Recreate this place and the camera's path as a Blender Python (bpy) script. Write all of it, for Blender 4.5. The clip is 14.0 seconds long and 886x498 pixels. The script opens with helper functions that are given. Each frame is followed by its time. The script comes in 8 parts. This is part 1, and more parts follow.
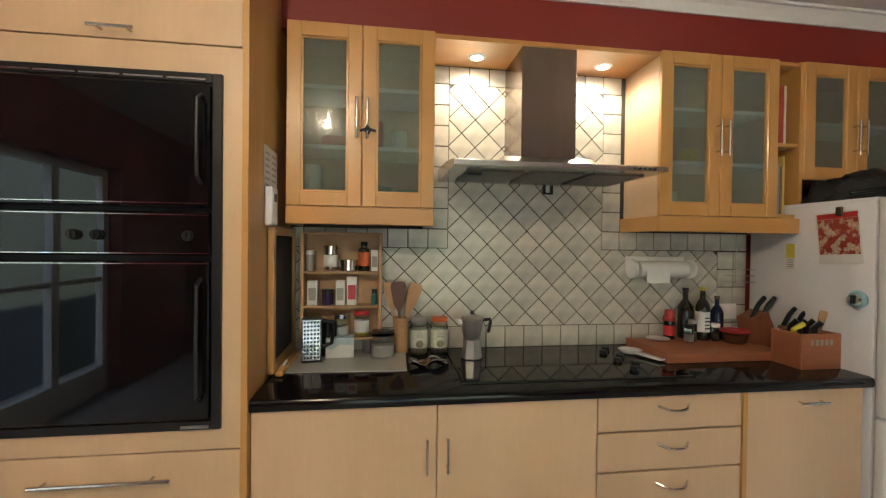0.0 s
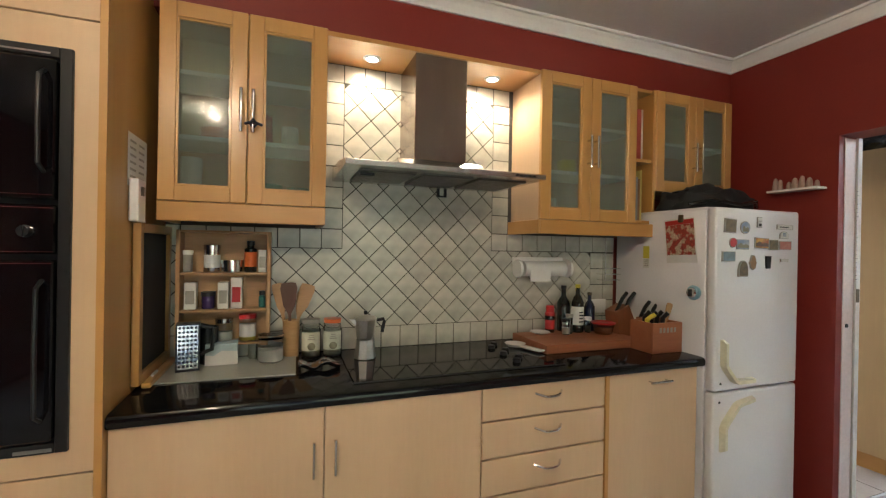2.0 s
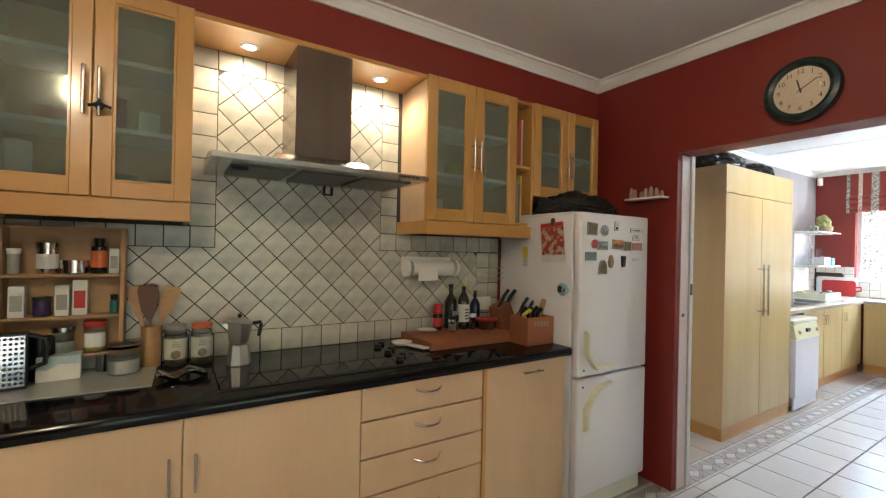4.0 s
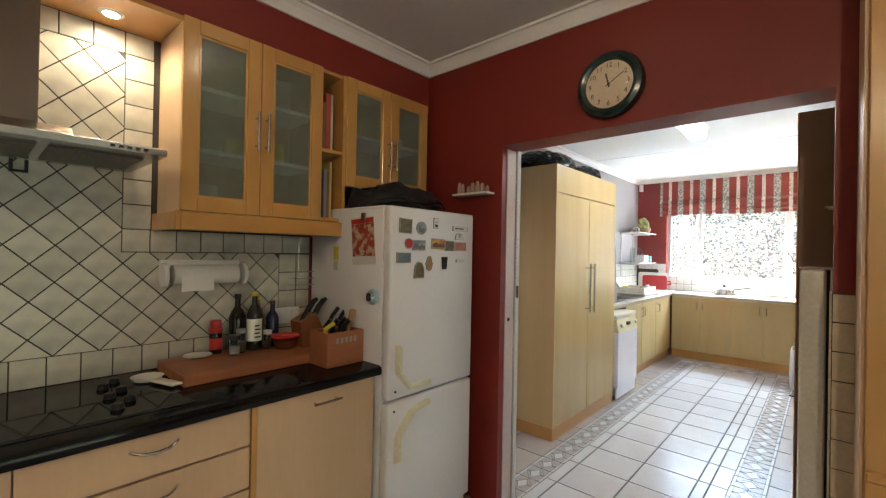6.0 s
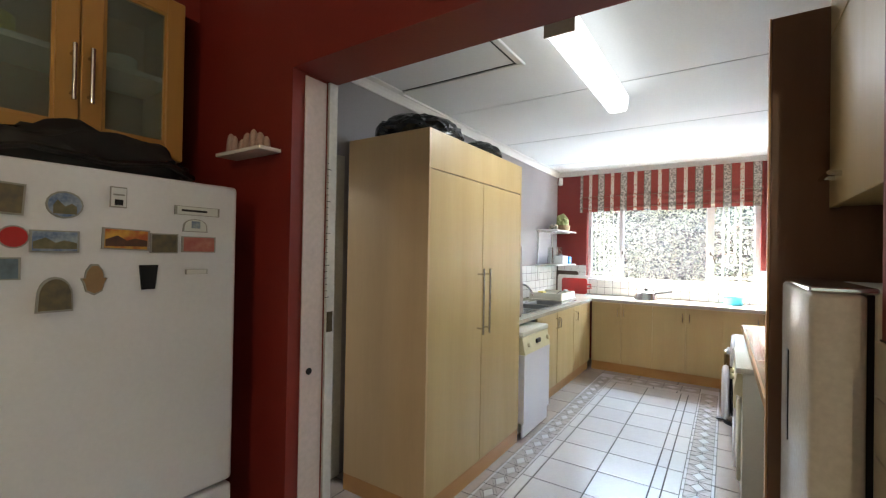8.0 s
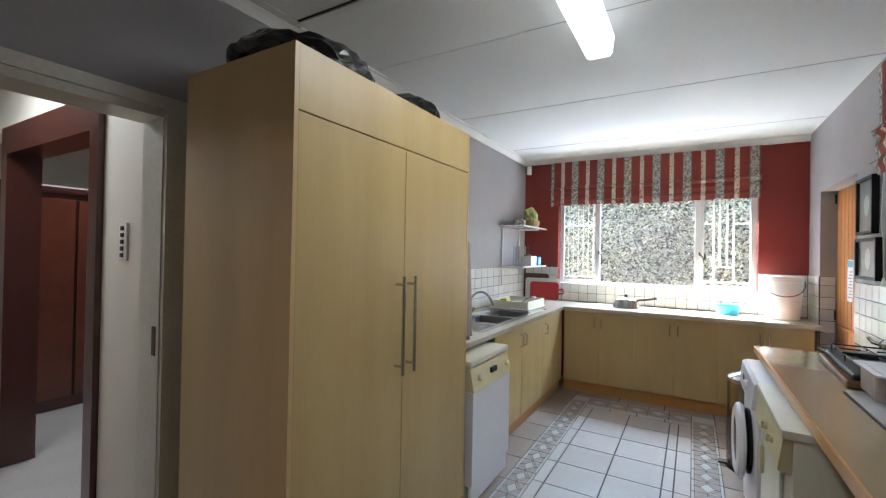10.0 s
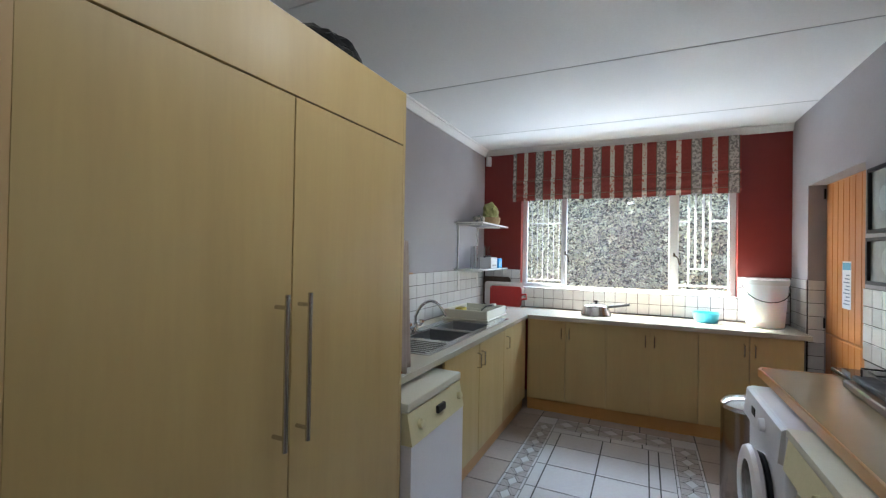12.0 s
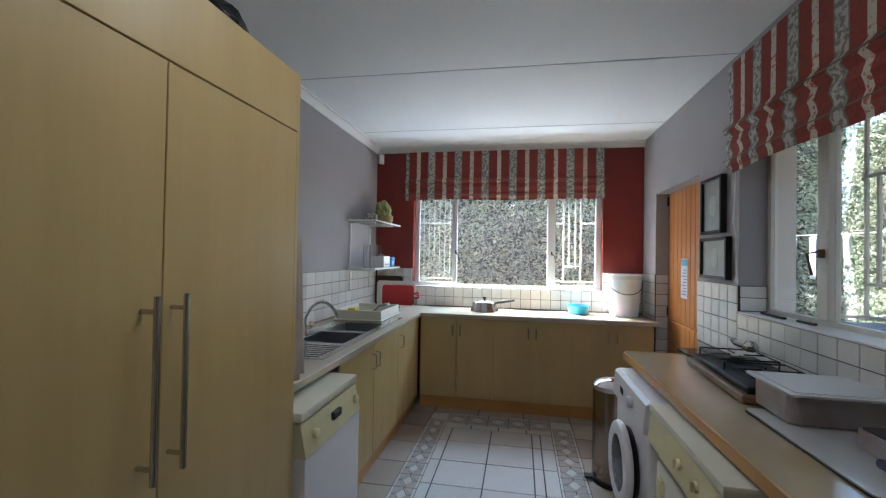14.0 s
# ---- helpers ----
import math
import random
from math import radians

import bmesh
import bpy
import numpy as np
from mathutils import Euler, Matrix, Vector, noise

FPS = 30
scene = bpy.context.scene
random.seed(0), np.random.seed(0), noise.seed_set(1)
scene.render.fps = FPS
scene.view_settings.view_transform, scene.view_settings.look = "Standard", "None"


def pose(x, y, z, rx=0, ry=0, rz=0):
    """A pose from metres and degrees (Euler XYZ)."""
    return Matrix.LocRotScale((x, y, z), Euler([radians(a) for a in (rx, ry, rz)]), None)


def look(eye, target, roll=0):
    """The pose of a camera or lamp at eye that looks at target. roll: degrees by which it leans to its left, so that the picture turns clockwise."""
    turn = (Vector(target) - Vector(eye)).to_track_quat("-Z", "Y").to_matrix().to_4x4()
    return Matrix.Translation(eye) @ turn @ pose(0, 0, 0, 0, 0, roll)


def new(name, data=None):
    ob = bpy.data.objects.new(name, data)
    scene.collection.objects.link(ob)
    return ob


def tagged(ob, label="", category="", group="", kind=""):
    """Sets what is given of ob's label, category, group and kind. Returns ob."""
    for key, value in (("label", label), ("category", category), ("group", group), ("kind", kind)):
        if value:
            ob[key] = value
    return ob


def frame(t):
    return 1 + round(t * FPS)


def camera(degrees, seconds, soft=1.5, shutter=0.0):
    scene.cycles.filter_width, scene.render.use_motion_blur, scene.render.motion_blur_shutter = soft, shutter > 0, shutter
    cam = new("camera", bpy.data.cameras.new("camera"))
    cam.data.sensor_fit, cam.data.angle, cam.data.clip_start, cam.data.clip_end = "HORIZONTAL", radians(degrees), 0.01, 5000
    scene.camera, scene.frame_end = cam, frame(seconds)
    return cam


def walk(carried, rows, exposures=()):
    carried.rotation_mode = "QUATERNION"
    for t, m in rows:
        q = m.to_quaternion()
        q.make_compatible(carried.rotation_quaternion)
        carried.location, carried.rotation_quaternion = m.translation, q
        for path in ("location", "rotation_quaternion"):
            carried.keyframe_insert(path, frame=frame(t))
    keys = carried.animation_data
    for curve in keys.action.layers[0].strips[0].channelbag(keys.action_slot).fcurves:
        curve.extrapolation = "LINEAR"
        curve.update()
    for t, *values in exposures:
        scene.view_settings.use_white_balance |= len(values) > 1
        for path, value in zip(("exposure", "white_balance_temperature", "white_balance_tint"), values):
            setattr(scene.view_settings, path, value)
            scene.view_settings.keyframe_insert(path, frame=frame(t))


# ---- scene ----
cam = camera(92.0, 14.0, soft=1.25)
PATH = [
    (0, (-0.11, -0.006, 1.44), (0.169, 1.975, 1.415), 0.7),
    (0.5, (-0.078, -0.018, 1.436), (0.29, 1.947, 1.414), 0.8),
    (1, (-0.061, -0.031, 1.435), (0.419, 1.911, 1.418), 0.9),
    (1.5, (-0.05, -0.045, 1.431), (0.54, 1.866, 1.418), 1.1),
    (2, (-0.049, -0.049, 1.429), (0.64, 1.828, 1.424), 1.0),
    (2.5, (-0.018, -0.066, 1.426), (0.756, 1.779, 1.425), 1.0),
    (5, (0.21, -0.122, 1.434), (1.492, 1.413, 1.442), 1.2),
    (5.5, (0.399, -0.074, 1.448), (1.787, 1.366, 1.457), 1.1),
    (6, (0.609, -0.043, 1.446), (2.098, 1.292, 1.456), 1.1),
    (6.5, (0.877, -0.038, 1.458), (2.435, 1.217, 1.467), 1.1),
    (7, (1.171, 0.039, 1.451), (2.775, 1.234, 1.463), 1.2),
    (7.5, (1.461, 0.106, 1.458), (3.1, 1.251, 1.471), 1.1),
    (8, (1.758, 0.163, 1.463), (3.423, 1.27, 1.478), 1.0),
    (10.5, (2.883, 0.471, 1.47), (4.62, 1.462, 1.486), 1.0),
    (11, (3.058, 0.54, 1.475), (4.809, 1.507, 1.491), 0.9),
    (11.5, (3.223, 0.581, 1.471), (5.002, 1.496, 1.486), 1.0),
    (12, (3.333, 0.602, 1.479), (5.142, 1.454, 1.498), 1.0),
    (12.5, (3.365, 0.628, 1.482), (5.218, 1.381, 1.499), 1.1),
    (13, (3.367, 0.653, 1.476), (5.272, 1.261, 1.498), 1.1),
    (13.5, (3.364, 0.663, 1.47), (5.307, 1.137, 1.496), 1.0),
    (14, (3.366, 0.669, 1.463), (5.334, 1.025, 1.492), 1.0),
]
walk(cam, [(t, look(eye, target, roll)) for t, eye, target, roll in PATH], exposures=[(0, 5.15, 5950, 10), (2.5, 5.05, 6000, 10), (5, 4.85, 6300, 10), (6.5, 4.6, 6450, 10), (8, 4.3, 6400, 10), (10.5, 3.5, 6250, 10), (12, 3.2, 6150, 10), (14, 2.85, 6100, 10)])

# ---- world, sun, large lights ----
world = bpy.data.worlds.new("World")
scene.world = world
world.use_nodes = True
wn = world.node_tree.nodes
sky = wn.new("ShaderNodeTexSky")
sky.sky_type = "NISHITA"
sky.sun_disc = False
sky.sun_elevation = radians(47)
sky.sun_rotation = radians(39)
wn["Background"].inputs[1].default_value = 0.15
world.node_tree.links.new(sky.outputs[0], wn["Background"].inputs[0])


def lamp(name, kind, m, power, color=(1, 1, 1), **kw):
    d = bpy.data.lights.new(name, kind)
    d.energy, d.color = power, color
    ob = new(name, d)
    ob.matrix_world = m
    if kind == "AREA":
        d.shape, d.size, d.size_y = "RECTANGLE", kw["size"][0], kw["size"][1]
    if kind == "SUN":
        d.angle = radians(0.5)
    if kind == "POINT":
        d.shadow_soft_size = 0.018
    if kind == "SPOT":
        d.spot_size, d.spot_blend, d.shadow_soft_size = radians(kw["cone"]), 0.6, 0.03
    return ob


SUN_FROM = Vector((0.42, 0.52, 0.72)).normalized()
sun = lamp("sun", "SUN", look(SUN_FROM * 30, (0, 0, 0)), 5.0, (1.0, 0.95, 0.87))
# unseen area lamps added at the windows and doors, standing in for daylight
lamp("sky_window_end", "AREA", look((8.85, 0.84, 2.85), (6.4, 0.84, 0.9)), 25, (0.57, 0.76, 1.0), size=(2.6, 1.0))
# hidden below the sills, aimed upward to imitate light bouncing off the yard
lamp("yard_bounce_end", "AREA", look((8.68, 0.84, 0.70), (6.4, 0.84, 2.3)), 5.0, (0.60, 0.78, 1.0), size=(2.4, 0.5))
lamp("yard_bounce_side", "AREA", look((5.0, -1.45, 0.85), (5.2, 0.6, 2.5)), 0.6, (0.80, 0.90, 1.0), size=(2.0, 0.7))
lamp("sky_window_side", "AREA", look((5.0, -1.7, 2.95), (5.0, 0.4, 0.9)), 0.55, (0.68, 0.82, 1.0), size=(2.0, 0.9))
lamp("sky_glass_door", "AREA", look((0.6, -2.95, 1.3), (0.3, 1.5, 1.7)), 0.12, (0.55, 0.66, 1.0), size=(2.2, 2.1))
lamp("sky_side_door", "AREA", look((-3.3, -0.95, 1.1), (0.0, -0.95, 1.1)), 0.08, (0.62, 0.74, 1.0), size=(1.5, 2.1))
for lx in (0.325, 0.965):
    lamp("downlight_lamp", "SPOT", look((lx, 2.0, 2.325), (lx, 2.0, 0.0)), 0.8, (1.0, 0.84, 0.58), cone=158)
lamp("ceiling_downlight_lamp", "POINT", pose(-0.66, -0.57, 2.575), 2.7, (1.0, 0.80, 0.52))
lamp("ceiling_downlight_lamp", "POINT", pose(1.57, 0.74, 2.575), 0.12, (1.0, 0.80, 0.52))
lamp("tube_lamp", "AREA", look((4.4, 0.85, 2.48), (4.4, 0.85, 0.0)), 0.95, (0.95, 0.98, 1.0), size=(1.2, 0.12))

# ---- materials ----


def nodes(name):
    m = bpy.data.materials.new(name)
    m.use_nodes = True
    t = m.node_tree
    return m, t, t.nodes["Principled BSDF"]


def surface(name, base, rough=0.5, metal=0.0, second=None, scale=6.0, grain=60.0, bump=0.05, stretch=(1, 1, 1), vary=0.0, coat=0.0, wear=0.12, spread=(0.2, 0.8)):
    """A painted, stone, wood or metal surface: two noises mix the base colours, the finer one gives relief."""
    m, t, b = nodes(name)
    n, ln = t.nodes, t.links
    co = n.new("ShaderNodeTexCoord")
    mp = n.new("ShaderNodeMapping")
    mp.inputs["Scale"].default_value = stretch
    ln.new(co.outputs["Object"], mp.inputs[0])
    big = n.new("ShaderNodeTexNoise")
    big.inputs["Scale"].default_value = scale
    big.inputs["Detail"].default_value = 6
    fine = n.new("ShaderNodeTexNoise")
    fine.inputs["Scale"].default_value = grain
    fine.inputs["Detail"].default_value = 4
    for k in (big, fine):
        ln.new(mp.outputs[0], k.inputs["Vector"])
    second = second or tuple(c * (1 - wear) for c in base)
    ramp = n.new("ShaderNodeMapRange")
    ramp.inputs[1].default_value, ramp.inputs[2].default_value = spread
    ln.new(big.outputs[0], ramp.inputs[0])
    mix = n.new("ShaderNodeMix")
    mix.data_type = "RGBA"
    mix.inputs[6].default_value = (*base, 1)
    mix.inputs[7].default_value = (*second, 1)
    ln.new(ramp.outputs[0], mix.inputs[0])
    mul = n.new("ShaderNodeMix")
    mul.data_type, mul.blend_type = "RGBA", "MULTIPLY"
    mul.inputs[0].default_value = 1.0
    fr = n.new("ShaderNodeMapRange")
    fr.inputs[1].default_value, fr.inputs[2].default_value, fr.inputs[3].default_value, fr.inputs[4].default_value = 0.3, 0.7, 1 - wear, 1.0
    ln.new(fine.outputs[0], fr.inputs[0])
    ln.new(mix.outputs[2], mul.inputs[6])
    ln.new(fr.outputs[0], mul.inputs[7])
    out = mul.outputs[2]
    if vary:
        oi = n.new("ShaderNodeObjectInfo")
        hv = n.new("ShaderNodeHueSaturation")
        vr = n.new("ShaderNodeMapRange")
        vr.inputs[3].default_value, vr.inputs[4].default_value = 1 - vary, 1 + vary * 0.4
        ln.new(oi.outputs["Random"], vr.inputs[0])
        ln.new(vr.outputs[0], hv.inputs["Value"])
        ln.new(out, hv.inputs["Color"])
        out = hv.outputs[0]
    ln.new(out, b.inputs["Base Color"])
    rr = n.new("ShaderNodeMapRange")
    rr.inputs[1].default_value, rr.inputs[2].default_value, rr.inputs[3].default_value, rr.inputs[4].default_value = 0.3, 0.7, (rough - 0.05 if rough < 0.275 else max(rough - 0.06, 0.285)), (min(rough + 0.05, 0.265) if rough < 0.275 else rough + 0.08)
    ln.new(big.outputs[0], rr.inputs[0])
    ln.new(rr.outputs[0], b.inputs["Roughness"])
    b.inputs["Metallic"].default_value = metal
    b.inputs["Coat Weight"].default_value = coat
    b.inputs["Coat Roughness"].default_value = 0.15
    if bump:
        bp = n.new("ShaderNodeBump")
        bp.inputs["Strength"].default_value = bump
        bp.inputs["Distance"].default_value = 0.002
        ln.new(fine.outputs[0], bp.inputs["Height"])
        ln.new(bp.outputs[0], b.inputs["Normal"])
    return m


def wood(name, base, second, rough=0.35, up=True, vary=0.0, coat=0.0, bump=0.06):
    st = (5, 5, 0.5) if up else (0.5, 5, 5)
    return surface(name, base, rough, second=second, scale=1.3, grain=14, bump=bump, stretch=st, vary=vary, coat=coat, wear=0.04, spread=(0.2, 0.8))


def glow(name, color, strength):
    m, t, b = nodes(name)
    b.inputs["Base Color"].default_value = (*color, 1)
    b.inputs["Emission Color"].default_value = (*color, 1)
    b.inputs["Emission Strength"].default_value = strength
    return m


def glass(name, color=(0.95, 0.98, 0.97), rough=0.0, ior=1.45):
    m, t, b = nodes(name)
    b.inputs["Base Color"].default_value = (*color, 1)
    b.inputs["Roughness"].default_value = rough
    b.inputs["IOR"].default_value = ior
    b.inputs["Transmission Weight"].default_value = 1.0
    return m


RED = surface("red_paint", (0.20, 0.018, 0.011), 0.5, second=(0.18, 0.015, 0.009), scale=1.5, grain=90, bump=0.15, wear=0.06)

GREY = surface("grey_lilac_paint", (0.33, 0.305, 0.308), 0.5, second=(0.295, 0.272, 0.276), scale=1.2, grain=90, bump=0.15, wear=0.05)
CREAM_WALL = surface("cream_wall_paint", (0.62, 0.58, 0.50), 0.6, scale=1.2, grain=80, bump=0.12, wear=0.06)
CEIL = surface("ceiling_paint", (0.74, 0.74, 0.74), 0.7, scale=1.0, grain=70, bump=0.08, wear=0.04)
CEIL_K = surface("kitchen_ceiling_paint", (0.66, 0.61, 0.55), 0.7, scale=1.0, grain=70, bump=0.08, wear=0.05)
WHITE = surface("white_trim_paint", (0.74, 0.73, 0.70), 0.45, scale=4, grain=60, bump=0.05, wear=0.06)
MAPLE = wood("maple_laminate", (0.58, 0.40, 0.25), (0.52, 0.35, 0.21), 0.36)
MAPLE_G = wood("yellow_maple_laminate", (0.51, 0.375, 0.165), (0.43, 0.305, 0.125), 0.36)
BEECH = wood("beech_frame", (0.51, 0.27, 0.078), (0.42, 0.205, 0.05), 0.32, coat=0.3)
BEECH_H = wood("beech_rail", (0.50, 0.26, 0.075), (0.42, 0.20, 0.05), 0.32, up=False, coat=0.3)
# lighter than MAPLE_G: warm kitchen light on the cupboard side put into the colour
MAPLE_S = wood("lit_maple_side", (0.58, 0.40, 0.20), (0.50, 0.335, 0.16), 0.36)
BROWN = wood("brown_board", (0.20, 0.105, 0.055), (0.16, 0.08, 0.04), 0.4)
DOORWOOD = wood("orange_pine", (0.50, 0.20, 0.05), (0.42, 0.15, 0.035), 0.35, coat=0.2)
MAHOG = wood("dark_mahogany", (0.07, 0.018, 0.012), (0.045, 0.012, 0.008), 0.25, coat=0.5)
GRANITE = surface("black_granite", (0.003, 0.003, 0.0035), 0.09, second=(0.008, 0.008, 0.009), scale=220, grain=420, bump=0.0, wear=0.3)
BLACKGLASS = surface("black_glass", (0.004, 0.004, 0.005), 0.045, scale=2, grain=20, bump=0.0)
BLACKPL = surface("black_plastic", (0.012, 0.012, 0.013), 0.35, scale=20, grain=90, bump=0.05)
STEEL = surface("brushed_steel", (0.30, 0.23, 0.185), 0.20, 1.0, scale=1.5, grain=60, stretch=(9, 9, 0.25), bump=0.02, wear=0.07)
STEEL_H = surface("satin_steel", (0.60, 0.59, 0.57), 0.26, 1.0, scale=3, grain=40, stretch=(1, 14, 1), bump=0.03, wear=0.12)
CHROME = surface("chrome", (0.68, 0.67, 0.66), 0.14, 1.0, scale=8, grain=40, bump=0.0, wear=0.05)
ALU = surface("cast_aluminium", (0.66, 0.65, 0.62), 0.34, 1.0, scale=14, grain=120, bump=0.06)
ENAMEL = surface("white_enamel", (0.72, 0.70, 0.72), 0.28, scale=3, grain=90, bump=0.04, wear=0.04)
CREAM = surface("cream_plastic", (0.68, 0.62, 0.38), 0.4, scale=8, grain=90, bump=0.04, wear=0.06)
IVORY = surface("ivory_enamel", (0.66, 0.64, 0.52), 0.3, scale=5, grain=90, bump=0.03, wear=0.05)
TILE_W = surface("glazed_wall_tile", (0.56, 0.53, 0.45), 0.22, second=(0.40, 0.385, 0.33), scale=9, grain=70, bump=0.10, vary=0.14, wear=0.08, spread=(0.42, 0.66))
TILE_G = surface("white_wall_tile", (0.68, 0.67, 0.64), 0.2, second=(0.62, 0.61, 0.58), scale=9, grain=70, bump=0.06, vary=0.08, wear=0.05)
GROUT = surface("grey_grout", (0.06, 0.05, 0.042), 0.85, scale=12, grain=120, bump=0.3)
TILE_F = surface("glazed_floor_tile", (0.49, 0.47, 0.455), 0.2, second=(0.45, 0.425, 0.41), scale=4, grain=50, bump=0.05, vary=0.07, wear=0.06)
TILE_B = surface("beige_floor_tile", (0.36, 0.30, 0.26), 0.26, second=(0.31, 0.26, 0.22), scale=5, grain=50, bump=0.05, vary=0.10, wear=0.08)
GROUT_F = surface("dark_floor_grout", (0.03, 0.026, 0.024), 0.85, scale=12, grain=120, bump=0.3)
LAMINATE = surface("golden_laminate_worktop", (0.38, 0.29, 0.165), 0.16, second=(0.34, 0.255, 0.14), scale=3, grain=260, bump=0.0, wear=0.05, coat=0.4)
# LAMINATE made paler: sun near the end window is put into the colour
LAMINATE_LIT = surface("lit_laminate_worktop", (0.50, 0.45, 0.36), 0.2, second=(0.45, 0.40, 0.31), scale=3, grain=260, bump=0.0, wear=0.05)
HOBBLACK = surface("matt_black_enamel", (0.008, 0.008, 0.009), 0.55, scale=20, grain=90, bump=0.03)
BAGBLACK = surface("black_bag_plastic", (0.006, 0.006, 0.006), 0.22, scale=14, grain=40, bump=0.5)
PANE = glass("window_glass")
for _m, _v in ((GRANITE, 0.28), (BLACKGLASS, 0.30), (BLACKPL, 0.30)):
    _m.node_tree.nodes["Principled BSDF"].inputs["Specular IOR Level"].default_value = _v
# hazed panes: a thin translucent veil imitates daylight glare over the clear glass
_t = PANE.node_tree
_haze = _t.nodes.new("ShaderNodeBsdfTranslucent")
_haze.inputs[0].default_value = (0.85, 0.88, 0.92, 1)
_vm = _t.nodes.new("ShaderNodeMixShader")
_dn = _t.nodes.new("ShaderNodeTexNoise")
_dn.inputs["Scale"].default_value = 3.0
_dr = _t.nodes.new("ShaderNodeMapRange")
_dr.inputs[3].default_value, _dr.inputs[4].default_value = 0.003, 0.010
_t.links.new(_dn.outputs[0], _dr.inputs[0])
_t.links.new(_dr.outputs[0], _vm.inputs[0])
_t.links.new(_t.nodes["Principled BSDF"].outputs[0], _vm.inputs[1])
_t.links.new(_haze.outputs[0], _vm.inputs[2])
_t.links.new(_vm.outputs[0], _t.nodes["Material Output"].inputs[0])
CLEAR = glass("clock_glass")
PANE.node_tree.nodes["Principled BSDF"].inputs["Specular IOR Level"].default_value = 0.3

# ---- mesh helpers ----


def box(x0, x1, y0, y1, z0, z1, bev=0.0, seg=1):
    bm = bmesh.new()
    bmesh.ops.create_cube(bm, size=1.0)
    for v in bm.verts:
        v.co = Vector((x0 + (x1 - x0) * (v.co.x + 0.5), y0 + (y1 - y0) * (v.co.y + 0.5), z0 + (z1 - z0) * (v.co.z + 0.5)))
    if bev:
        bmesh.ops.bevel(bm, geom=list(bm.edges), offset=bev, segments=seg, profile=0.5, affect="EDGES", clamp_overlap=True)
    return bm


def join(*bms):
    out = bms[0]
    for b in bms[1:]:
        me = bpy.data.meshes.new("t")
        b.to_mesh(me)
        out.from_mesh(me)
        b.free()
        bpy.data.meshes.remove(me)
    return out


def lathe(profile, seg=20, at=(0, 0, 0), cap=True):
    """Turned shape round z: profile is a list of (radius, height)."""
    bm = bmesh.new()
    rings = []
    for r, z in profile:
        rings.append([bm.verts.new((at[0] + r * math.cos(2 * math.pi * k / seg), at[1] + r * math.sin(2 * math.pi * k / seg), at[2] + z)) for k in range(seg)])
    for a, b in zip(rings, rings[1:]):
        for k in range(seg):
            bm.faces.new((a[k], a[(k + 1) % seg], b[(k + 1) % seg], b[k]))
    if cap:
        bm.faces.new(list(reversed(rings[0])))
        bm.faces.new(rings[-1])
    return bm


def tube(pts, r, seg=8, closed=False):
    bm = bmesh.new()
    pts = [Vector(p) for p in pts]
    n = len(pts)
    rings = []
    side = None
    for i, p in enumerate(pts):
        a = pts[(i - 1) % n] if closed or i > 0 else p
        b = pts[(i + 1) % n] if closed or i < n - 1 else p
        d = (b - a).normalized()
        if side is None:
            side = d.orthogonal().normalized()
        side = (side - d * side.dot(d)).normalized()
        up = d.cross(side)
        rings.append([bm.verts.new(p + side * (r * math.cos(2 * math.pi * k / seg)) + up * (r * math.sin(2 * math.pi * k / seg))) for k in range(seg)])
    pairs = list(zip(rings, rings[1:])) + ([(rings[-1], rings[0])] if closed else [])
    for a, b in pairs:
        for k in range(seg):
            bm.faces.new((a[k], a[(k + 1) % seg], b[(k + 1) % seg], b[k]))
    if not closed:
        bm.faces.new(list(reversed(rings[0])))
        bm.faces.new(rings[-1])
    return bm


def prism(poly, lo, hi, axis="z"):
    """A flat outline pushed along an axis. The outline's two numbers are the other two axes in order."""
    bm = bmesh.new()

    def at(p, h):
        return {"z": (p[0], p[1], h), "y": (p[0], h, p[1]), "x": (h, p[0], p[1])}[axis]

    a = [bm.verts.new(at(p, lo)) for p in poly]
    b = [bm.verts.new(at(p, hi)) for p in poly]
    n = len(poly)
    bm.faces.new(a)
    bm.faces.new(list(reversed(b)))
    for k in range(n):
        bm.faces.new((a[k], b[k], b[(k + 1) % n], a[(k + 1) % n]))
    bmesh.ops.recalc_face_normals(bm, faces=bm.faces)
    return bm


def thing(name, at, label, category, group="", rz=0):
    ob = new(name)
    ob.empty_display_size = 0.05
    ob.matrix_basis = pose(*at, 0, 0, rz)
    return tagged(ob, label, category, group)


def part(name, bm, mat, parent=None, label="", smooth=False, kind=""):
    """One mesh. Coordinates are the parent's own."""
    me = bpy.data.meshes.new(name)
    bmesh.ops.recalc_face_normals(bm, faces=bm.faces)
    bm.to_mesh(me)
    bm.free()
    me.materials.append(mat)
    if smooth:
        me.shade_smooth()
        me.set_sharp_from_angle(angle=radians(38))
    ob = new(name, me)
    ob.parent = parent
    return tagged(ob, label, kind=kind)


def solid(name, bm, mat, label, category, group="", at=None, smooth=False):
    ob = part(name, bm, mat, None, smooth=smooth)
    if at:
        ob.location = at
    return tagged(ob, label, category, group)


def structure(name, bm, mat, label=""):
    ob = part(name, bm, mat)
    return tagged(ob, label, kind="structure")


def shift(bm, x=0, y=0, z=0, m=None):
    bmesh.ops.transform(bm, matrix=m or Matrix.Translation((x, y, z)), verts=bm.verts)
    return bm


# ---- structure ----
KX0, KX1, KY0, KY1, KZ = -2.6, 2.62, -3.0, 2.13, 2.65      # kitchen
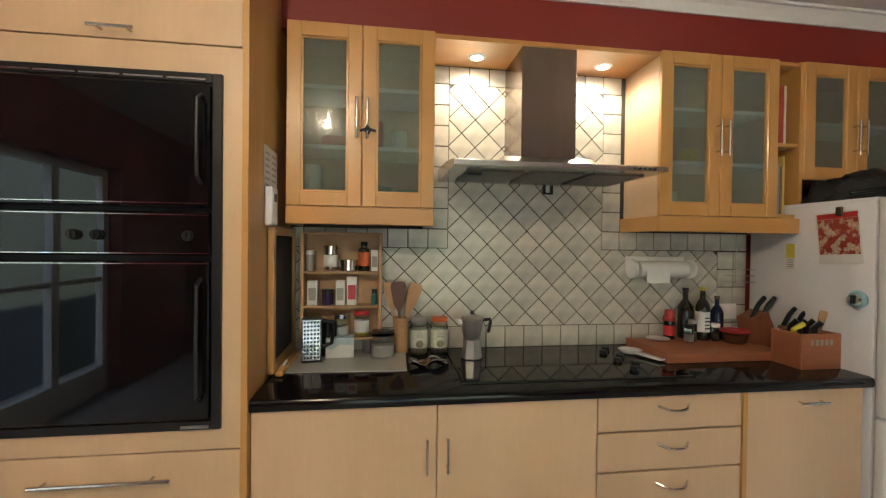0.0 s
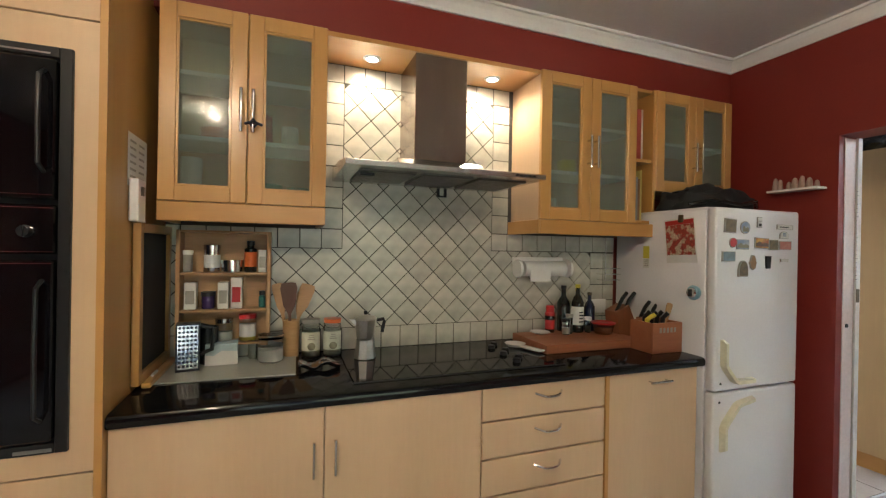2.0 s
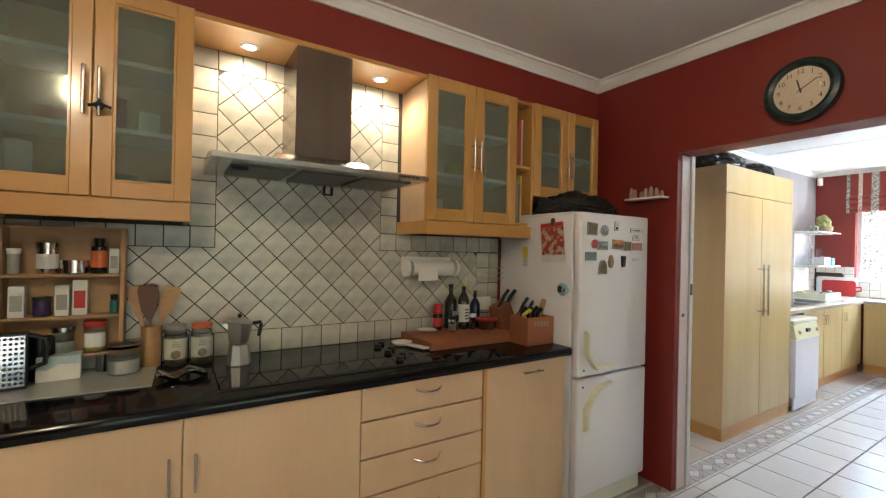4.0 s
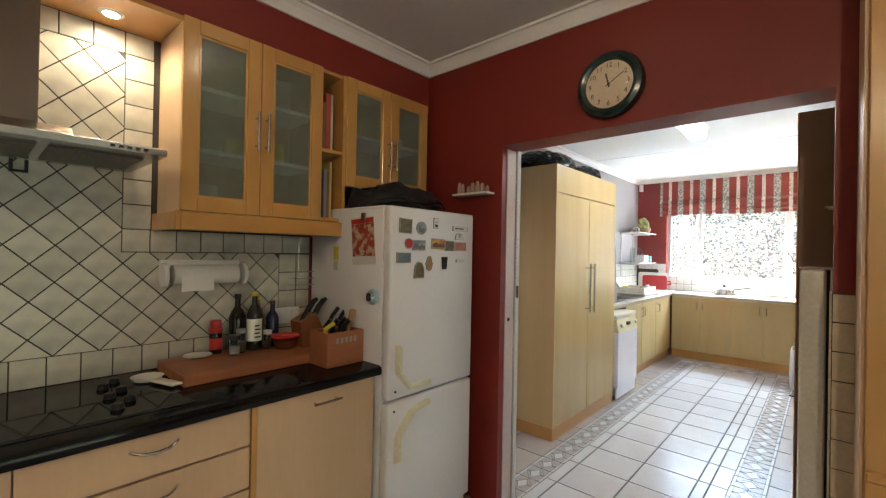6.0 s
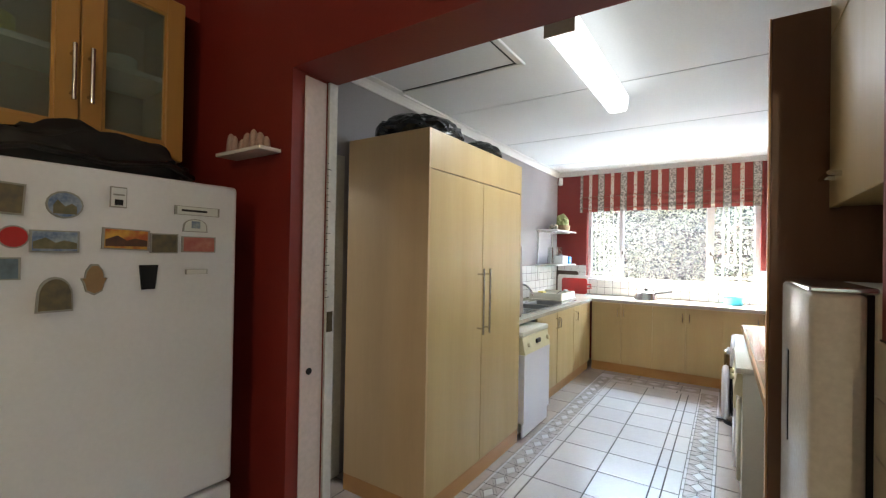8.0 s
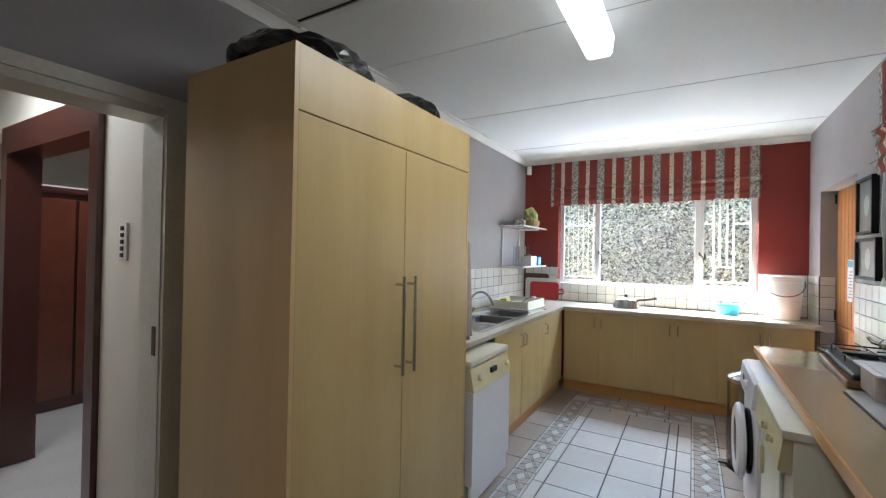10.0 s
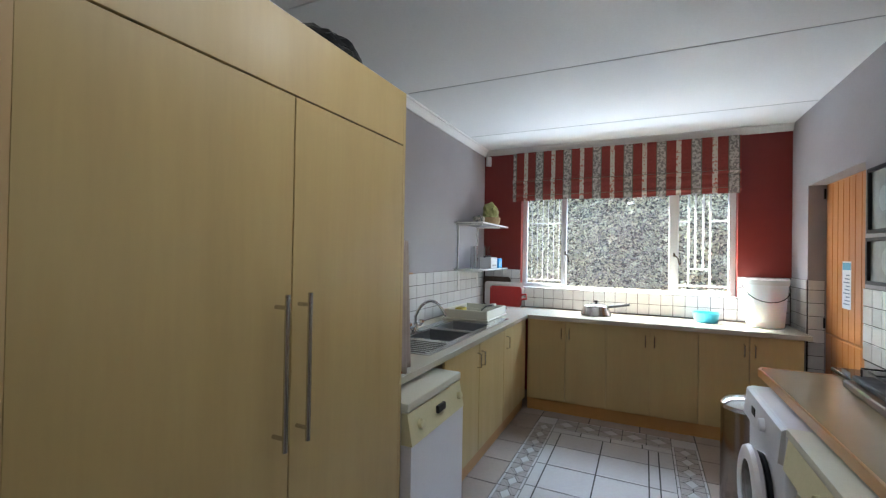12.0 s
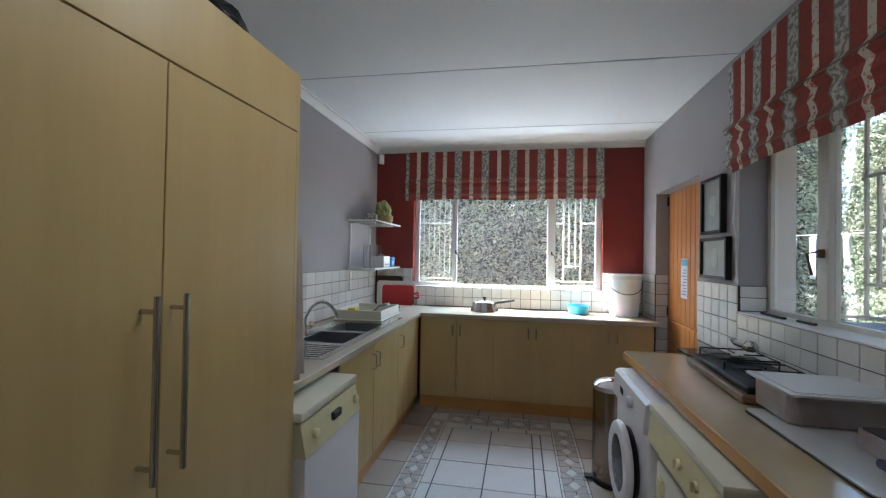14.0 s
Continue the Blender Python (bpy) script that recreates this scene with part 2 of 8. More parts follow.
SX0, SX1, SY0, SY1, SZ = 2.80, 8.0, -0.56, 2.28, 2.66      # scullery
OP0, OP1, OPZ = -0.062, 1.322, 2.045                         # opening in the wall between them

structure("floor", box(-2.8, 8.3, -3.2, 2.48, -0.12, -0.004), GROUT_F, "dark grout bed under the tiles of both rooms")
structure("wall_north", box(-2.8, 2.80, KY1, KY1 + 0.15, 0, 2.75), RED, "painted wall behind the kitchen counter")
structure("wall_bulkhead", box(-2.6, KX1, 1.91, KY1, 2.352, KZ + 0.05), RED, "dark red painted bulkhead above the wall cabinets")
structure("wall_west", join(box(-2.8, KX0, KY0, -1.62, 0, 2.75), box(-2.8, KX0, -0.28, KY1, 0, 2.75), box(-2.8, KX0, -1.62, -0.28, 2.1, 2.75)), RED, "dark red painted wall")
structure("wall_south", join(box(-2.8, -0.6, -3.15, KY0, 0, 2.75), box(1.8, 2.8, -3.15, KY0, 0, 2.75), box(-0.6, 1.8, -3.15, KY0, 2.15, 2.75)), RED, "painted wall with a wide glazed opening")
wb = join(box(KX1, SX0, OP1, KY1, 0, OPZ), box(KX1, SX0, -3.0, OP0, 0, OPZ), box(KX1, SX0, -3.0, KY1, OPZ, 2.75))
structure("wall_between", wb, RED, "dark red painted wall with a wide square opening")
structure("ceiling", box(-2.8, KX1 + 0.02, -3.2, 2.2, KZ, KZ + 0.1), CEIL_K, "off-white kitchen ceiling")
structure("ceiling_scullery", box(KX1 + 0.02, 8.2, -0.8, 2.48, SZ, SZ + 0.1), CEIL, "white board ceiling with joint strips")
structure("wall_lining", join(box(SX0, SX0 + 0.012, OP1 + 0.01, SY1, 0, SZ), box(SX0, SX0 + 0.012, OP0 - 0.5, OP0 - 0.01, 0, SZ), box(SX0, SX0 + 0.012, OP0 - 0.01, OP1 + 0.01, OPZ + 0.01, SZ)), GREY, "grey paint on the far face of the dividing wall")
# north wall of the scullery with the doorway to the passage
DX0, DX1, DZ = 2.86, 3.66, 2.03
structure("wall_scullery_north", join(box(SX0, DX0, SY1, SY1 + 0.15, 0, 2.75), box(DX1, 8.15, SY1, SY1 + 0.15, 0, 2.75), box(DX0, DX1, SY1, SY1 + 0.15, DZ, 2.75)), GREY, "grey lilac painted wall with a doorway")
# end wall with the wide window
WY0, WY1, WZ0, WZ1 = -0.165, 1.845, 1.115, 2.15
structure("wall_east", join(box(SX1, SX1 + 0.22, -0.8, WY0, 0, 2.75), box(SX1, SX1 + 0.22, WY1, 2.48, 0, 2.75), box(SX1, SX1 + 0.22, WY0, WY1, 0, WZ0), box(SX1, SX1 + 0.22, WY0, WY1, WZ1, 2.75)), RED, "red painted end wall round a wide window")
# south wall of the scullery: yard door recess and side window
RX0, RX1, RZ = 6.63, 7.6, 2.06
QX0, QX1, QZ0, QZ1 = 3.9, 6.07, 1.165, 2.2
structure("wall_scullery_south", join(
    box(RX1, 8.0, -0.85, SY0, 0, 2.75), box(QX1, RX0, -0.85, SY0, 0, 2.75), box(SX0, QX0, -0.85, SY0, 0, 2.75),
    box(RX0, RX1, -0.85, SY0, RZ, 2.75), box(QX0, QX1, -0.85, SY0, 0, QZ0), box(QX0, QX1, -0.85, SY0, QZ1, 2.75)), GREY, "grey lilac painted wall with a door recess and a window")


def cornice(name, p0, p1, nrm, z, mat, h=0.075, d=0.06):
    """Coved cornice from p0 to p1 on a wall whose inward normal is nrm, under a ceiling at z."""
    prof = [(0, 0), (0, -h), (0.012, -h), (0.016, -h * 0.82), (0.03, -h * 0.45), (0.045, -h * 0.2), (d, -0.014), (d, 0)]
    bm = bmesh.new()
    a, b = Vector((*p0, z)), Vector((*p1, z))
    n3 = Vector((*nrm, 0))
    ends = []
    for p in (a, b):
        ends.append([bm.verts.new(p + n3 * u + Vector((0, 0, v))) for u, v in prof])
    for k in range(len(prof)):
        j = (k + 1) % len(prof)
        bm.faces.new((ends[0][k], ends[0][j], ends[1][j], ends[1][k]))
    bm.faces.new(ends[0])
    bm.faces.new(list(reversed(ends[1])))
    return structure(name, bm, mat, "coved white plaster cornice")


CORN = surface("cornice_paint", (0.72, 0.70, 0.68), 0.6, scale=2, grain=70, bump=0.06, wear=0.05)
cornice("cornice_north", (-2.6, 1.91), (KX1, 1.91), (0, -1), KZ, CORN)
cornice("cornice_between", (KX1, -3.0), (KX1, 1.91), (-1, 0), KZ, CORN)
cornice("cornice_scullery_north", (SX0, SY1), (SX1, SY1), (0, -1), SZ, CORN, 0.065)
cornice("cornice_scullery_east", (SX1, SY0), (SX1, SY1), (-1, 0), SZ, CORN, 0.06, 0.05)

# ---- fitted kitchen ----


def apart(name, bm, mat, parent, label="", smooth=False):
    """A part given in the place's own coordinates."""
    p = parent.matrix_basis.translation.copy()
    q = parent.parent
    while q:
        p += q.matrix_basis.translation
        q = q.parent
    return part(name, shift(bm, -p.x, -p.y, -p.z), mat, parent, label, smooth)


def bar_handle(parent, x, y, z0, z1, r=0.006, off=0.032, mat=None, over=0.025, name="handle", label="brushed steel bar handle"):
    """Upright bar handle standing off a front that faces -y at y."""
    bm = join(tube([(x, y - off, z0 - over), (x, y - off, z1 + over)], r, 10), tube([(x, y, z0), (x, y - off, z0)], r * 0.8, 8), tube([(x, y, z1), (x, y - off, z1)], r * 0.8, 8))
    return apart(name, bm, mat or STEEL_H, parent, label, True)


def bow_handle(parent, x0, x1, y, z, drop=0.012, r=0.005, off=0.026, name="handle", label="bowed satin chrome handle"):
    pts = []
    for k in range(13):
        u = k / 12
        s = math.sin(math.pi * u)
        pts.append((x0 + (x1 - x0) * u, y - off * min(1, s * 1.6), z - drop * s))
    return apart(name, tube(pts, r, 8), CHROME, parent, label, True)


def d_handle_x(parent, x, y, z0, z1, off=0.028, r=0.005, face=-1, name="handle", label="slim brass-toned D handle"):
    pts = [(x, y, z0), (x, y + face * off, z0 + 0.006), (x, y + face * off, z1 - 0.006), (x, y, z1)]
    return apart(name, tube(pts, r, 8), STEEL_H, parent, label, True)


def wall_cabinet(x0, x1, z0, z1, label, handle_z, lift=0.0, shelves=2, yf=1.825, yb=2.128, goods=()):
    """Beech wall cabinet with two frosted glass doors."""
    c = thing("wall_cabinet", ((x0 + x1) / 2, yb, z0), label, "cabinet", "glazed wall cabinets")
    t = 0.018
    yd = yf + 0.02
    for nm, sd in (("side_panel", box(x0, x0 + t, yd, yb, z0, z1)), ("side_panel", box(x1 - t, x1, yd, yb, z0, z1)), ("bottom", box(x0 + t, x1 - t, yd, yb, z0, z0 + t)), ("top", box(x0 + t, x1 - t, yd, yb, z1 - t, z1)), ("back_panel", box(x0 + t, x1 - t, yb - 0.008, yb, z0 + t, z1 - t))):
        apart(nm, sd, MAPLE, c)
    for k in range(shelves):
        z = z0 + (z1 - z0) * (k + 1) / (shelves + 1)
        apart("shelf", box(x0 + t, x1 - t, yd + 0.02, yb - 0.01, z - 0.009, z + 0.009), WHITE, c, "white melamine shelf")
    xm = (x0 + x1) / 2
    w = 0.058
    for a, b, hx in ((x0, xm - 0.0015, xm - 0.022), (xm + 0.0015, x1, xm + 0.022)):
        d = apart("door", join(box(a, a + w, yf, yd, z0, z1, 0.003), box(b - w, b, yf, yd, z0, z1, 0.003), box(a + w, b - w, yf, yd, z0, z0 + w, 0.002), box(a + w, b - w, yf, yd, z1 - w, z1, 0.002),
                  box(a + w, a + w + 0.008, yf + 0.006, yf + 0.015, z0 + w, z1 - w), box(b - w - 0.008, b - w, yf + 0.006, yf + 0.015, z0 + w, z1 - w),
                  box(a + w + 0.008, b - w - 0.008, yf + 0.006, yf + 0.015, z0 + w, z0 + w + 0.008), box(a + w + 0.008, b - w - 0.008, yf + 0.006, yf + 0.015, z1 - w - 0.008, z1 - w)), BEECH, c, "oiled beech door frame")
        apart("pane", box(a + w, b - w, yf + 0.0155, yf + 0.0185, z0 + w, z1 - w), FROST_T, d, "frosted green-grey glass pane")
        bar_handle(d, hx, yf, handle_z - 0.06, handle_z + 0.06)
    return c


FROST_T, _t, _b = nodes("frosted_glass_pane")
_n, _l = _t.nodes, _t.links
_gl = _n.new("ShaderNodeBsdfPrincipled")
_gl.inputs["Base Color"].default_value = (0.72, 0.80, 0.76, 1)
_gl.inputs["Transmission Weight"].default_value = 1.0
_gl.inputs["Roughness"].default_value = 0.13
_gl.inputs["IOR"].default_value = 1.12
_mx = _n.new("ShaderNodeMixShader")
_mx.inputs[0].default_value = 0.24
_gg = _n.new("ShaderNodeBsdfPrincipled")
_gg.inputs["Base Color"].default_value = (0.35, 0.38, 0.32, 1)
_gg.inputs["Roughness"].default_value = 0.04
_gl.inputs["Specular IOR Level"].default_value = 0.0
_l.new(_gl.outputs[0], _mx.inputs[1])
_l.new(_gg.outputs[0], _mx.inputs[2])
_l.new(_mx.outputs[0], _n["Material Output"].inputs[0])

wall_cabinet(-0.507, 0.105, 1.592, 2.35, "beech wall cabinet with two frosted glass doors over the spice shelf", 1.955)
wall_cabinet(1.162, 1.782, 1.586, 2.35, "beech wall cabinet with two frosted doors beside the cooker hood", 1.95)
wall_cabinet(1.926, 2.528, 1.775, 2.35, "short beech wall cabinet with frosted glass doors above the white fridge", 1.985, shelves=1)
# pelmets under the cabinets
pel = thing("pelmet", (-0.2, 1.95, 1.515), "beech light pelmet under the wall cabinet", "cabinet trim", "pelmets")
apart("rail", join(box(-0.507, 0.105, 1.818, 1.842, 1.515, 1.589, 0.003), box(0.085, 0.105, 1.842, 2.128, 1.515, 1.589, 0.002), box(-0.507, -0.487, 1.842, 2.128, 1.515, 1.589, 0.002)), BEECH_H, pel)
apart("underside", box(-0.487, 0.085, 1.842, 2.126, 1.572, 1.589), BEECH_H, pel)
pel = thing("pelmet", (1.5, 1.95, 1.51), "long beech light pelmet under the wall cabinet and open shelves", "cabinet trim", "pelmets")
apart("rail", join(box(1.162, 1.928, 1.818, 1.842, 1.51, 1.583, 0.003), box(1.142, 1.162, 1.818, 2.128, 1.51, 1.583, 0.003), box(1.908, 1.928, 1.842, 2.128, 1.51, 1.583, 0.002)), BEECH_H, pel)
apart("underside", box(1.162, 1.908, 1.842, 2.126, 1.566, 1.583), BEECH_H, pel)
# open shelves between the cabinets
osu = thing("open_shelf_unit", (1.854, 1.97, 1.586), "narrow beech open shelf unit holding books", "shelf")
apart("side", box(1.782, 1.786, 1.835, 2.128, 1.586, 2.35), BEECH, osu)
apart("side", box(1.908, 1.926, 1.835, 2.128, 1.586, 2.35), BEECH, osu)
apart("back_panel", box(1.786, 1.908, 2.118, 2.128, 1.586, 2.35), BEECH, osu)
for z in (1.586, 1.935, 2.332):
    apart("shelf", box(1.786, 1.908, 1.845, 2.118, z, z + 0.018, 0.001), BEECH_H, osu)
# soffit with the downlights
sf = structure("ceiling_soffit", box(0.105, 1.162, 1.845, 2.128, 2.33, 2.35), BEECH_H, "beech soffit over the hob")
for lx in (0.325, 0.965):
    dl = thing("downlight", (lx, 2.0, 2.33), "round white recessed downlight, lit, in the beech soffit", "ceiling light", "downlights")
    part("ring", lathe([(0.026, -0.001), (0.026, -0.006), (0.038, -0.005), (0.043, -0.0005)], 28, cap=False), WHITE, dl, "", True)
    part("bulb", lathe([(0.001, -0.004), (0.025, -0.004), (0.025, -0.0015), (0.001, -0.0015)], 24), glow("halogen_glow", (1.0, 0.88, 0.66), 5), dl, "glowing halogen lamp")

for cx, cy in ((-0.66, -0.57), (1.57, 0.74)):
    dl = thing("downlight", (cx, cy, KZ), "round white recessed downlight, lit, in the kitchen ceiling", "ceiling light", "ceiling downlights")
    part("ring", lathe([(0.026, -0.001), (0.026, -0.006), (0.038, -0.005), (0.043, -0.0005)], 28, cap=False), WHITE, dl, "", True)
    part("bulb", lathe([(0.001, -0.004), (0.025, -0.004), (0.025, -0.0015), (0.001, -0.0015)], 24), bpy.data.materials["halogen_glow"], dl, "glowing halogen lamp")

# cooker hood
hood = thing("cooker_hood", (0.63, 1.98, 1.78), "brushed steel chimney cooker hood over the hob", "cooker hood")
apart("chimney", join(box(0.5, 0.757, 1.85, 2.125, 1.835, 2.328, 0.002)), STEEL, hood, "brushed steel chimney with soft stains")
canopy = prism([(1.625, 1.748), (1.625, 1.768), (1.64, 1.774), (1.85, 1.80), (2.125, 1.812), (2.125, 1.748)], 0.16, 1.06, "x")
apart("canopy", canopy, STEEL_H, hood, "wide steel canopy with a rounded front lip")
apart("neck", prism([(1.80, 1.795), (1.85, 1.836), (2.125, 1.836), (2.125, 1.80)], 0.42, 0.84, "x"), STEEL_H, hood)
for k in range(3):
    fx = 0.235 + k * 0.27
    f = apart("grease_filter", box(fx, fx + 0.24, 1.72, 2.04, 1.742, 1.747, 0.001), surface("filter_mesh", (0.16, 0.15, 0.14), 0.4, 0.9, scale=60, grain=300, bump=0.8), hood, "dark metal mesh grease filter")
for k in range(5):
    apart("button", box(0.905 + k * 0.022, 0.917 + k * 0.022, 1.620, 1.6245, 1.754, 1.762, 0.001), BLACKPL, hood, "small black push button")
apart("filter_catch", box(0.24, 0.30, 1.76, 1.80, 1.730, 1.742, 0.002), BLACKPL, hood)
apart("filter_catch", join(box(0.705, 0.715, 2.10, 2.12, 1.70, 1.745), box(0.745, 0.755, 2.10, 2.12, 1.70, 1.745), box(0.705, 0.755, 2.10, 2.12, 1.70, 1.708)), BLACKPL, hood)

# base cabinets
def base_unit(x0, x1, label, yf=1.50, doors=1, mat=None, handle=None):
    c = thing("base_cabinet", ((x0 + x1) / 2, 1.8, 0), label, "cabinet", "kitchen base cabinets")
    apart("body", box(x0, x1, yf + 0.02, 2.12, 0.1, 0.868), MAPLE, c)
    apart("plinth", box(x0, x1, yf + 0.07, yf + 0.088, 0.0, 0.1), BEECH_H, c, "beech plinth")
    return c


for x0, x1, lab, hx in ((-0.545, 0.088, "maple base cabinet with one door under the spice shelf", 0.052), (0.088, 0.698, "maple base cabinet with one door under the hob", 0.125)):
    c = base_unit(x0, x1, lab)
    d = apart("door", box(x0 + 0.002, x1 - 0.002, 1.50, 1.519, 0.105, 0.865, 0.0015), MAPLE, c, "plain maple veneer door")
    bar_handle(d, hx, 1.50, 0.645, 0.74, 0.0045, 0.03, over=0.014)
c = base_unit(0.698, 1.308, "maple drawer unit with four drawers and bowed chrome handles")
zz = [0.865, 0.726, 0.573, 0.42, 0.105]
for k in range(4):
    d = apart("drawer", box(0.7, 1.306, 1.50, 1.519, zz[k + 1] + 0.008, zz[k], 0.0015), MAPLE, c, "maple drawer front with a dark gap below")
    bow_handle(d, 0.945, 1.075, 1.50, (zz[k] + zz[k + 1]) / 2 + 0.03 if k < 3 else 0.33)
c = base_unit(1.33, 1.875, "maple door unit beside the white fridge")
apart("door", box(1.332, 1.84, 1.50, 1.519, 0.105, 0.865, 0.0015), MAPLE, c)
apart("handle", join(tube([(1.55, 1.472, 0.818), (1.68, 1.472, 0.818)], 0.005, 8), tube([(1.565, 1.472, 0.818), (1.565, 1.502, 0.818)], 0.004, 6), tube([(1.665, 1.472, 0.818), (1.665, 1.502, 0.818)], 0.004, 6)), STEEL_H, c, "horizontal steel bar handle", True)
apart("end_panel", box(1.31, 1.33, 1.495, 2.12, 0.0, 0.867, 0.001), BEECH, c, "beech divider")
apart("end_panel", box(1.842, 1.875, 1.505, 2.12, 0.0, 0.867, 0.001), MAPLE, c)
wt = prism([(1.48, 0.878), (1.486, 0.869), (2.128, 0.869), (2.128, 0.91), (1.50, 0.91), (1.486, 0.906), (1.48, 0.897)], -0.545, 1.90, "x")
solid("worktop", shift(wt, -0.6, -1.8, -0.869), GRANITE, "polished black granite worktop with a rounded edge", "worktop", at=(0.6, 1.8, 0.869), smooth=True)

# hob
hob = thing("hob", (0.65, 1.83, 0.9105), "black glass ceramic hob with six knobs, set in the granite", "hob")
apart("glass_plate", box(0.20, 1.14, 1.575, 2.09, 0.9105, 0.9165, 0.002), BLACKGLASS, hob)
for ty in (1.570, 2.09):
    apart("trim", box(0.195, 1.145, ty, ty + 0.005, 0.9105, 0.9155), BLACKPL, hob)
for k in range(6):
    a, b = k % 2, k // 2
    apart("knob", lathe([(0.019, 0), (0.018, 0.014), (0.015, 0.017), (0.003, 0.018)], 18, (0.945 + 0.045 * a + 0.004 * b, 1.66 + 0.135 * b + 0.06 * a, 0.9165)), BLACKPL, hob, "round black hob knob", True)

# tall oven housing
tall = thing("oven_housing", (-0.95, 1.8, 0), "tall maple oven housing with a cupboard above and drawers below", "cabinet")
TX0, TX1, TY = -1.62, -0.547, 1.47
OX0, OX1, OZ0, OZ1 = -1.335, -0.625, 0.83, 1.975
apart("side_panel", box(TX1 - 0.02, TX1, TY, 2.12, 0, 2.60), BEECH, tall, "beech side panel")
apart("side_panel", box(TX0, TX0 + 0.02, TY, 2.12, 0, 2.60), BEECH, tall)
FX1 = TX1 - 0.02
for x0, x1, z0, z1 in ((TX0 + 0.02, OX0, 0.762, 2.066), (OX1, FX1, 0.762, 2.066), (OX0, OX1, OZ1, 2.066), (OX0, OX1, 0.762, OZ0)):
    apart("filler_panel", box(x0, x1, TY, TY + 0.02, z0, z1), MAPLE, tall, "maple filler panel beside the oven")
td = apart("door", box(TX0 + 0.02, FX1, TY, TY + 0.02, 2.071, 2.60, 0.0015), MAPLE, tall, "maple lift-up door")
apart("handle", join(tube([(-1.01, TY - 0.03, 2.095), (-0.88, TY - 0.03, 2.095)], 0.0055, 8), tube([(-0.985, TY - 0.03, 2.095), (-0.985, TY, 2.095)], 0.005, 6), tube([(-0.90, TY - 0.03, 2.095), (-0.90, TY, 2.095)], 0.005, 6)), STEEL_H, td, "", True)
for z0, z1, hz in ((0.44, 0.757, 0.68), (0.11, 0.435, 0.37)):
    dr = apart("drawer", box(TX0 + 0.02, FX1, TY, TY + 0.02, z0, z1, 0.0015), MAPLE, tall, "wide maple drawer front")
    apart("handle", join(tube([(-1.17, TY - 0.03, hz), (-0.77, TY - 0.03, hz)], 0.006, 8), tube([(-1.14, TY - 0.03, hz), (-1.14, TY, hz)], 0.005, 6), tube([(-0.83, TY - 0.03, hz), (-0.83, TY, hz)], 0.005, 6)), STEEL_H, dr, "", True)
apart("plinth", box(TX0 + 0.02, FX1, TY + 0.06, TY + 0.08, 0, 0.105), BEECH_H, tall)
apart("carcass", box(TX0 + 0.02, FX1, TY + 0.3, 2.12, 0.1, 2.60), MAPLE, tall)

TAG_METAL = surface("dull_grey_plate", (0.25, 0.25, 0.25), 0.4, 0.5)
oven = thing("double_oven", (-0.98, 1.6, OZ0), "black glass built-in double oven, switched off", "oven")
apart("frame", join(box(OX0, OX0 + 0.03, TY - 0.012, TY + 0.28, OZ0, OZ1, 0.002), box(OX1 - 0.03, OX1, TY - 0.012, TY + 0.28, OZ0, OZ1, 0.002), box(OX0 + 0.03, OX1 - 0.03, TY - 0.012, TY + 0.28, OZ1 - 0.03, OZ1, 0.002), box(OX0 + 0.03, OX1 - 0.03, TY - 0.012, TY + 0.28, OZ0, OZ0 + 0.03, 0.002),
      box(OX0 + 0.03, OX1 - 0.03, TY + 0.03, TY + 0.28, OZ0 + 0.03, OZ1 - 0.03)), BLACKPL, oven, "black metal frame")
d1 = apart("door", box(OX0 + 0.032, OX1 - 0.032, TY - 0.03, TY + 0.01, 1.545, 1.935, 0.004), BLACKGLASS, oven, "upper black glass door")
d2 = apart("door", box(OX0 + 0.032, OX1 - 0.032, TY - 0.03, TY + 0.01, 0.87, 1.375, 0.004), BLACKGLASS, oven, "lower black glass door")
cp = apart("control_panel", box(OX0 + 0.032, OX1 - 0.032, TY - 0.022, TY + 0.01, 1.392, 1.53, 0.004), BLACKGLASS, oven, "black glass control panel with knobs")
apart("trim", join(box(OX0 + 0.034, OX1 - 0.034, TY - 0.0245, TY - 0.0225, 1.398, 1.400), box(OX0 + 0.034, OX1 - 0.034, TY - 0.0245, TY - 0.0225, 1.520, 1.522), box(OX0 + 0.034, OX1 - 0.034, TY - 0.0325, TY - 0.0305, 1.556, 1.558), box(OX0 + 0.034, OX1 - 0.034, TY - 0.0325, TY - 0.0305, 1.366, 1.368)), CHROME, oven, "thin silver trim line")
for k in range(5):
    apart("vent_slot", box(OX0 + 0.045 + k * 0.125, OX0 + 0.16 + k * 0.125, TY - 0.0145, TY - 0.0125, 1.952, 1.957), CHROME, oven, "")
for kx in (-1.045, -0.98, -0.72):
    apart("knob", join(shift(lathe([(0.017, 0), (0.017, 0.004), (0.014, 0.018), (0.002, 0.019)], 20), m=Matrix.Translation((kx, TY - 0.022, 1.455)) @ Matrix.Rotation(radians(90), 4, "X")), box(kx - 0.0025, kx + 0.0025, TY - 0.046, TY - 0.036, 1.44, 1.47)), BLACKPL, cp, "black oven knob", True)
apart("badge", box(OX1 - 0.12, OX1 - 0.035, TY - 0.0145, TY - 0.0125, 0.836, 0.846), TAG_METAL, oven, "small grey maker's plate, blank")
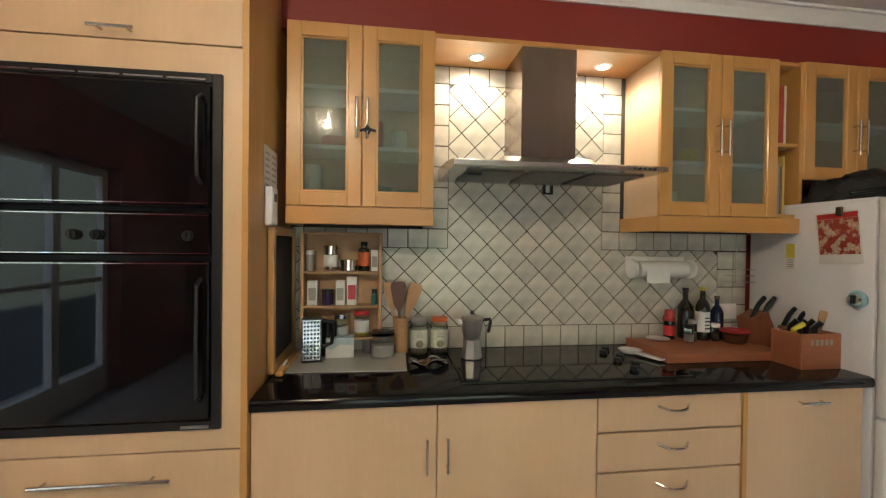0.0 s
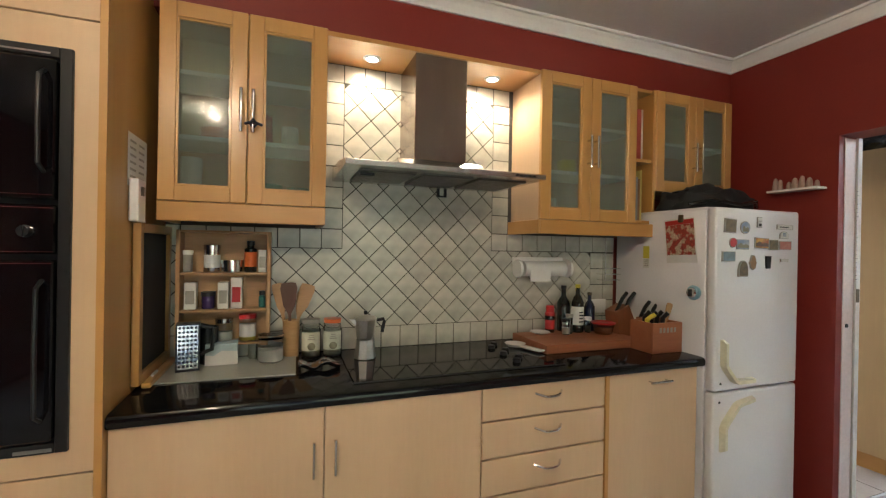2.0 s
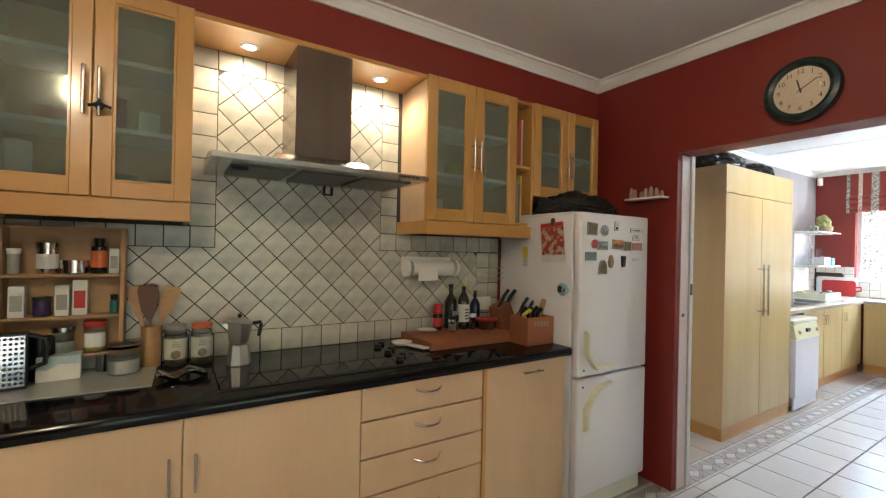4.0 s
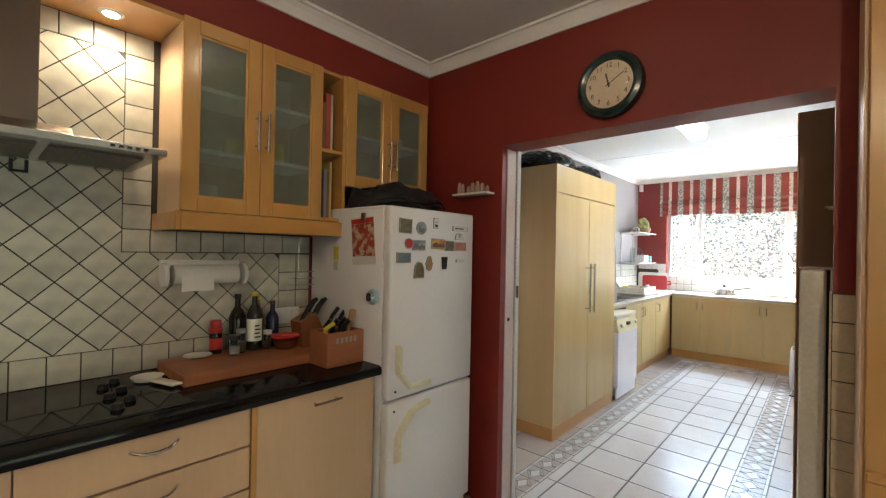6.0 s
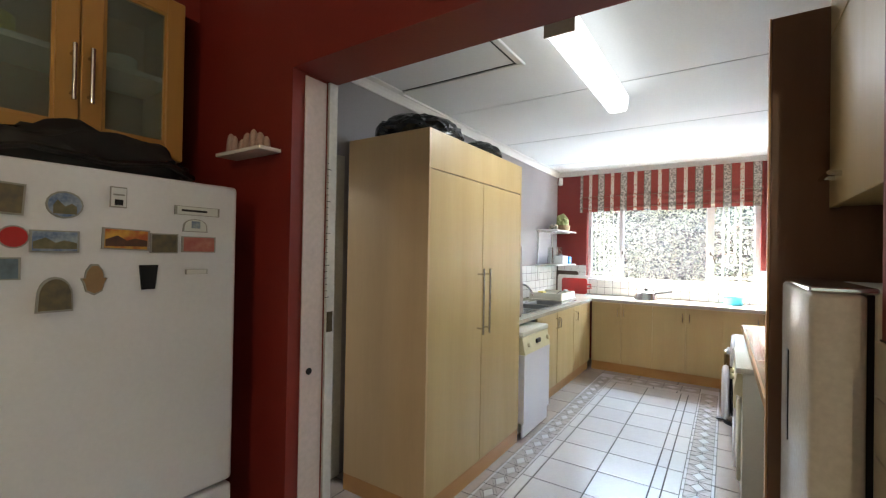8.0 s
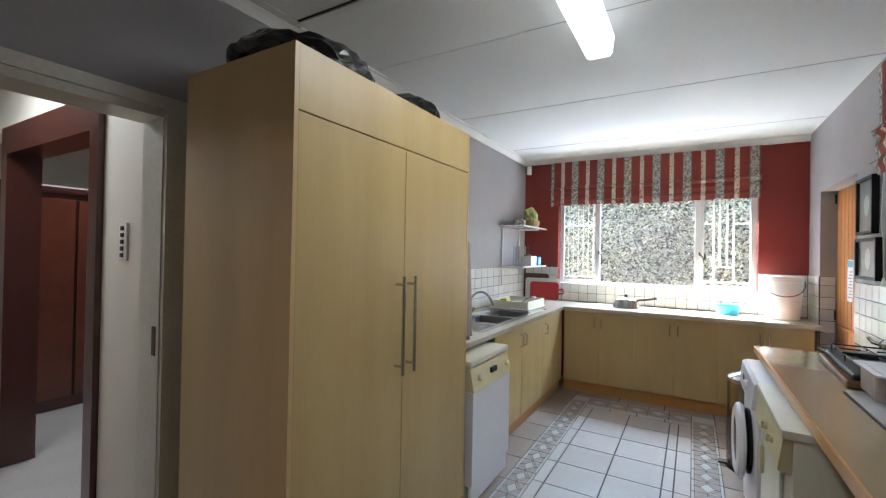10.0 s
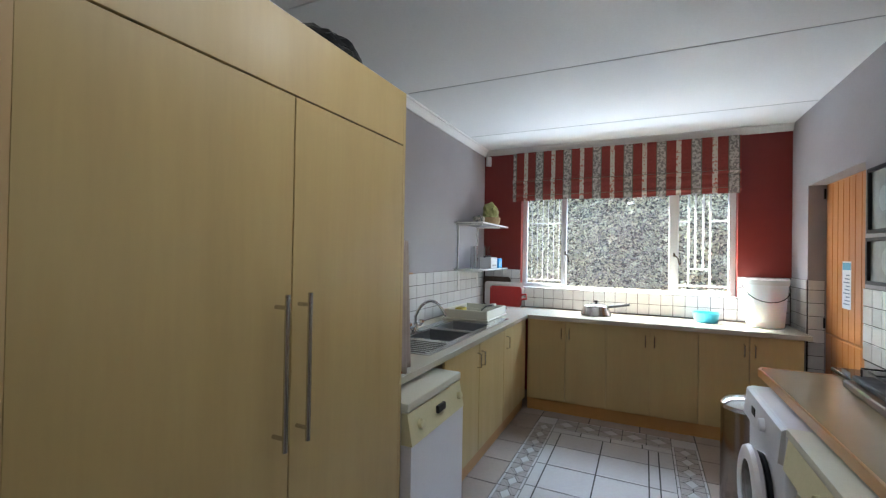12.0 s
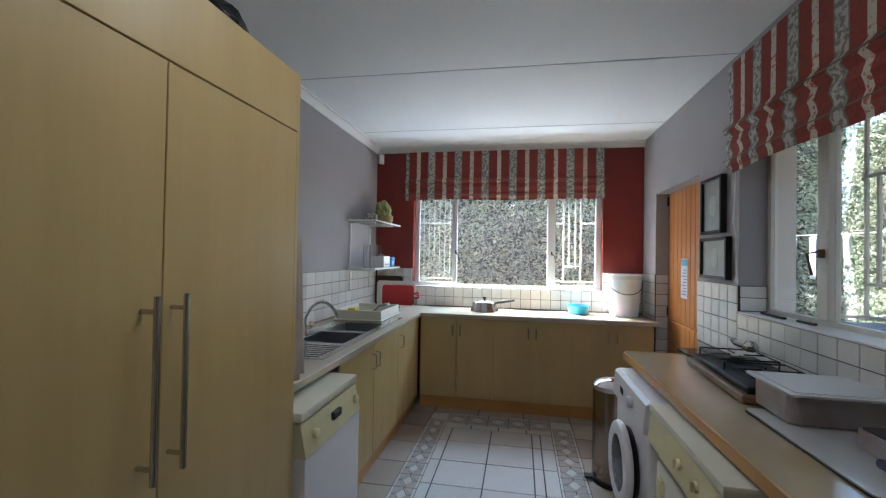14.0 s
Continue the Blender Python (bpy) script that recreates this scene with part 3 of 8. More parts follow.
for z0, z1, dd in ((1.62, 1.90, d1), (0.93, 1.32, d2)):
    apart("handle", tube([(OX1 - 0.055, TY - 0.03, z0), (OX1 - 0.055, TY - 0.062, z0 + 0.02), (OX1 - 0.055, TY - 0.066, (z0 + z1) / 2), (OX1 - 0.055, TY - 0.062, z1 - 0.02), (OX1 - 0.055, TY - 0.03, z1)], 0.006, 8), BLACKPL, dd, "black curved handle", True)

# fridge
fr = thing("fridge_freezer", (2.21, 1.75, 0), "old white fridge freezer with cream handles and magnets", "fridge", "")
FXa, FXb, FY = 1.90, 2.512, 1.435
apart("body", join(box(FXa, FXb, FY + 0.055, 2.10, 0.06, 1.648, 0.008, 2)), ENAMEL, fr, "white enamel body", True)
apart("top", box(FXa - 0.002, FXb + 0.002, FY + 0.05, 2.10, 1.640, 1.655, 0.004, 2), ENAMEL, fr, "", True)
ud = apart("door", box(FXa, FXb, FY, FY + 0.05, 0.752, 1.652, 0.012, 3), ENAMEL, fr, "upper fridge door", True)
ld = apart("door", box(FXa, FXb, FY, FY + 0.05, 0.10, 0.742, 0.012, 3), ENAMEL, fr, "lower freezer door", True)
apart("plinth", box(FXa + 0.01, FXb - 0.01, FY + 0.03, FY + 0.09, 0.0, 0.095), IVORY, fr)


def strap(pts, w, y, h, mat, parent, label, name="handle"):
    """A flat moulded strap bent in the plane of a front."""
    bm = bmesh.new()
    rows = []
    pp = [Vector((a, b)) for a, b in pts]
    for i, p in enumerate(pp):
        a, b = pp[max(i - 1, 0)], pp[min(i + 1, len(pp) - 1)]
        d = (b - a).normalized()
        nn = Vector((-d.y, d.x)) * w / 2
        e = 0.0 if i in (0, len(pp) - 1) else h
        rows.append([bm.verts.new((p.x + nn.x, y, p.y + nn.y)), bm.verts.new((p.x + nn.x * 0.7, y - e - 0.008, p.y + nn.y * 0.7)), bm.verts.new((p.x - nn.x * 0.7, y - e - 0.008, p.y - nn.y * 0.7)), bm.verts.new((p.x - nn.x, y, p.y - nn.y))])
    for a, b in zip(rows, rows[1:]):
        for k in range(4):
            bm.faces.new((a[k], a[(k + 1) % 4], b[(k + 1) % 4], b[k]))
    bm.faces.new(rows[0])
    bm.faces.new(list(reversed(rows[-1])))
    return apart(name, bm, mat, parent, label, True)


CREAMH = surface("cream_handle", (0.72, 0.67, 0.49), 0.35, scale=10, grain=60, bump=0.03)
strap([(1.952, 1.005), (1.952, 0.99), (1.952, 0.885), (1.965, 0.865), (2.02, 0.805), (2.04, 0.795), (2.155, 0.795), (2.17, 0.795)], 0.024, FY, 0.022, CREAMH, ud, "cream moulded handle")
strap([(2.17, 0.70), (2.155, 0.70), (2.06, 0.685), (2.04, 0.675), (1.965, 0.595), (1.955, 0.575), (1.955, 0.475), (1.955, 0.46)], 0.024, FY, 0.022, CREAMH, ld, "cream moulded handle")
for sx, sz, pd in ((1.945, 0.79, ud), (1.94, 0.70, ld)):
    apart("screw_cap", shift(lathe([(0.006, 0), (0.005, 0.003)], 12), m=Matrix.Translation((sx, FY, sz)) @ Matrix.Rotation(radians(90), 4, "X")), BLACKPL, pd)
bag = bmesh.new()
bmesh.ops.create_icosphere(bag, subdivisions=4, radius=1)
for v in bag.verts:
    n3 = noise.noise(v.co * 2.2) * 0.30 + noise.noise(v.co * 6) * 0.14 - abs(noise.noise(v.co * 9)) * 0.12
    v.co = Vector((v.co.x * 0.30 * (1 + n3 * 0.4), v.co.y * 0.19 * (1 + n3 * 0.5), (max(min(v.co.z * 1.5, 0.9 + 0.3 * v.co.z), -0.25) + 0.25) * 0.095 * (1 + n3 * 1.1)))
BAGCLOTH = surface("black_bag_cloth", (0.006, 0.006, 0.007), 0.7, scale=20, grain=90, bump=0.2)
cbg = thing("cool_bag", (2.22, 1.76, 1.656), "soft crumpled black bag lying on top of the fridge", "bag")
part("body", bag, BAGCLOTH, cbg, "crumpled black fabric", True)
part("strap", tube([(-0.26, -0.12, 0.03), (-0.16, -0.19, 0.05), (0.0, -0.215, 0.03), (0.14, -0.20, 0.055), (0.25, -0.13, 0.035)], 0.010, 8), BAGBLACK, cbg, "black webbing strap", True)
part("zip", tube([(-0.24, 0.0, 0.105), (-0.1, -0.02, 0.132), (0.1, -0.01, 0.135), (0.24, 0.0, 0.105)], 0.005, 6), BAGBLACK, cbg, "black zip", True)

# ---- scullery cupboard, counters and appliances ----
cup = thing("tall_cupboard", (4.25, 1.8, 0), "tall pale maple two-door cupboard with long bar handles", "cupboard")
CX0, CX1, CY = 3.63, 4.868, 1.505
apart("side_panel", box(CX0, CX0 + 0.018, CY, 2.115, 0.10, 2.138), MAPLE_S, cup, "browner maple side panel")
apart("side_panel", box(CX1 - 0.018, CX1, CY, 2.115, 0.10, 2.138), MAPLE_G, cup)
apart("carcass", box(CX0 + 0.018, CX1 - 0.018, CY + 0.022, 2.115, 0.10, 2.138), MAPLE_G, cup)
apart("plinth", join(box(CX0, CX1, CY + 0.004, CY + 0.02, 0, 0.098), box(CX0, CX0 + 0.018, CY + 0.02, 2.115, 0, 0.098)), BEECH_H, cup, "beech plinth")
apart("fascia", box(CX0 + 0.018, CX1 - 0.018, CY, CY + 0.02, 1.922, 2.138, 0.001), MAPLE_G, cup, "maple fascia over the doors")
cm = 4.25
for a, b, hx in ((CX0 + 0.018, cm - 0.0015, cm - 0.058), (cm + 0.002, CX1 - 0.018, cm + 0.028)):
    d = apart("door", box(a, b, CY, CY + 0.02, 0.102, 1.917, 0.0015), MAPLE_G, cup, "tall plain maple door")
    bar_handle(d, hx, CY, 0.975, 1.325, 0.0075, 0.043, over=0.035)


def floppy(name, at, sx, sy, sz, label, seed=0.0):
    bm = bmesh.new()
    bmesh.ops.create_icosphere(bm, subdivisions=4, radius=1)
    for v in bm.verts:
        q = v.co + Vector((seed, seed, 0))
        n3 = abs(noise.noise(q * 3.0)) * 0.45 + abs(noise.noise(q * 8)) * 0.10
        v.co = Vector((v.co.x * sx * (1 - n3 * 0.3), v.co.y * sy * (1 - n3 * 0.3), (max(v.co.z, -0.4) + 0.4) * sz * (1 - n3 * 0.6)))
    return solid(name, bm, BAGBLACK, label, "bag", "black bags on the cupboard", at=at)


floppy("refuse_bag", (3.93, 1.80, 2.14), 0.31, 0.28, 0.13, "crumpled black plastic bag on top of the tall cupboard", 0.3)
floppy("refuse_bag", (4.55, 1.74, 2.14), 0.20, 0.20, 0.11, "smaller crumpled black bag on top of the tall cupboard", 4.1)

# north counter (sink side)
NY = 1.625


def scullery_unit(x0, x1, y0, y1, face, label, doors, top=0.867):
    """Base unit with plain maple doors that face -y or -x; doors is a list of (a, b, handle place)."""
    c = thing("base_cabinet", ((x0 + x1) / 2, (y0 + y1) / 2, 0), label, "cabinet", "scullery base cabinets")
    if face == "y":
        apart("body", box(x0, x1, y0 + 0.02, y1, 0.11, top), MAPLE_G, c)
        apart("plinth", box(x0, x1, y0 + 0.03, y0 + 0.046, 0, 0.11), BEECH_H, c, "beech plinth")
        for a, b, h in doors:
            d = apart("door", box(a + 0.003, b - 0.003, y0, y0 + 0.019, 0.115, 0.863, 0.0015), MAPLE_G, c)
            d_handle_x(d, h, y0, 0.70, 0.80)
    else:
        apart("body", box(x0 + 0.02, x1, y0, y1, 0.11, 0.867), MAPLE_G, c)
        apart("plinth", box(x0 + 0.03, x0 + 0.046, y0, y1, 0, 0.11), BEECH_H, c, "beech plinth")
        for a, b, h in doors:
            d = apart("door", box(x0, x0 + 0.019, a + 0.003, b - 0.003, 0.115, 0.863, 0.0015), MAPLE_G, c)
            pts = [(x0, h, 0.70), (x0 - 0.028, h, 0.706), (x0 - 0.028, h, 0.794), (x0, h, 0.80)]
            apart("handle", tube(pts, 0.005, 8), STEEL_H, d, "slim steel D handle", True)
    return c


scullery_unit(5.56, 6.70, NY, 2.275, "y", "maple sink cabinet with two doors", [(5.56, 6.13, 6.09), (6.13, 6.70, 6.17)], 0.72)
scullery_unit(6.70, 7.415, NY, 2.275, "y", "maple corner cabinet with one door beside the sink", [(6.70, 7.40, 6.77)])
EX = 7.415
yd = [1.61, 1.254, 0.90, 0.551, 0.193, -0.154, -0.50]
for k in range(3):
    a, m_, b = yd[2 * k + 2], yd[2 * k + 1], yd[2 * k]
    scullery_unit(EX, 7.99, a, b, "x", "maple two-door base cabinet under the end window", [(a, m_, m_ - 0.035), (m_, b, m_ + 0.035)])
wtt = thing("worktop", (6.5, 2.0, 0.869), "pale laminate worktop that turns the corner under the window", "worktop")
for x0, x1, y0, y1 in ((4.87, 5.84, NY - 0.02, 2.278), (6.66, 7.39, NY - 0.02, 2.278), (5.84, 6.66, NY - 0.02, 1.73), (5.84, 6.66, 2.06, 2.278), (7.39, 7.998, -0.54, 2.278)):
    apart("section", box(x0, x1, y0, y1, 0.869, 0.905, 0.002), LAMINATE_LIT, wtt)

# dishwasher
dw = thing("dishwasher", (5.21, 1.85, 0), "white free-standing dishwasher with a cream panel under the worktop", "dishwasher")
DXa, DXb, DY = 4.90, 5.46, 1.47
apart("body", box(DXa + 0.012, DXb - 0.012, DY + 0.05, 2.05, 0.04, 0.80), IVORY, dw)
apart("lid", box(DXa - 0.004, DXb + 0.004, DY + 0.015, 2.05, 0.805, 0.845, 0.008, 2), IVORY, dw, "ivory lid", True)
apart("door", prism([(DY, 0.13), (DY, 0.665), (DY + 0.05, 0.665), (DY + 0.05, 0.13)], DXa, DXb, "x"), ENAMEL, dw, "white door")
pn = apart("control_panel", prism([(DY - 0.004, 0.668), (DY + 0.022, 0.80), (DY + 0.05, 0.80), (DY + 0.05, 0.668)], DXa, DXb, "x"), CREAM, dw, "cream control panel")
apart("kick_panel", box(DXa + 0.01, DXb - 0.01, DY + 0.012, DY + 0.03, 0.015, 0.125, 0.004), ENAMEL, dw)
apart("grip", box(5.15, 5.23, DY - 0.006, DY + 0.012, 0.725, 0.76, 0.003), BLACKPL, pn, "recessed dark grip")
for kx in (4.98, 5.40):
    apart("knob", shift(lathe([(0.02, 0), (0.019, 0.016), (0.012, 0.02)], 16), m=Matrix.Translation((kx, DY + 0.003, 0.738)) @ Matrix.Rotation(radians(80), 4, "X")), CREAM, pn, "", True)

# south counter
sc = prism([(3.35, 0.02), (3.35, -0.555), (6.10, -0.555), (6.10, 0.03), (6.05, 0.05), (6.0, 0.045)], 0.869, 0.905)
solid("worktop", shift(sc, -4.7, 0.27, -0.869), LAMINATE, "beige laminate worktop with a beech nosing over the washing machine", "worktop", at=(4.7, -0.27, 0.869))
solid("worktop_nosing", shift(prism([(3.35, 0.02), (6.0, 0.045), (6.05, 0.05), (6.10, 0.03), (6.10, -0.555), (6.108, -0.555), (6.109, 0.033), (6.054, 0.061), (6.0, 0.056), (3.35, 0.031)], 0.867, 0.9065), -4.7, 0, -0.867), BEECH_H, "beech edge strip along the worktop", "edge strip", at=(4.7, 0, 0.867))

# ---- windows, doors, blinds and the yard ----
FRAME_W = surface("white_steel_window_paint", (0.74, 0.74, 0.72), 0.35, scale=5, grain=80, bump=0.04, wear=0.08)
BARPAINT = surface("cream_bar_paint", (0.66, 0.64, 0.56), 0.4, scale=5, grain=80, bump=0.04, wear=0.1)


def pane_y(name, parent, y0, y1, z0, z1, x):
    p = apart(name, box(x, x + 0.004, y0, y1, z0, z1), PANE, parent, "clear glass pane")
    p.visible_shadow = False
    return p


wx = 8.09
w1 = structure("window_1", join(box(wx, wx + 0.04, WY0, WY0 + 0.03, WZ0, WZ1), box(wx, wx + 0.04, WY1 - 0.03, WY1, WZ0, WZ1), box(wx, wx + 0.04, WY0 + 0.03, WY1 - 0.03, WZ0, WZ0 + 0.03), box(wx, wx + 0.04, WY0 + 0.03, WY1 - 0.03, WZ1 - 0.03, WZ1)), FRAME_W, "white steel window frame over the worktop")
apart("window_sill", box(8.0, wx, WY0, WY1, WZ0, WZ0 + 0.006), WHITE, w1, "white sill")
for a, b in ((1.365, 1.40), (0.32, 0.385)):
    apart("mullion", box(wx - 0.006, wx + 0.045, a, b, WZ0 + 0.03, WZ1 - 0.03, 0.003), FRAME_W, w1, "white mullion")
apart("casement", join(box(wx - 0.004, wx + 0.035, 1.40, 1.42, WZ0 + 0.03, WZ1 - 0.03), box(wx - 0.004, wx + 0.035, WY1 - 0.05, WY1 - 0.03, WZ0 + 0.03, WZ1 - 0.03), box(wx - 0.004, wx + 0.035, 1.42, WY1 - 0.05, WZ0 + 0.03, WZ0 + 0.05)), FRAME_W, w1, "white casement frame")
apart("casement", join(box(wx - 0.004, wx + 0.035, 0.30, 0.32, WZ0 + 0.03, WZ1 - 0.03), box(wx - 0.004, wx + 0.035, WY0 + 0.03, WY0 + 0.055, WZ0 + 0.03, WZ1 - 0.03), box(wx - 0.004, wx + 0.035, WY0 + 0.055, 0.30, WZ0 + 0.03, WZ0 + 0.05)), FRAME_W, w1, "white casement frame")
for a, b in ((WY0 + 0.03, 0.32), (0.385, 1.365), (1.40, WY1 - 0.03)):
    pane_y("pane", w1, a, b, WZ0 + 0.03, WZ1 - 0.03, wx + 0.018)
BRASS = surface("worn_dark_brass", (0.11, 0.08, 0.045), 0.4, 0.8, scale=20, grain=90, bump=0.05)
for y, z in ((1.375, 1.50), (0.34, 1.50)):
    apart("window_handle", join(box(wx - 0.03, wx - 0.006, y - 0.008, y + 0.008, z - 0.02, z + 0.02, 0.003), tube([(wx - 0.028, y, z), (wx - 0.045, y - 0.03, z - 0.03), (wx - 0.05, y - 0.045, z - 0.10)], 0.006, 8)), BRASS, w1, "dark worn brass catch", True)
# burglar bars, outside the glass
bars = thing("burglar_bars", (8.18, 0.84, 1.15), "cream painted steel burglar bars outside the end window", "window bars")
bx_ = 8.17
for y, zlo in ((0.209, 1.2), (0.152, 1.37), (0.085, 1.37), (0.028, 1.2)):
    apart("bar", box(bx_, bx_ + 0.014, y - 0.009, y + 0.009, zlo, 2.12, 0.002), BARPAINT, bars)
for y0, y1, z in ((-0.13, 0.30, 1.2), (0.028, 0.209, 1.365), (0.209, 0.30, 1.83), (-0.13, 0.028, 1.83)):
    apart("bar", box(bx_, bx_ + 0.014, y0, y1, z - 0.009, z + 0.009, 0.002), BARPAINT, bars)
for y in (1.46, 1.52, 1.58, 1.64, 1.70, 1.76):
    apart("bar", box(bx_, bx_ + 0.008, y - 0.0035, y + 0.0035, 1.2, 2.12, 0.002), BARPAINT, bars)
for z in (1.2, 1.83):
    apart("bar", box(bx_, bx_ + 0.012, 1.40, 1.82, z - 0.006, z + 0.006, 0.002), BARPAINT, bars)

# side window over the south counter
wy = -0.745
w2 = structure("window_2", join(box(QX1 - 0.03, QX1, wy, wy + 0.04, QZ0, QZ1), box(QX0, QX0 + 0.03, wy, wy + 0.04, QZ0, QZ1), box(QX0 + 0.03, QX1 - 0.03, wy, wy + 0.04, QZ0, QZ0 + 0.03), box(QX0 + 0.03, QX1 - 0.03, wy, wy + 0.04, QZ1 - 0.03, QZ1)), BARPAINT, "cream steel window frame over the counter")
apart("outer_reveal", box(QX1 - 0.004, QX1, -0.848, wy - 0.002, QZ0, QZ1), CREAM_WALL, w2, "cream plastered outer reveal")
apart("window_sill", box(QX0, QX1, wy + 0.04, -0.553, QZ0, QZ0 + 0.008, 0.002), WHITE, w2, "white tiled sill")
for a in (5.57, 4.60):
    apart("mullion", box(a, a + 0.075, wy - 0.004, wy + 0.05, QZ0 + 0.03, QZ1 - 0.03, 0.003), BARPAINT, w2, "cream mullion")
for a, b in ((5.645, 6.04), (4.675, 5.57), (3.93, 4.60)):
    p = apart("pane", box(a, b, wy + 0.018, wy + 0.022, QZ0 + 0.03, QZ1 - 0.03), PANE, w2, "clear glass pane")
    p.visible_shadow = False
apart("window_handle", join(box(5.585, 5.605, wy + 0.05, wy + 0.075, 1.48, 1.52, 0.003), tube([(5.595, wy + 0.07, 1.51), (5.65, wy + 0.09, 1.50), (5.62, wy + 0.085, 1.40)], 0.006, 8)), BRASS, w2, "dark worn brass catch", True)
bars2 = thing("burglar_bars", (4.9, -0.83, 1.15), "cream painted steel burglar bars outside the side window", "window bars")
for x, zhi, zlo in ((5.60, 2.18, 1.2), (5.53, 1.85, 1.365), (5.46, 1.85, 1.365), (5.39, 1.85, 1.365), (5.32, 1.85, 1.365), (5.25, 2.18, 1.2), (5.0, 2.18, 1.2), (4.7, 2.18, 1.2), (4.45, 2.18, 1.2), (4.3, 2.18, 1.2), (4.15, 2.18, 1.2)):
    apart("bar", box(x - 0.008, x + 0.008, -0.874, -0.860, zlo, zhi, 0.002), BARPAINT, bars2)
for x0, x1, z in ((4.1, 5.62, 1.22), (5.25, 5.60, 1.365), (5.25, 5.60, 1.85)):
    apart("bar", box(x0, x1, -0.874, -0.860, z - 0.008, z + 0.008, 0.002), BARPAINT, bars2)

for x in (4.12, 5.58):
    for z in (1.22, 2.15):
        apart("lug", box(x - 0.006, x + 0.006, -0.860, -0.745, z - 0.006, z + 0.006), BARPAINT, bars2, "short steel lug")
# striped roman blinds
BLIND_RED = surface("blind_rust_cloth", (0.30, 0.045, 0.03), 0.85, second=(0.22, 0.033, 0.023), scale=60, grain=320, bump=0.3, wear=0.18)
BLIND_GREY = surface("blind_grey_paisley_cloth", (0.52, 0.48, 0.42), 0.85, second=(0.22, 0.20, 0.18), scale=42, grain=300, bump=0.3, wear=0.15, spread=(0.45, 0.56))
BLIND_CREAM = surface("blind_cream_flower_cloth", (0.60, 0.55, 0.45), 0.85, second=(0.45, 0.14, 0.09), scale=45, grain=300, bump=0.3, wear=0.12, spread=(0.55, 0.6))
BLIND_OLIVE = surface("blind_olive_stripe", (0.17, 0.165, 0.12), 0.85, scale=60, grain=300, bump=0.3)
for _m in (BLIND_RED, BLIND_GREY, BLIND_CREAM, BLIND_OLIVE):
    _b = _m.node_tree.nodes["Principled BSDF"]
    _b.inputs["Transmission Weight"].default_value = 0.0
    _b.inputs["Subsurface Weight"].default_value = 0.0


def blind(at, rz, width, z0, z1, label, start=0.0):
    """Roman blind hung along local x, its face towards local -y, with folded bands at the bottom."""
    b = thing("roman_blind", at, label, "window blind", "roman blinds", rz)
    h = z1 - z0
    mats = [BLIND_RED, BLIND_GREY, BLIND_CREAM, BLIND_OLIVE]
    # one repeat: grey band edged in olive, rust, cream band, rust
    rep = [(0.072, 1), (0.008, 3), (0.082, 0), (0.042, 2), (0.082, 0), (0.008, 3)]
    prof = []
    for k in range(25):
        u = k / 24
        z = h * (1 - u)
        f = 0.0
        if u > 0.55:
            f = 0.012 + 0.008 * math.sin((u - 0.55) * 40)
        prof.append((z, f + (0.018 if 0.60 < u < 0.63 else 0.0)))
    bm = bmesh.new()
    x, k = -width / 2, 0
    cols = []
    off = start
    edges = [(-width / 2)]
    kinds = []
    while x < width / 2 - 1e-6:
        w, m_ = rep[k % 6]
        if k == 0:
            w -= start
        x2 = min(x + w, width / 2)
        kinds.append(m_)
        edges.append(x2)
        x, k = x2, k + 1
    vs = []
    for e in edges:
        vs.append([bm.verts.new((e, -d - 0.006 * math.sin(e * 7.0) * (1 - z / h), z - 0.006 * (1 - z / h) * math.sin(e * 5.0 + 1.0))) for z, d in prof])
    for i, m_ in enumerate(kinds):
        for j in range(len(prof) - 1):
            f = bm.faces.new((vs[i][j], vs[i][j + 1], vs[i + 1][j + 1], vs[i + 1][j]))
            f.material_index = m_
    cloth = part("cloth", bm, mats[0], b, "rust, grey and cream striped cloth")
    for m_ in mats[1:]:
        cloth.data.materials.append(m_)
    cloth.modifiers.new("thick", "SOLIDIFY").thickness = 0.003
    # olive strips laid on the cloth as the shade in its folds
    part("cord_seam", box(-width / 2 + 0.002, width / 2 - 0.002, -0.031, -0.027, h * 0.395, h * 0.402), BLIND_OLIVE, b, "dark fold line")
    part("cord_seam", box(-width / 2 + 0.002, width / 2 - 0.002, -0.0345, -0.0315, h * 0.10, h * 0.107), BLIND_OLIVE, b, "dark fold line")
    part("head_rail", box(-width / 2, width / 2, 0.005, 0.035, h - 0.03, h), WHITE, b)
    return b


blind((7.955, 0.875, 2.065), -90, 2.11, 2.065, 2.595, "striped roman blind half raised over the end window", 0.04)
bl2 = blind((5.05, -0.525, 1.97), 180, 2.16, 1.97, 2.60, "striped roman blind half raised over the side window", 0.02)
part("pull_cord", join(tube([(-0.99, 0.0, 0.0), (-0.985, -0.01, -0.30), (-0.97, -0.005, -0.37)], 0.002, 6), tube([(-0.97, -0.005, -0.37), (-0.975, 0.0, -0.6)], 0.002, 6), lathe([(0.004, 0.03), (0.011, 0.0), (0.009, -0.012), (0.003, -0.014)], 10, (-0.975, 0, -0.63))), WHITE, bl2, "white cord with a plastic pull")

# yard door: orange pine stable door
sd = structure("door_1", box(6.50, 7.60, -0.71, -0.675, 0.0, 0.91), DOORWOOD, "orange varnished lower leaf of a stable door")
su = structure("door_2", box(6.50, 7.60, -0.71, -0.675, 0.918, 2.06), DOORWOOD, "orange varnished boarded upper leaf of a stable door")
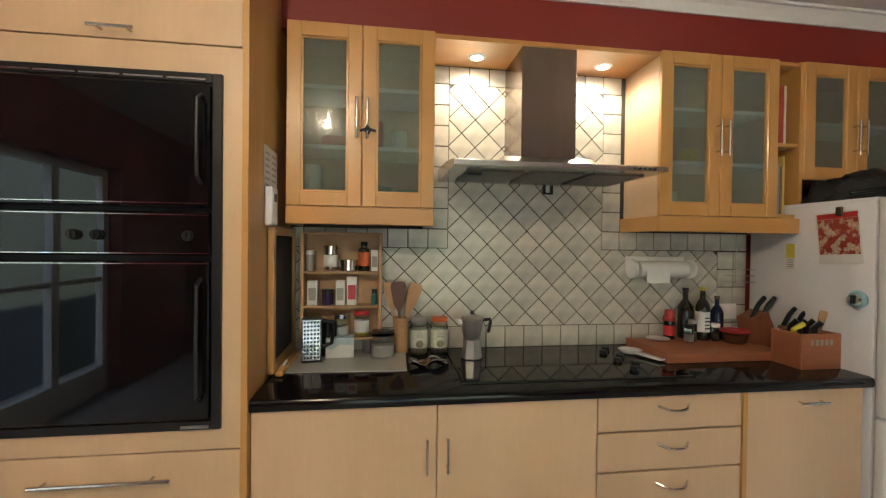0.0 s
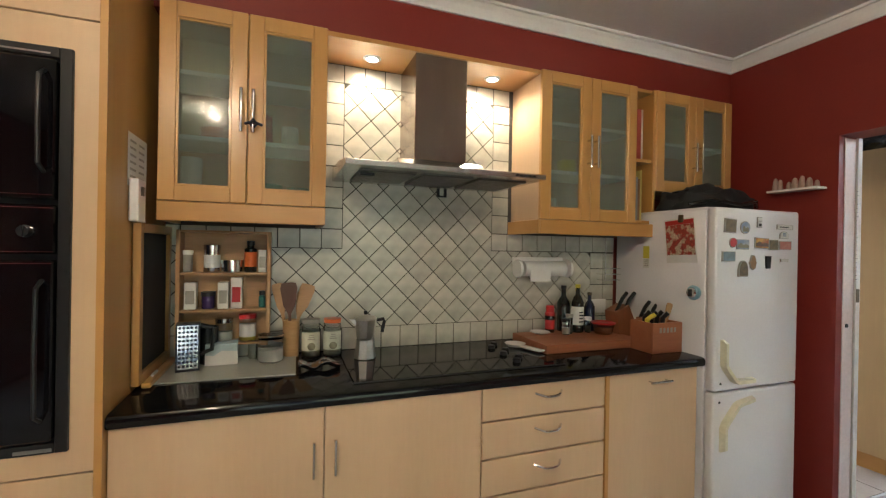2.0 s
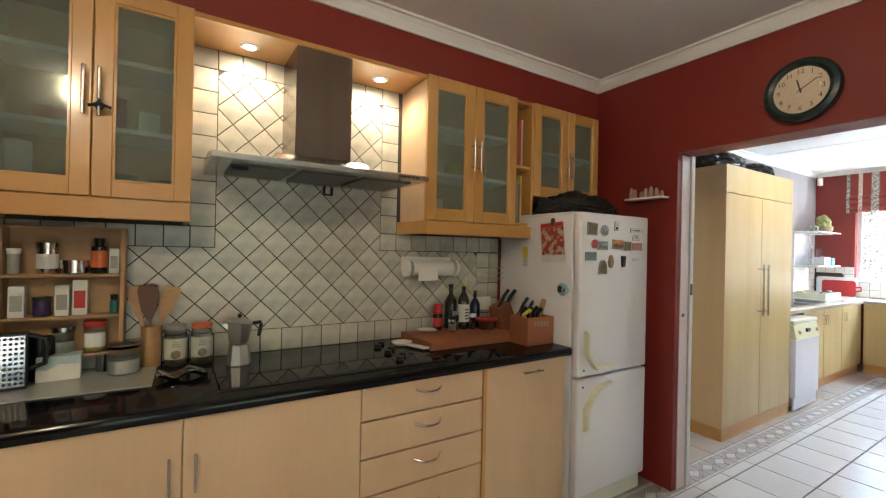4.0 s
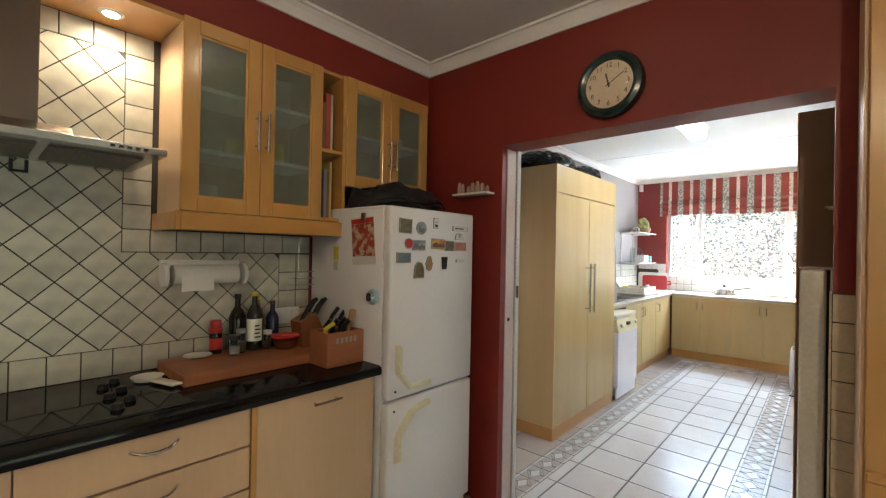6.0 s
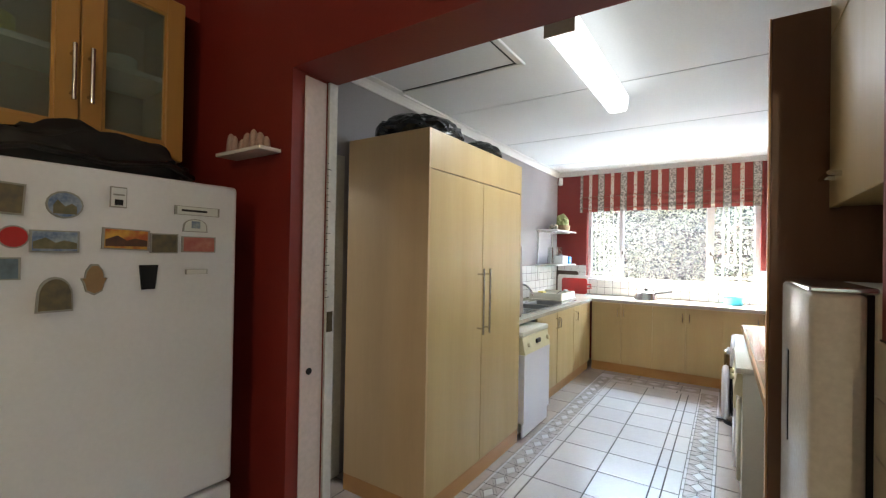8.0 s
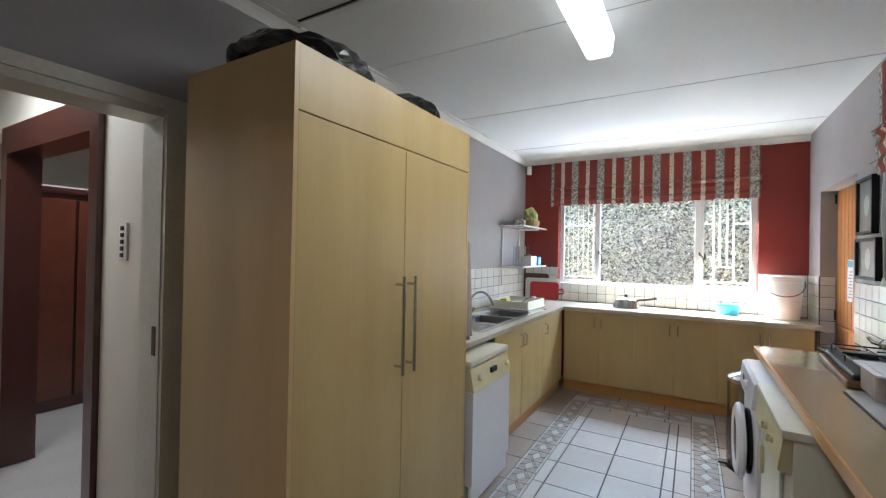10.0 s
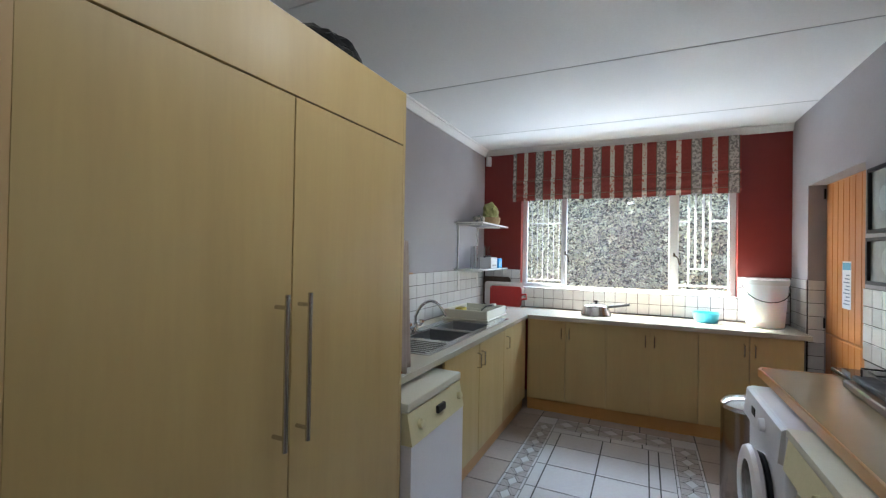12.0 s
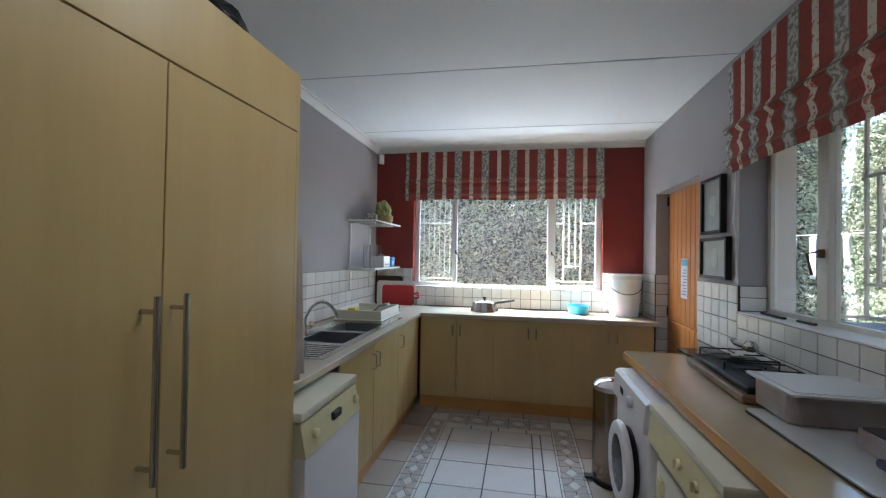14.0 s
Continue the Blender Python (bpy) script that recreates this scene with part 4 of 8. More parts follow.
for k in range(10):
    x = 7.55 - k * 0.095
    apart("board", box(x - 0.091, x, -0.675, -0.667, 0.925, 2.05, 0.003), DOORWOOD, su)
    apart("board", box(x - 0.091, x, -0.675, -0.667, 0.02, 0.905, 0.003), DOORWOOD, sd)
for z in (0.95, 1.95):
    apart("hinge", box(7.585, 7.60, -0.667, -0.655, z, z + 0.08), BLACKPL, su)
apart("notice", box(7.13, 7.27, -0.6655, -0.6645, 1.14, 1.47), surface("notice_paper", (0.66, 0.70, 0.74), 0.7, scale=30, grain=200, bump=0.02), su, "white paper notice")
apart("notice_heading", box(7.135, 7.265, -0.6642, -0.6638, 1.41, 1.46), surface("notice_blue", (0.12, 0.36, 0.55), 0.7), su, "blue heading band")
for k in range(9):
    apart("notice_line", box(7.15, 7.25 - 0.02 * (k % 3), -0.6642, -0.6638, 1.17 + 0.025 * k, 1.178 + 0.025 * k), surface("notice_ink", (0.16, 0.20, 0.26), 0.7) if k == 0 else bpy.data.materials["notice_ink"], su, "line of small print")
structure("wall_yard_close", box(6.4, 7.8, -0.872, -0.852, 0, 2.75), WHITE, "outer face behind the yard door")
# close the passage door and the kitchen's far sides
wd_ = structure("door_frame_2", join(box(-2.78, -2.72, -1.62, -1.55, 0, 2.1), box(-2.78, -2.72, -0.35, -0.28, 0, 2.1), box(-2.78, -2.72, -1.55, -0.35, 2.03, 2.1), box(-2.78, -2.72, -1.0, -0.92, 0, 2.03), box(-2.78, -2.72, -1.55, -1.0, 0.0, 0.25), box(-2.78, -2.72, -0.92, -0.35, 0.0, 0.25), box(-2.77, -2.73, -1.55, -1.0, 1.05, 1.09), box(-2.77, -2.73, -0.92, -0.35, 1.05, 1.09)), FRAME_W, "white glazed double door frame")
structure("passage", join(box(2.4, 2.5, 2.43, 6.5, 0, 2.7), box(5.6, 5.7, 2.43, 6.5, 0, 2.7), box(2.4, 5.7, 6.5, 6.6, 0, 2.7)), CREAM_WALL, "cream walls of the passage")
structure("ceiling_passage", box(2.4, 5.7, 2.43, 6.6, 2.6, 2.7), CEIL, "white passage ceiling")
structure("floor_passage", box(2.4, 5.7, 2.43, 6.5, -0.05, -0.004), TILE_F, "pale tiled passage floor")
structure("wall_passage_return", box(3.70, 3.82, 2.43, 2.985, 0, 2.6), CREAM_WALL, "cream wall beside the doorway")
structure("wall_passage_over", box(3.70, 3.82, 2.985, 6.5, 2.24, 2.6), CREAM_WALL, "cream wall over the dark door frame")
mf = structure("door_frame_3", join(box(3.67, 3.85, 2.985, 3.08, 0, 2.24), box(3.67, 3.85, 4.3, 4.4, 0, 2.24), box(3.67, 3.85, 3.08, 4.3, 2.06, 2.24)), MAHOG, "dark mahogany door frame in the passage")
sw = thing("light_switch", (3.70, 2.75, 1.49), "white row of light switches on the passage wall", "switch")
part("plate", box(-0.012, 0, -0.035, 0.035, -0.09, 0.09, 0.003), WHITE, sw)
for k in range(5):
    part("rocker", box(-0.018, -0.012, -0.012, 0.012, -0.075 + 0.032 * k, -0.055 + 0.032 * k), BLACKPL, sw)
wdb = thing("wardrobe", (4.4, 5.6, 0), "tall dark mahogany wardrobe in the room beyond the passage", "wardrobe")
part("body", box(-0.54, 0.5, -0.30, 0.30, 0, 1.92), MAHOG, wdb)
part("cornice", box(-0.58, 0.54, -0.34, 0.30, 1.92, 2.0, 0.02, 2), MAHOG, wdb)
for a_, b_ in ((-0.52, -0.02), (0.0, 0.48)):
    part("door", box(a_, b_, -0.325, -0.301, 0.1, 1.88, 0.004), surface("red_mahogany", (0.13, 0.03, 0.015), 0.25, second=(0.08, 0.02, 0.01), scale=2, grain=20, coat=0.5) if "red_mahogany" not in bpy.data.materials else bpy.data.materials["red_mahogany"], wdb)
# added fill lamps without fittings, to brighten the passage and far room
lamp("passage_light", "AREA", look((3.2, 3.6, 2.55), (3.2, 3.6, 0)), 1.7, (0.90, 0.95, 1.0), size=(0.5, 0.8))
lamp("far_room_light", "AREA", look((4.6, 4.8, 2.5), (4.4, 4.4, 0)), 1.7, (0.90, 0.95, 1.0), size=(1.0, 1.0))

# pale painted door frame to the passage, and the door edge in the opening
fr1 = structure("door_frame_1", join(box(DX0, DX0 + 0.04, SY1 - 0.012, SY1 + 0.16, 0, DZ), box(DX1 - 0.03, DX1 + 0.07, SY1 - 0.02, SY1, 0, DZ + 0.05), box(DX1 - 0.035, DX1, SY1, SY1 + 0.16, 0, DZ), box(DX0 + 0.04, DX1 - 0.035, SY1 - 0.012, SY1 + 0.16, DZ - 0.035, DZ), box(DX0 - 0.06, DX1 - 0.03, SY1 - 0.02, SY1, DZ, DZ + 0.05)), surface("cream_gloss_paint", (0.60, 0.56, 0.47), 0.3, scale=4, grain=60, bump=0.05), "cream gloss door frame")
apart("strike_plate", box(DX1 - 0.037, DX1 - 0.0355, SY1 + 0.02, SY1 + 0.05, 1.02, 1.14), BRASS, fr1, "brown metal strike plate")
DOORP = surface("pinkish_white_gloss", (0.66, 0.55, 0.52), 0.35, scale=3, grain=60, bump=0.05)
jb = structure("jamb", box(2.668, 2.755, OP1 - 0.004, OP1 + 0.002, 0.0, OPZ - 0.01), DOORP, "off-white edge of a sliding door in its pocket")
apart("jamb_strip", box(2.765, 2.800, OP1 - 0.010, OP1 + 0.002, 0.0, OPZ - 0.002), surface("white_jamb_paint", (0.66, 0.64, 0.60), 0.5, scale=9, grain=60, bump=0.1, wear=0.12), jb, "white strip with tick marks of a height chart")
apart("keyhole", shift(lathe([(0.011, 0), (0.011, 0.004), (0.004, 0.004)], 14), m=Matrix.Translation((2.70, OP1 - 0.004, 1.06)) @ Matrix.Rotation(radians(90), 4, "X")), BLACKPL, jb, "round dark finger pull")
apart("strike_plate", box(2.768, 2.793, OP1 - 0.012, OP1 - 0.010, 1.18, 1.25), BRASS, jb, "worn metal plate")
for k in range(22):
    apart("tick_mark", box(2.758, 2.767 if k % 5 else 2.777, OP1 - 0.0108, OP1 - 0.0102, 1.30 + 0.022 * k, 1.302 + 0.022 * k), BLACKPL, jb, "short dark tick mark")

# ---- ceiling fittings ----
tl = thing("fluorescent_light", (4.39, 0.84, SZ), "white fluorescent ceiling light, switched on", "ceiling light")
apart("base", box(3.745, 5.045, 0.79, 0.89, 2.60, SZ - 0.001, 0.004), WHITE, tl, "white metal base")
apart("end_cap", box(3.735, 3.745, 0.765, 0.915, 2.505, 2.62, 0.002), surface("tan_end_cap", (0.36, 0.28, 0.20), 0.5), tl, "tan plastic end cap")
apart("diffuser", prism([(0.765, 2.605), (0.775, 2.52), (0.79, 2.505), (0.89, 2.505), (0.905, 2.52), (0.915, 2.605)], 3.745, 5.045, "x"), glow("tube_diffuser", (0.93, 0.98, 1.0), 0.17), tl, "glowing ribbed diffuser")
hat = structure("ceiling_hatch", box(3.70, 4.22, 1.27, 2.18, SZ - 0.010, SZ - 0.004), CEIL, "ceiling hatch panel")
for x0, x1, y0, y1 in ((3.66, 3.70, 1.23, 2.22), (4.22, 4.26, 1.23, 2.22), (3.70, 4.22, 1.23, 1.27), (3.70, 4.22, 2.18, 2.22)):
    apart("hatch_trim", box(x0, x1, y0, y1, SZ - 0.018, SZ, 0.003), WHITE, hat)
# no opening here: black strips imitate shade round the hatch panel
apart("hatch_gap", join(box(4.205, 4.219, 1.27, 2.18, SZ - 0.0115, SZ - 0.0102), box(3.70, 4.22, 1.272, 1.284, SZ - 0.0130, SZ - 0.0117)), BLACKPL, hat, "dark gap")
STRIP = surface("ceiling_joint", (0.42, 0.42, 0.42), 0.7)
for x in (4.88, 6.08, 7.36):
    structure("ceiling_strip", box(x, x + 0.006, SY0, 1.20 if x < 5 else 2.20, SZ - 0.002, SZ), STRIP, "thin dark joint between ceiling boards")
    structure("ceiling_strip", box(x + 0.006, x + 0.035, SY0, 2.20, SZ - 0.003, SZ), CEIL, "narrow cover strip")

# ---- wall clock, dresser, pier ----
clk = thing("wall_clock", (KX1, 0.718, 2.235), "round clock in a dark green case on the red wall", "clock")
GREEN = surface("dark_green_case", (0.008, 0.028, 0.026), 0.25, scale=6, grain=50, bump=0.03, coat=0.4)
rot = Matrix.Rotation(radians(-90), 4, "Y")
part("case", shift(lathe([(0.154, 0.0), (0.156, 0.02), (0.148, 0.04), (0.128, 0.048), (0.112, 0.040), (0.109, 0.030)], 48, cap=False), m=rot), GREEN, clk, "thick dark green rim", True)
part("dial", shift(lathe([(0.112, 0.026), (0.112, 0.030)], 40), m=rot), surface("cream_dial", (0.66, 0.52, 0.40), 0.5, scale=3, grain=60, bump=0.0), clk, "cream dial")


def text_mesh(body, size, m, mat, parent, name="numeral", label="black numeral", align="CENTER"):
    cu = bpy.data.curves.new("t", "FONT")
    cu.body, cu.size, cu.align_x, cu.align_y, cu.extrude = body, size, align, "CENTER", 0.0004
    cu.resolution_u = 3
    tmp = bpy.data.objects.new("t", cu)
    me = bpy.data.meshes.new_from_object(tmp)
    bpy.data.objects.remove(tmp)
    bpy.data.curves.remove(cu)
    me.transform(m)
    me.materials.clear()
    me.materials.append(mat)
    me.name = name
    ob = new(name, me)
    ob.parent = parent
    return tagged(ob, label)


INK = surface("black_ink", (0.01, 0.01, 0.012), 0.5)
face = Matrix(((0, 0, -1, -0.0312), (-1, 0, 0, 0), (0, 1, 0, 0), (0, 0, 0, 1)))
for h in range(1, 13):
    a = radians(90 - 30 * h)
    text_mesh(str(h), 0.032, face @ Matrix.Translation((0.088 * math.cos(a), 0.088 * math.sin(a), 0)), INK, clk)
for ang, ln, w, nm in ((90 - 345, 0.052, 0.007, "hour_hand"), (90 - 58, 0.082, 0.004, "minute_hand")):
    hb = box(-0.015, ln, -w / 2, w / 2, 0.002, 0.003)
    part(nm, shift(hb, m=face @ Matrix.Rotation(radians(ang), 4, "Z")), INK, clk, "black clock hand")
part("hub", shift(lathe([(0.006, 0.031), (0.006, 0.035)], 12), m=rot), INK, clk)
gl = part("cover_glass", shift(lathe([(0.111, 0.036), (0.09, 0.040), (0.05, 0.042), (0.001, 0.043)], 40, cap=False), m=rot), CLEAR, clk, "domed clear glass", True)
gl.visible_shadow = False

dr = thing("glazed_dresser", (2.42, -0.8, 0), "tall beech dresser with a frosted glass door and white shelves", "dresser")
RX = 2.30
apart("side_panel", box(RX + 0.02, KX1 - 0.002, -0.135, -0.118, 0, 2.45), MAPLE, dr, "pale glossy side panel")
apart("stile", box(RX - 0.004, RX + 0.02, -0.190, -0.128, 0, 2.45, 0.003), BEECH, dr, "beech door stile")
apart("stile", box(RX - 0.004, RX + 0.02, -0.80, -0.72, 0, 2.45, 0.003), BEECH, dr, "beech door stile")
apart("rail", box(RX - 0.006, RX + 0.02, -0.72, -0.190, 0.86, 0.94, 0.003), BEECH_H, dr, "beech rail")
apart("rail", box(RX - 0.02, RX + 0.02, -0.80, -0.13, 0.83, 0.858, 0.004), BEECH_H, dr, "moulded beech ledge")
apart("panel", box(RX, RX + 0.018, -0.72, -0.190, 0.06, 0.83), BEECH, dr)
apart("pane", box(RX + 0.006, RX + 0.010, -0.72, -0.190, 0.94, 2.45), FROST_T, dr, "grey frosted glass")
for z in (1.10, 1.38, 1.66, 1.94, 2.2):
    apart("shelf", box(RX + 0.03, KX1 - 0.01, -0.79, -0.14, z, z + 0.016), WHITE, dr, "white shelf edge")
apart("back_panel", box(KX1 - 0.012, KX1 - 0.003, -0.80, -0.135, 0, 2.45), BROWN, dr)

# ---- south side of the scullery: freezer, tall panel, cupboards, laundry ----
fz = thing("upright_freezer", (3.03, -0.3, 0), "white upright freezer standing under the wall cupboard", "freezer")
apart("body", box(2.80, 3.27, -0.55, -0.055, 0.03, 1.405, 0.008, 2), IVORY, fz, "", True)
apart("door", box(2.80, 3.27, -0.045, 0.035, 0.06, 1.40, 0.010, 3), surface("pale_grey_enamel", (0.66, 0.63, 0.56), 0.22, scale=3, grain=80, bump=0.03), fz, "glossy pale grey door", True)
apart("gasket", box(2.81, 3.26, -0.055, -0.045, 0.06, 1.40), BLACKPL, fz, "dark rubber gasket")
apart("top_trim", box(2.80, 3.27, -0.06, 0.036, 1.401, 1.412, 0.003), CHROME, fz, "chrome top trim")
apart("badge", box(3.10, 3.13, 0.0353, 0.0375, 1.02, 1.24, 0.001), BLACKPL, fz, "dark upright badge plate")
pn = solid("end_panel", shift(box(3.30, 3.345, -0.555, 0.062, 0, 2.152, 0.002), -3.32, 0.25, 0), BROWN, "tall brown board panel beside the freezer", "panel", at=(3.32, -0.25, 0))
solid("panel_edging", shift(box(3.300, 3.345, 0.0625, 0.067, 0, 2.152), -3.32, -0.065, 0), BEECH, "beech edge strip on the tall panel", "edge strip", at=(3.32, 0.065, 0))
uc = thing("wall_cupboard", (3.02, -0.3, 1.60), "pale maple wall cupboard above the freezer", "cupboard")
apart("body", box(2.77, 3.298, -0.55, -0.085, 1.605, 2.36), MAPLE_G, uc)
d = apart("door", box(2.77, 3.298, -0.083, -0.065, 1.60, 2.06, 0.0015), MAPLE_G, uc)
apart("door", box(2.77, 3.298, -0.083, -0.065, 2.065, 2.36, 0.0015), MAPLE_G, uc)
apart("handle", join(tube([(3.13, -0.040, 1.672), (3.25, -0.040, 1.672)], 0.006, 8), tube([(3.15, -0.040, 1.672), (3.15, -0.065, 1.672)], 0.007, 8), tube([(3.23, -0.040, 1.672), (3.23, -0.065, 1.672)], 0.007, 8)), CHROME, d, "chrome bar handle", True)

wm = thing("washing_machine", (5.65, -0.15, 0), "white front-loading washing machine with a large round door", "washing machine")
apart("body", box(5.335, 5.95, -0.45, 0.115, 0.02, 0.845, 0.012, 3), ENAMEL, wm, "", True)
apart("control_panel", prism([(0.115, 0.70), (0.140, 0.71), (0.128, 0.83), (0.115, 0.84)], 5.34, 5.945, "x"), ENAMEL, wm, "white control panel")
apart("display", box(5.72, 5.78, 0.136, 0.1385, 0.755, 0.79), BLACKPL, wm, "small dark display")
apart("knob", shift(lathe([(0.028, 0), (0.026, 0.018), (0.02, 0.022)], 24), m=Matrix.Translation((5.56, 0.136, 0.775)) @ Matrix.Rotation(radians(-90), 4, "X")), ENAMEL, wm, "round white dial", True)
apart("drum_rim", shift(lathe([(0.17, 0), (0.175, 0.014), (0.155, 0.02), (0.14, 0.004), (0.13, -0.02)], 36, cap=False), m=Matrix.Translation((5.64, 0.116, 0.45)) @ Matrix.Rotation(radians(-90), 4, "X")), BLACKPL, wm, "dark rubber door seal", True)
dm = Matrix.Translation((5.815, 0.135, 0.45)) @ Matrix.Translation((-0.18, 0.0, 0)) @ Matrix.Rotation(radians(-90), 4, "X")
apart("door", shift(lathe([(0.11, 0.0), (0.15, 0.005), (0.19, 0.012), (0.20, 0.028), (0.192, 0.045), (0.165, 0.055), (0.13, 0.045), (0.02, 0.042)], 40), m=dm), ENAMEL, wm, "large round white door", True)
apart("door_glass", shift(lathe([(0.132, 0.046), (0.10, 0.050), (0.02, 0.052)], 32), m=dm), BLACKGLASS, wm, "dark glass porthole", True)
tdr = thing("tumble_dryer", (4.97, -0.15, 0), "ivory tumble dryer with a yellowed front panel beside the washing machine", "tumble dryer")
apart("body", box(4.66, 5.325, -0.45, 0.085, 0.02, 0.845, 0.006, 2), IVORY, tdr, "", True)
apart("lid", box(4.655, 5.33, -0.45, 0.118, 0.818, 0.850, 0.005, 2), IVORY, tdr, "ivory top", True)
apart("control_panel", prism([(0.085, 0.69), (0.128, 0.70), (0.112, 0.816), (0.085, 0.816)], 4.665, 5.32, "x"), CREAM, tdr, "yellowed control panel")
apart("door", box(4.80, 5.27, 0.085, 0.105, 0.16, 0.64, 0.01, 2), IVORY, tdr, "square white door", True)
apart("door_handle", box(5.17, 5.22, 0.105, 0.122, 0.47, 0.60, 0.006, 2), CREAM, tdr, "yellowed finger grip", True)
for kx in (4.82, 4.97):
    apart("knob", join(shift(lathe([(0.018, 0), (0.016, 0.010)], 20), m=Matrix.Translation((kx, 0.122, 0.76)) @ Matrix.Rotation(radians(-90), 4, "X")), box(kx - 0.003, kx + 0.003, 0.13, 0.142, 0.745, 0.775)), CREAM, tdr, "yellowed programme knob")
bn = thing("pedal_bin", (6.36, 0.04, 0), "stainless steel pedal bin with a chrome lid", "bin")
part("body", lathe([(0.135, 0.03), (0.14, 0.05), (0.14, 0.60), (0.138, 0.605)], 36), STEEL, bn, "", True)
part("lid", lathe([(0.143, 0.605), (0.145, 0.63), (0.12, 0.655), (0.06, 0.672), (0.005, 0.676)], 36), CHROME, bn, "domed chrome lid", True)
part("base", lathe([(0.142, 0.0), (0.142, 0.03), (0.13, 0.032)], 36), BLACKPL, bn, "black plastic base", True)
part("pedal", box(-0.03, 0.03, 0.13, 0.19, 0.012, 0.024, 0.004), BLACKPL, bn)

# ---- yard: ground, hedges, wheelie bin, washing ----
GROUND = surface("yard_paving", (0.26, 0.24, 0.21), 0.85, second=(0.16, 0.17, 0.11), scale=2, grain=40, bump=0.3)
# out of view: dark walls added to cut the sky light entering the kitchen
structure("garden_wall", box(-4.2, -4.0, -6.0, 4.0, -0.25, 4.2), surface("dark_sky_block", (0.035, 0.045, 0.03), 0.8, scale=8, bump=0.5), "high creeper-covered garden wall beyond the kitchen")
structure("garden_wall", box(-4.0, 2.6, -6.2, -6.0, -0.25, 3.6), bpy.data.materials["dark_sky_block"], "high creeper-covered garden wall beyond the kitchen")
# invented overhang that keeps sky light out of the side window
structure("roof_eave", box(2.7, 8.1, -1.55, -0.88, 2.45, 2.57), BROWN, "timber eave over the yard side")
structure("ground", join(box(8.25, 400, -400, 400, -0.4, -0.25), box(-400, 8.25, -400, -0.82, -0.4, -0.25), box(-400, -2.8, -0.82, 400, -0.4, -0.25), box(-2.8, 8.25, 6.7, 400, -0.4, -0.25)), GROUND, "paved yard and ground")
LEAF = surface("hedge_leaf", (0.15, 0.155, 0.09), 0.36, second=(0.25, 0.245, 0.155), scale=3, grain=30, bump=0.0, wear=0.25)
_lb = LEAF.node_tree.nodes["Principled BSDF"]
_n, _l = LEAF.node_tree.nodes, LEAF.node_tree.links
_g = _n.new("ShaderNodeNewGeometry")
_hv = _n.new("ShaderNodeHueSaturation")
_vr = _n.new("ShaderNodeMapRange")
# leaf colour scaled up 2 to 4.2 times, standing in for sun through leaves
_vr.inputs[3].default_value, _vr.inputs[4].default_value = 2.0, 4.2
_l.new(_g.outputs["Random Per Island"], _vr.inputs[0])
_l.new(_vr.outputs[0], _hv.inputs["Value"])
_src = _lb.inputs["Base Color"].links[0].from_socket
_l.new(_src, _hv.inputs["Color"])
_l.new(_hv.outputs[0], _lb.inputs["Base Color"])
LEAF2 = surface("green_hedge_leaf", (0.10, 0.14, 0.07), 0.4, second=(0.16, 0.20, 0.10), scale=3, grain=30, bump=0.0, wear=0.3)
TWIG = surface("dry_twig", (0.36, 0.32, 0.24), 0.8, scale=9, grain=60, bump=0.3)
# darker than the leaves: shade inside the hedge put into the colour
CORE = surface("hedge_shade_backing", (0.09, 0.095, 0.06), 0.95, scale=8, grain=60, bump=0.5)


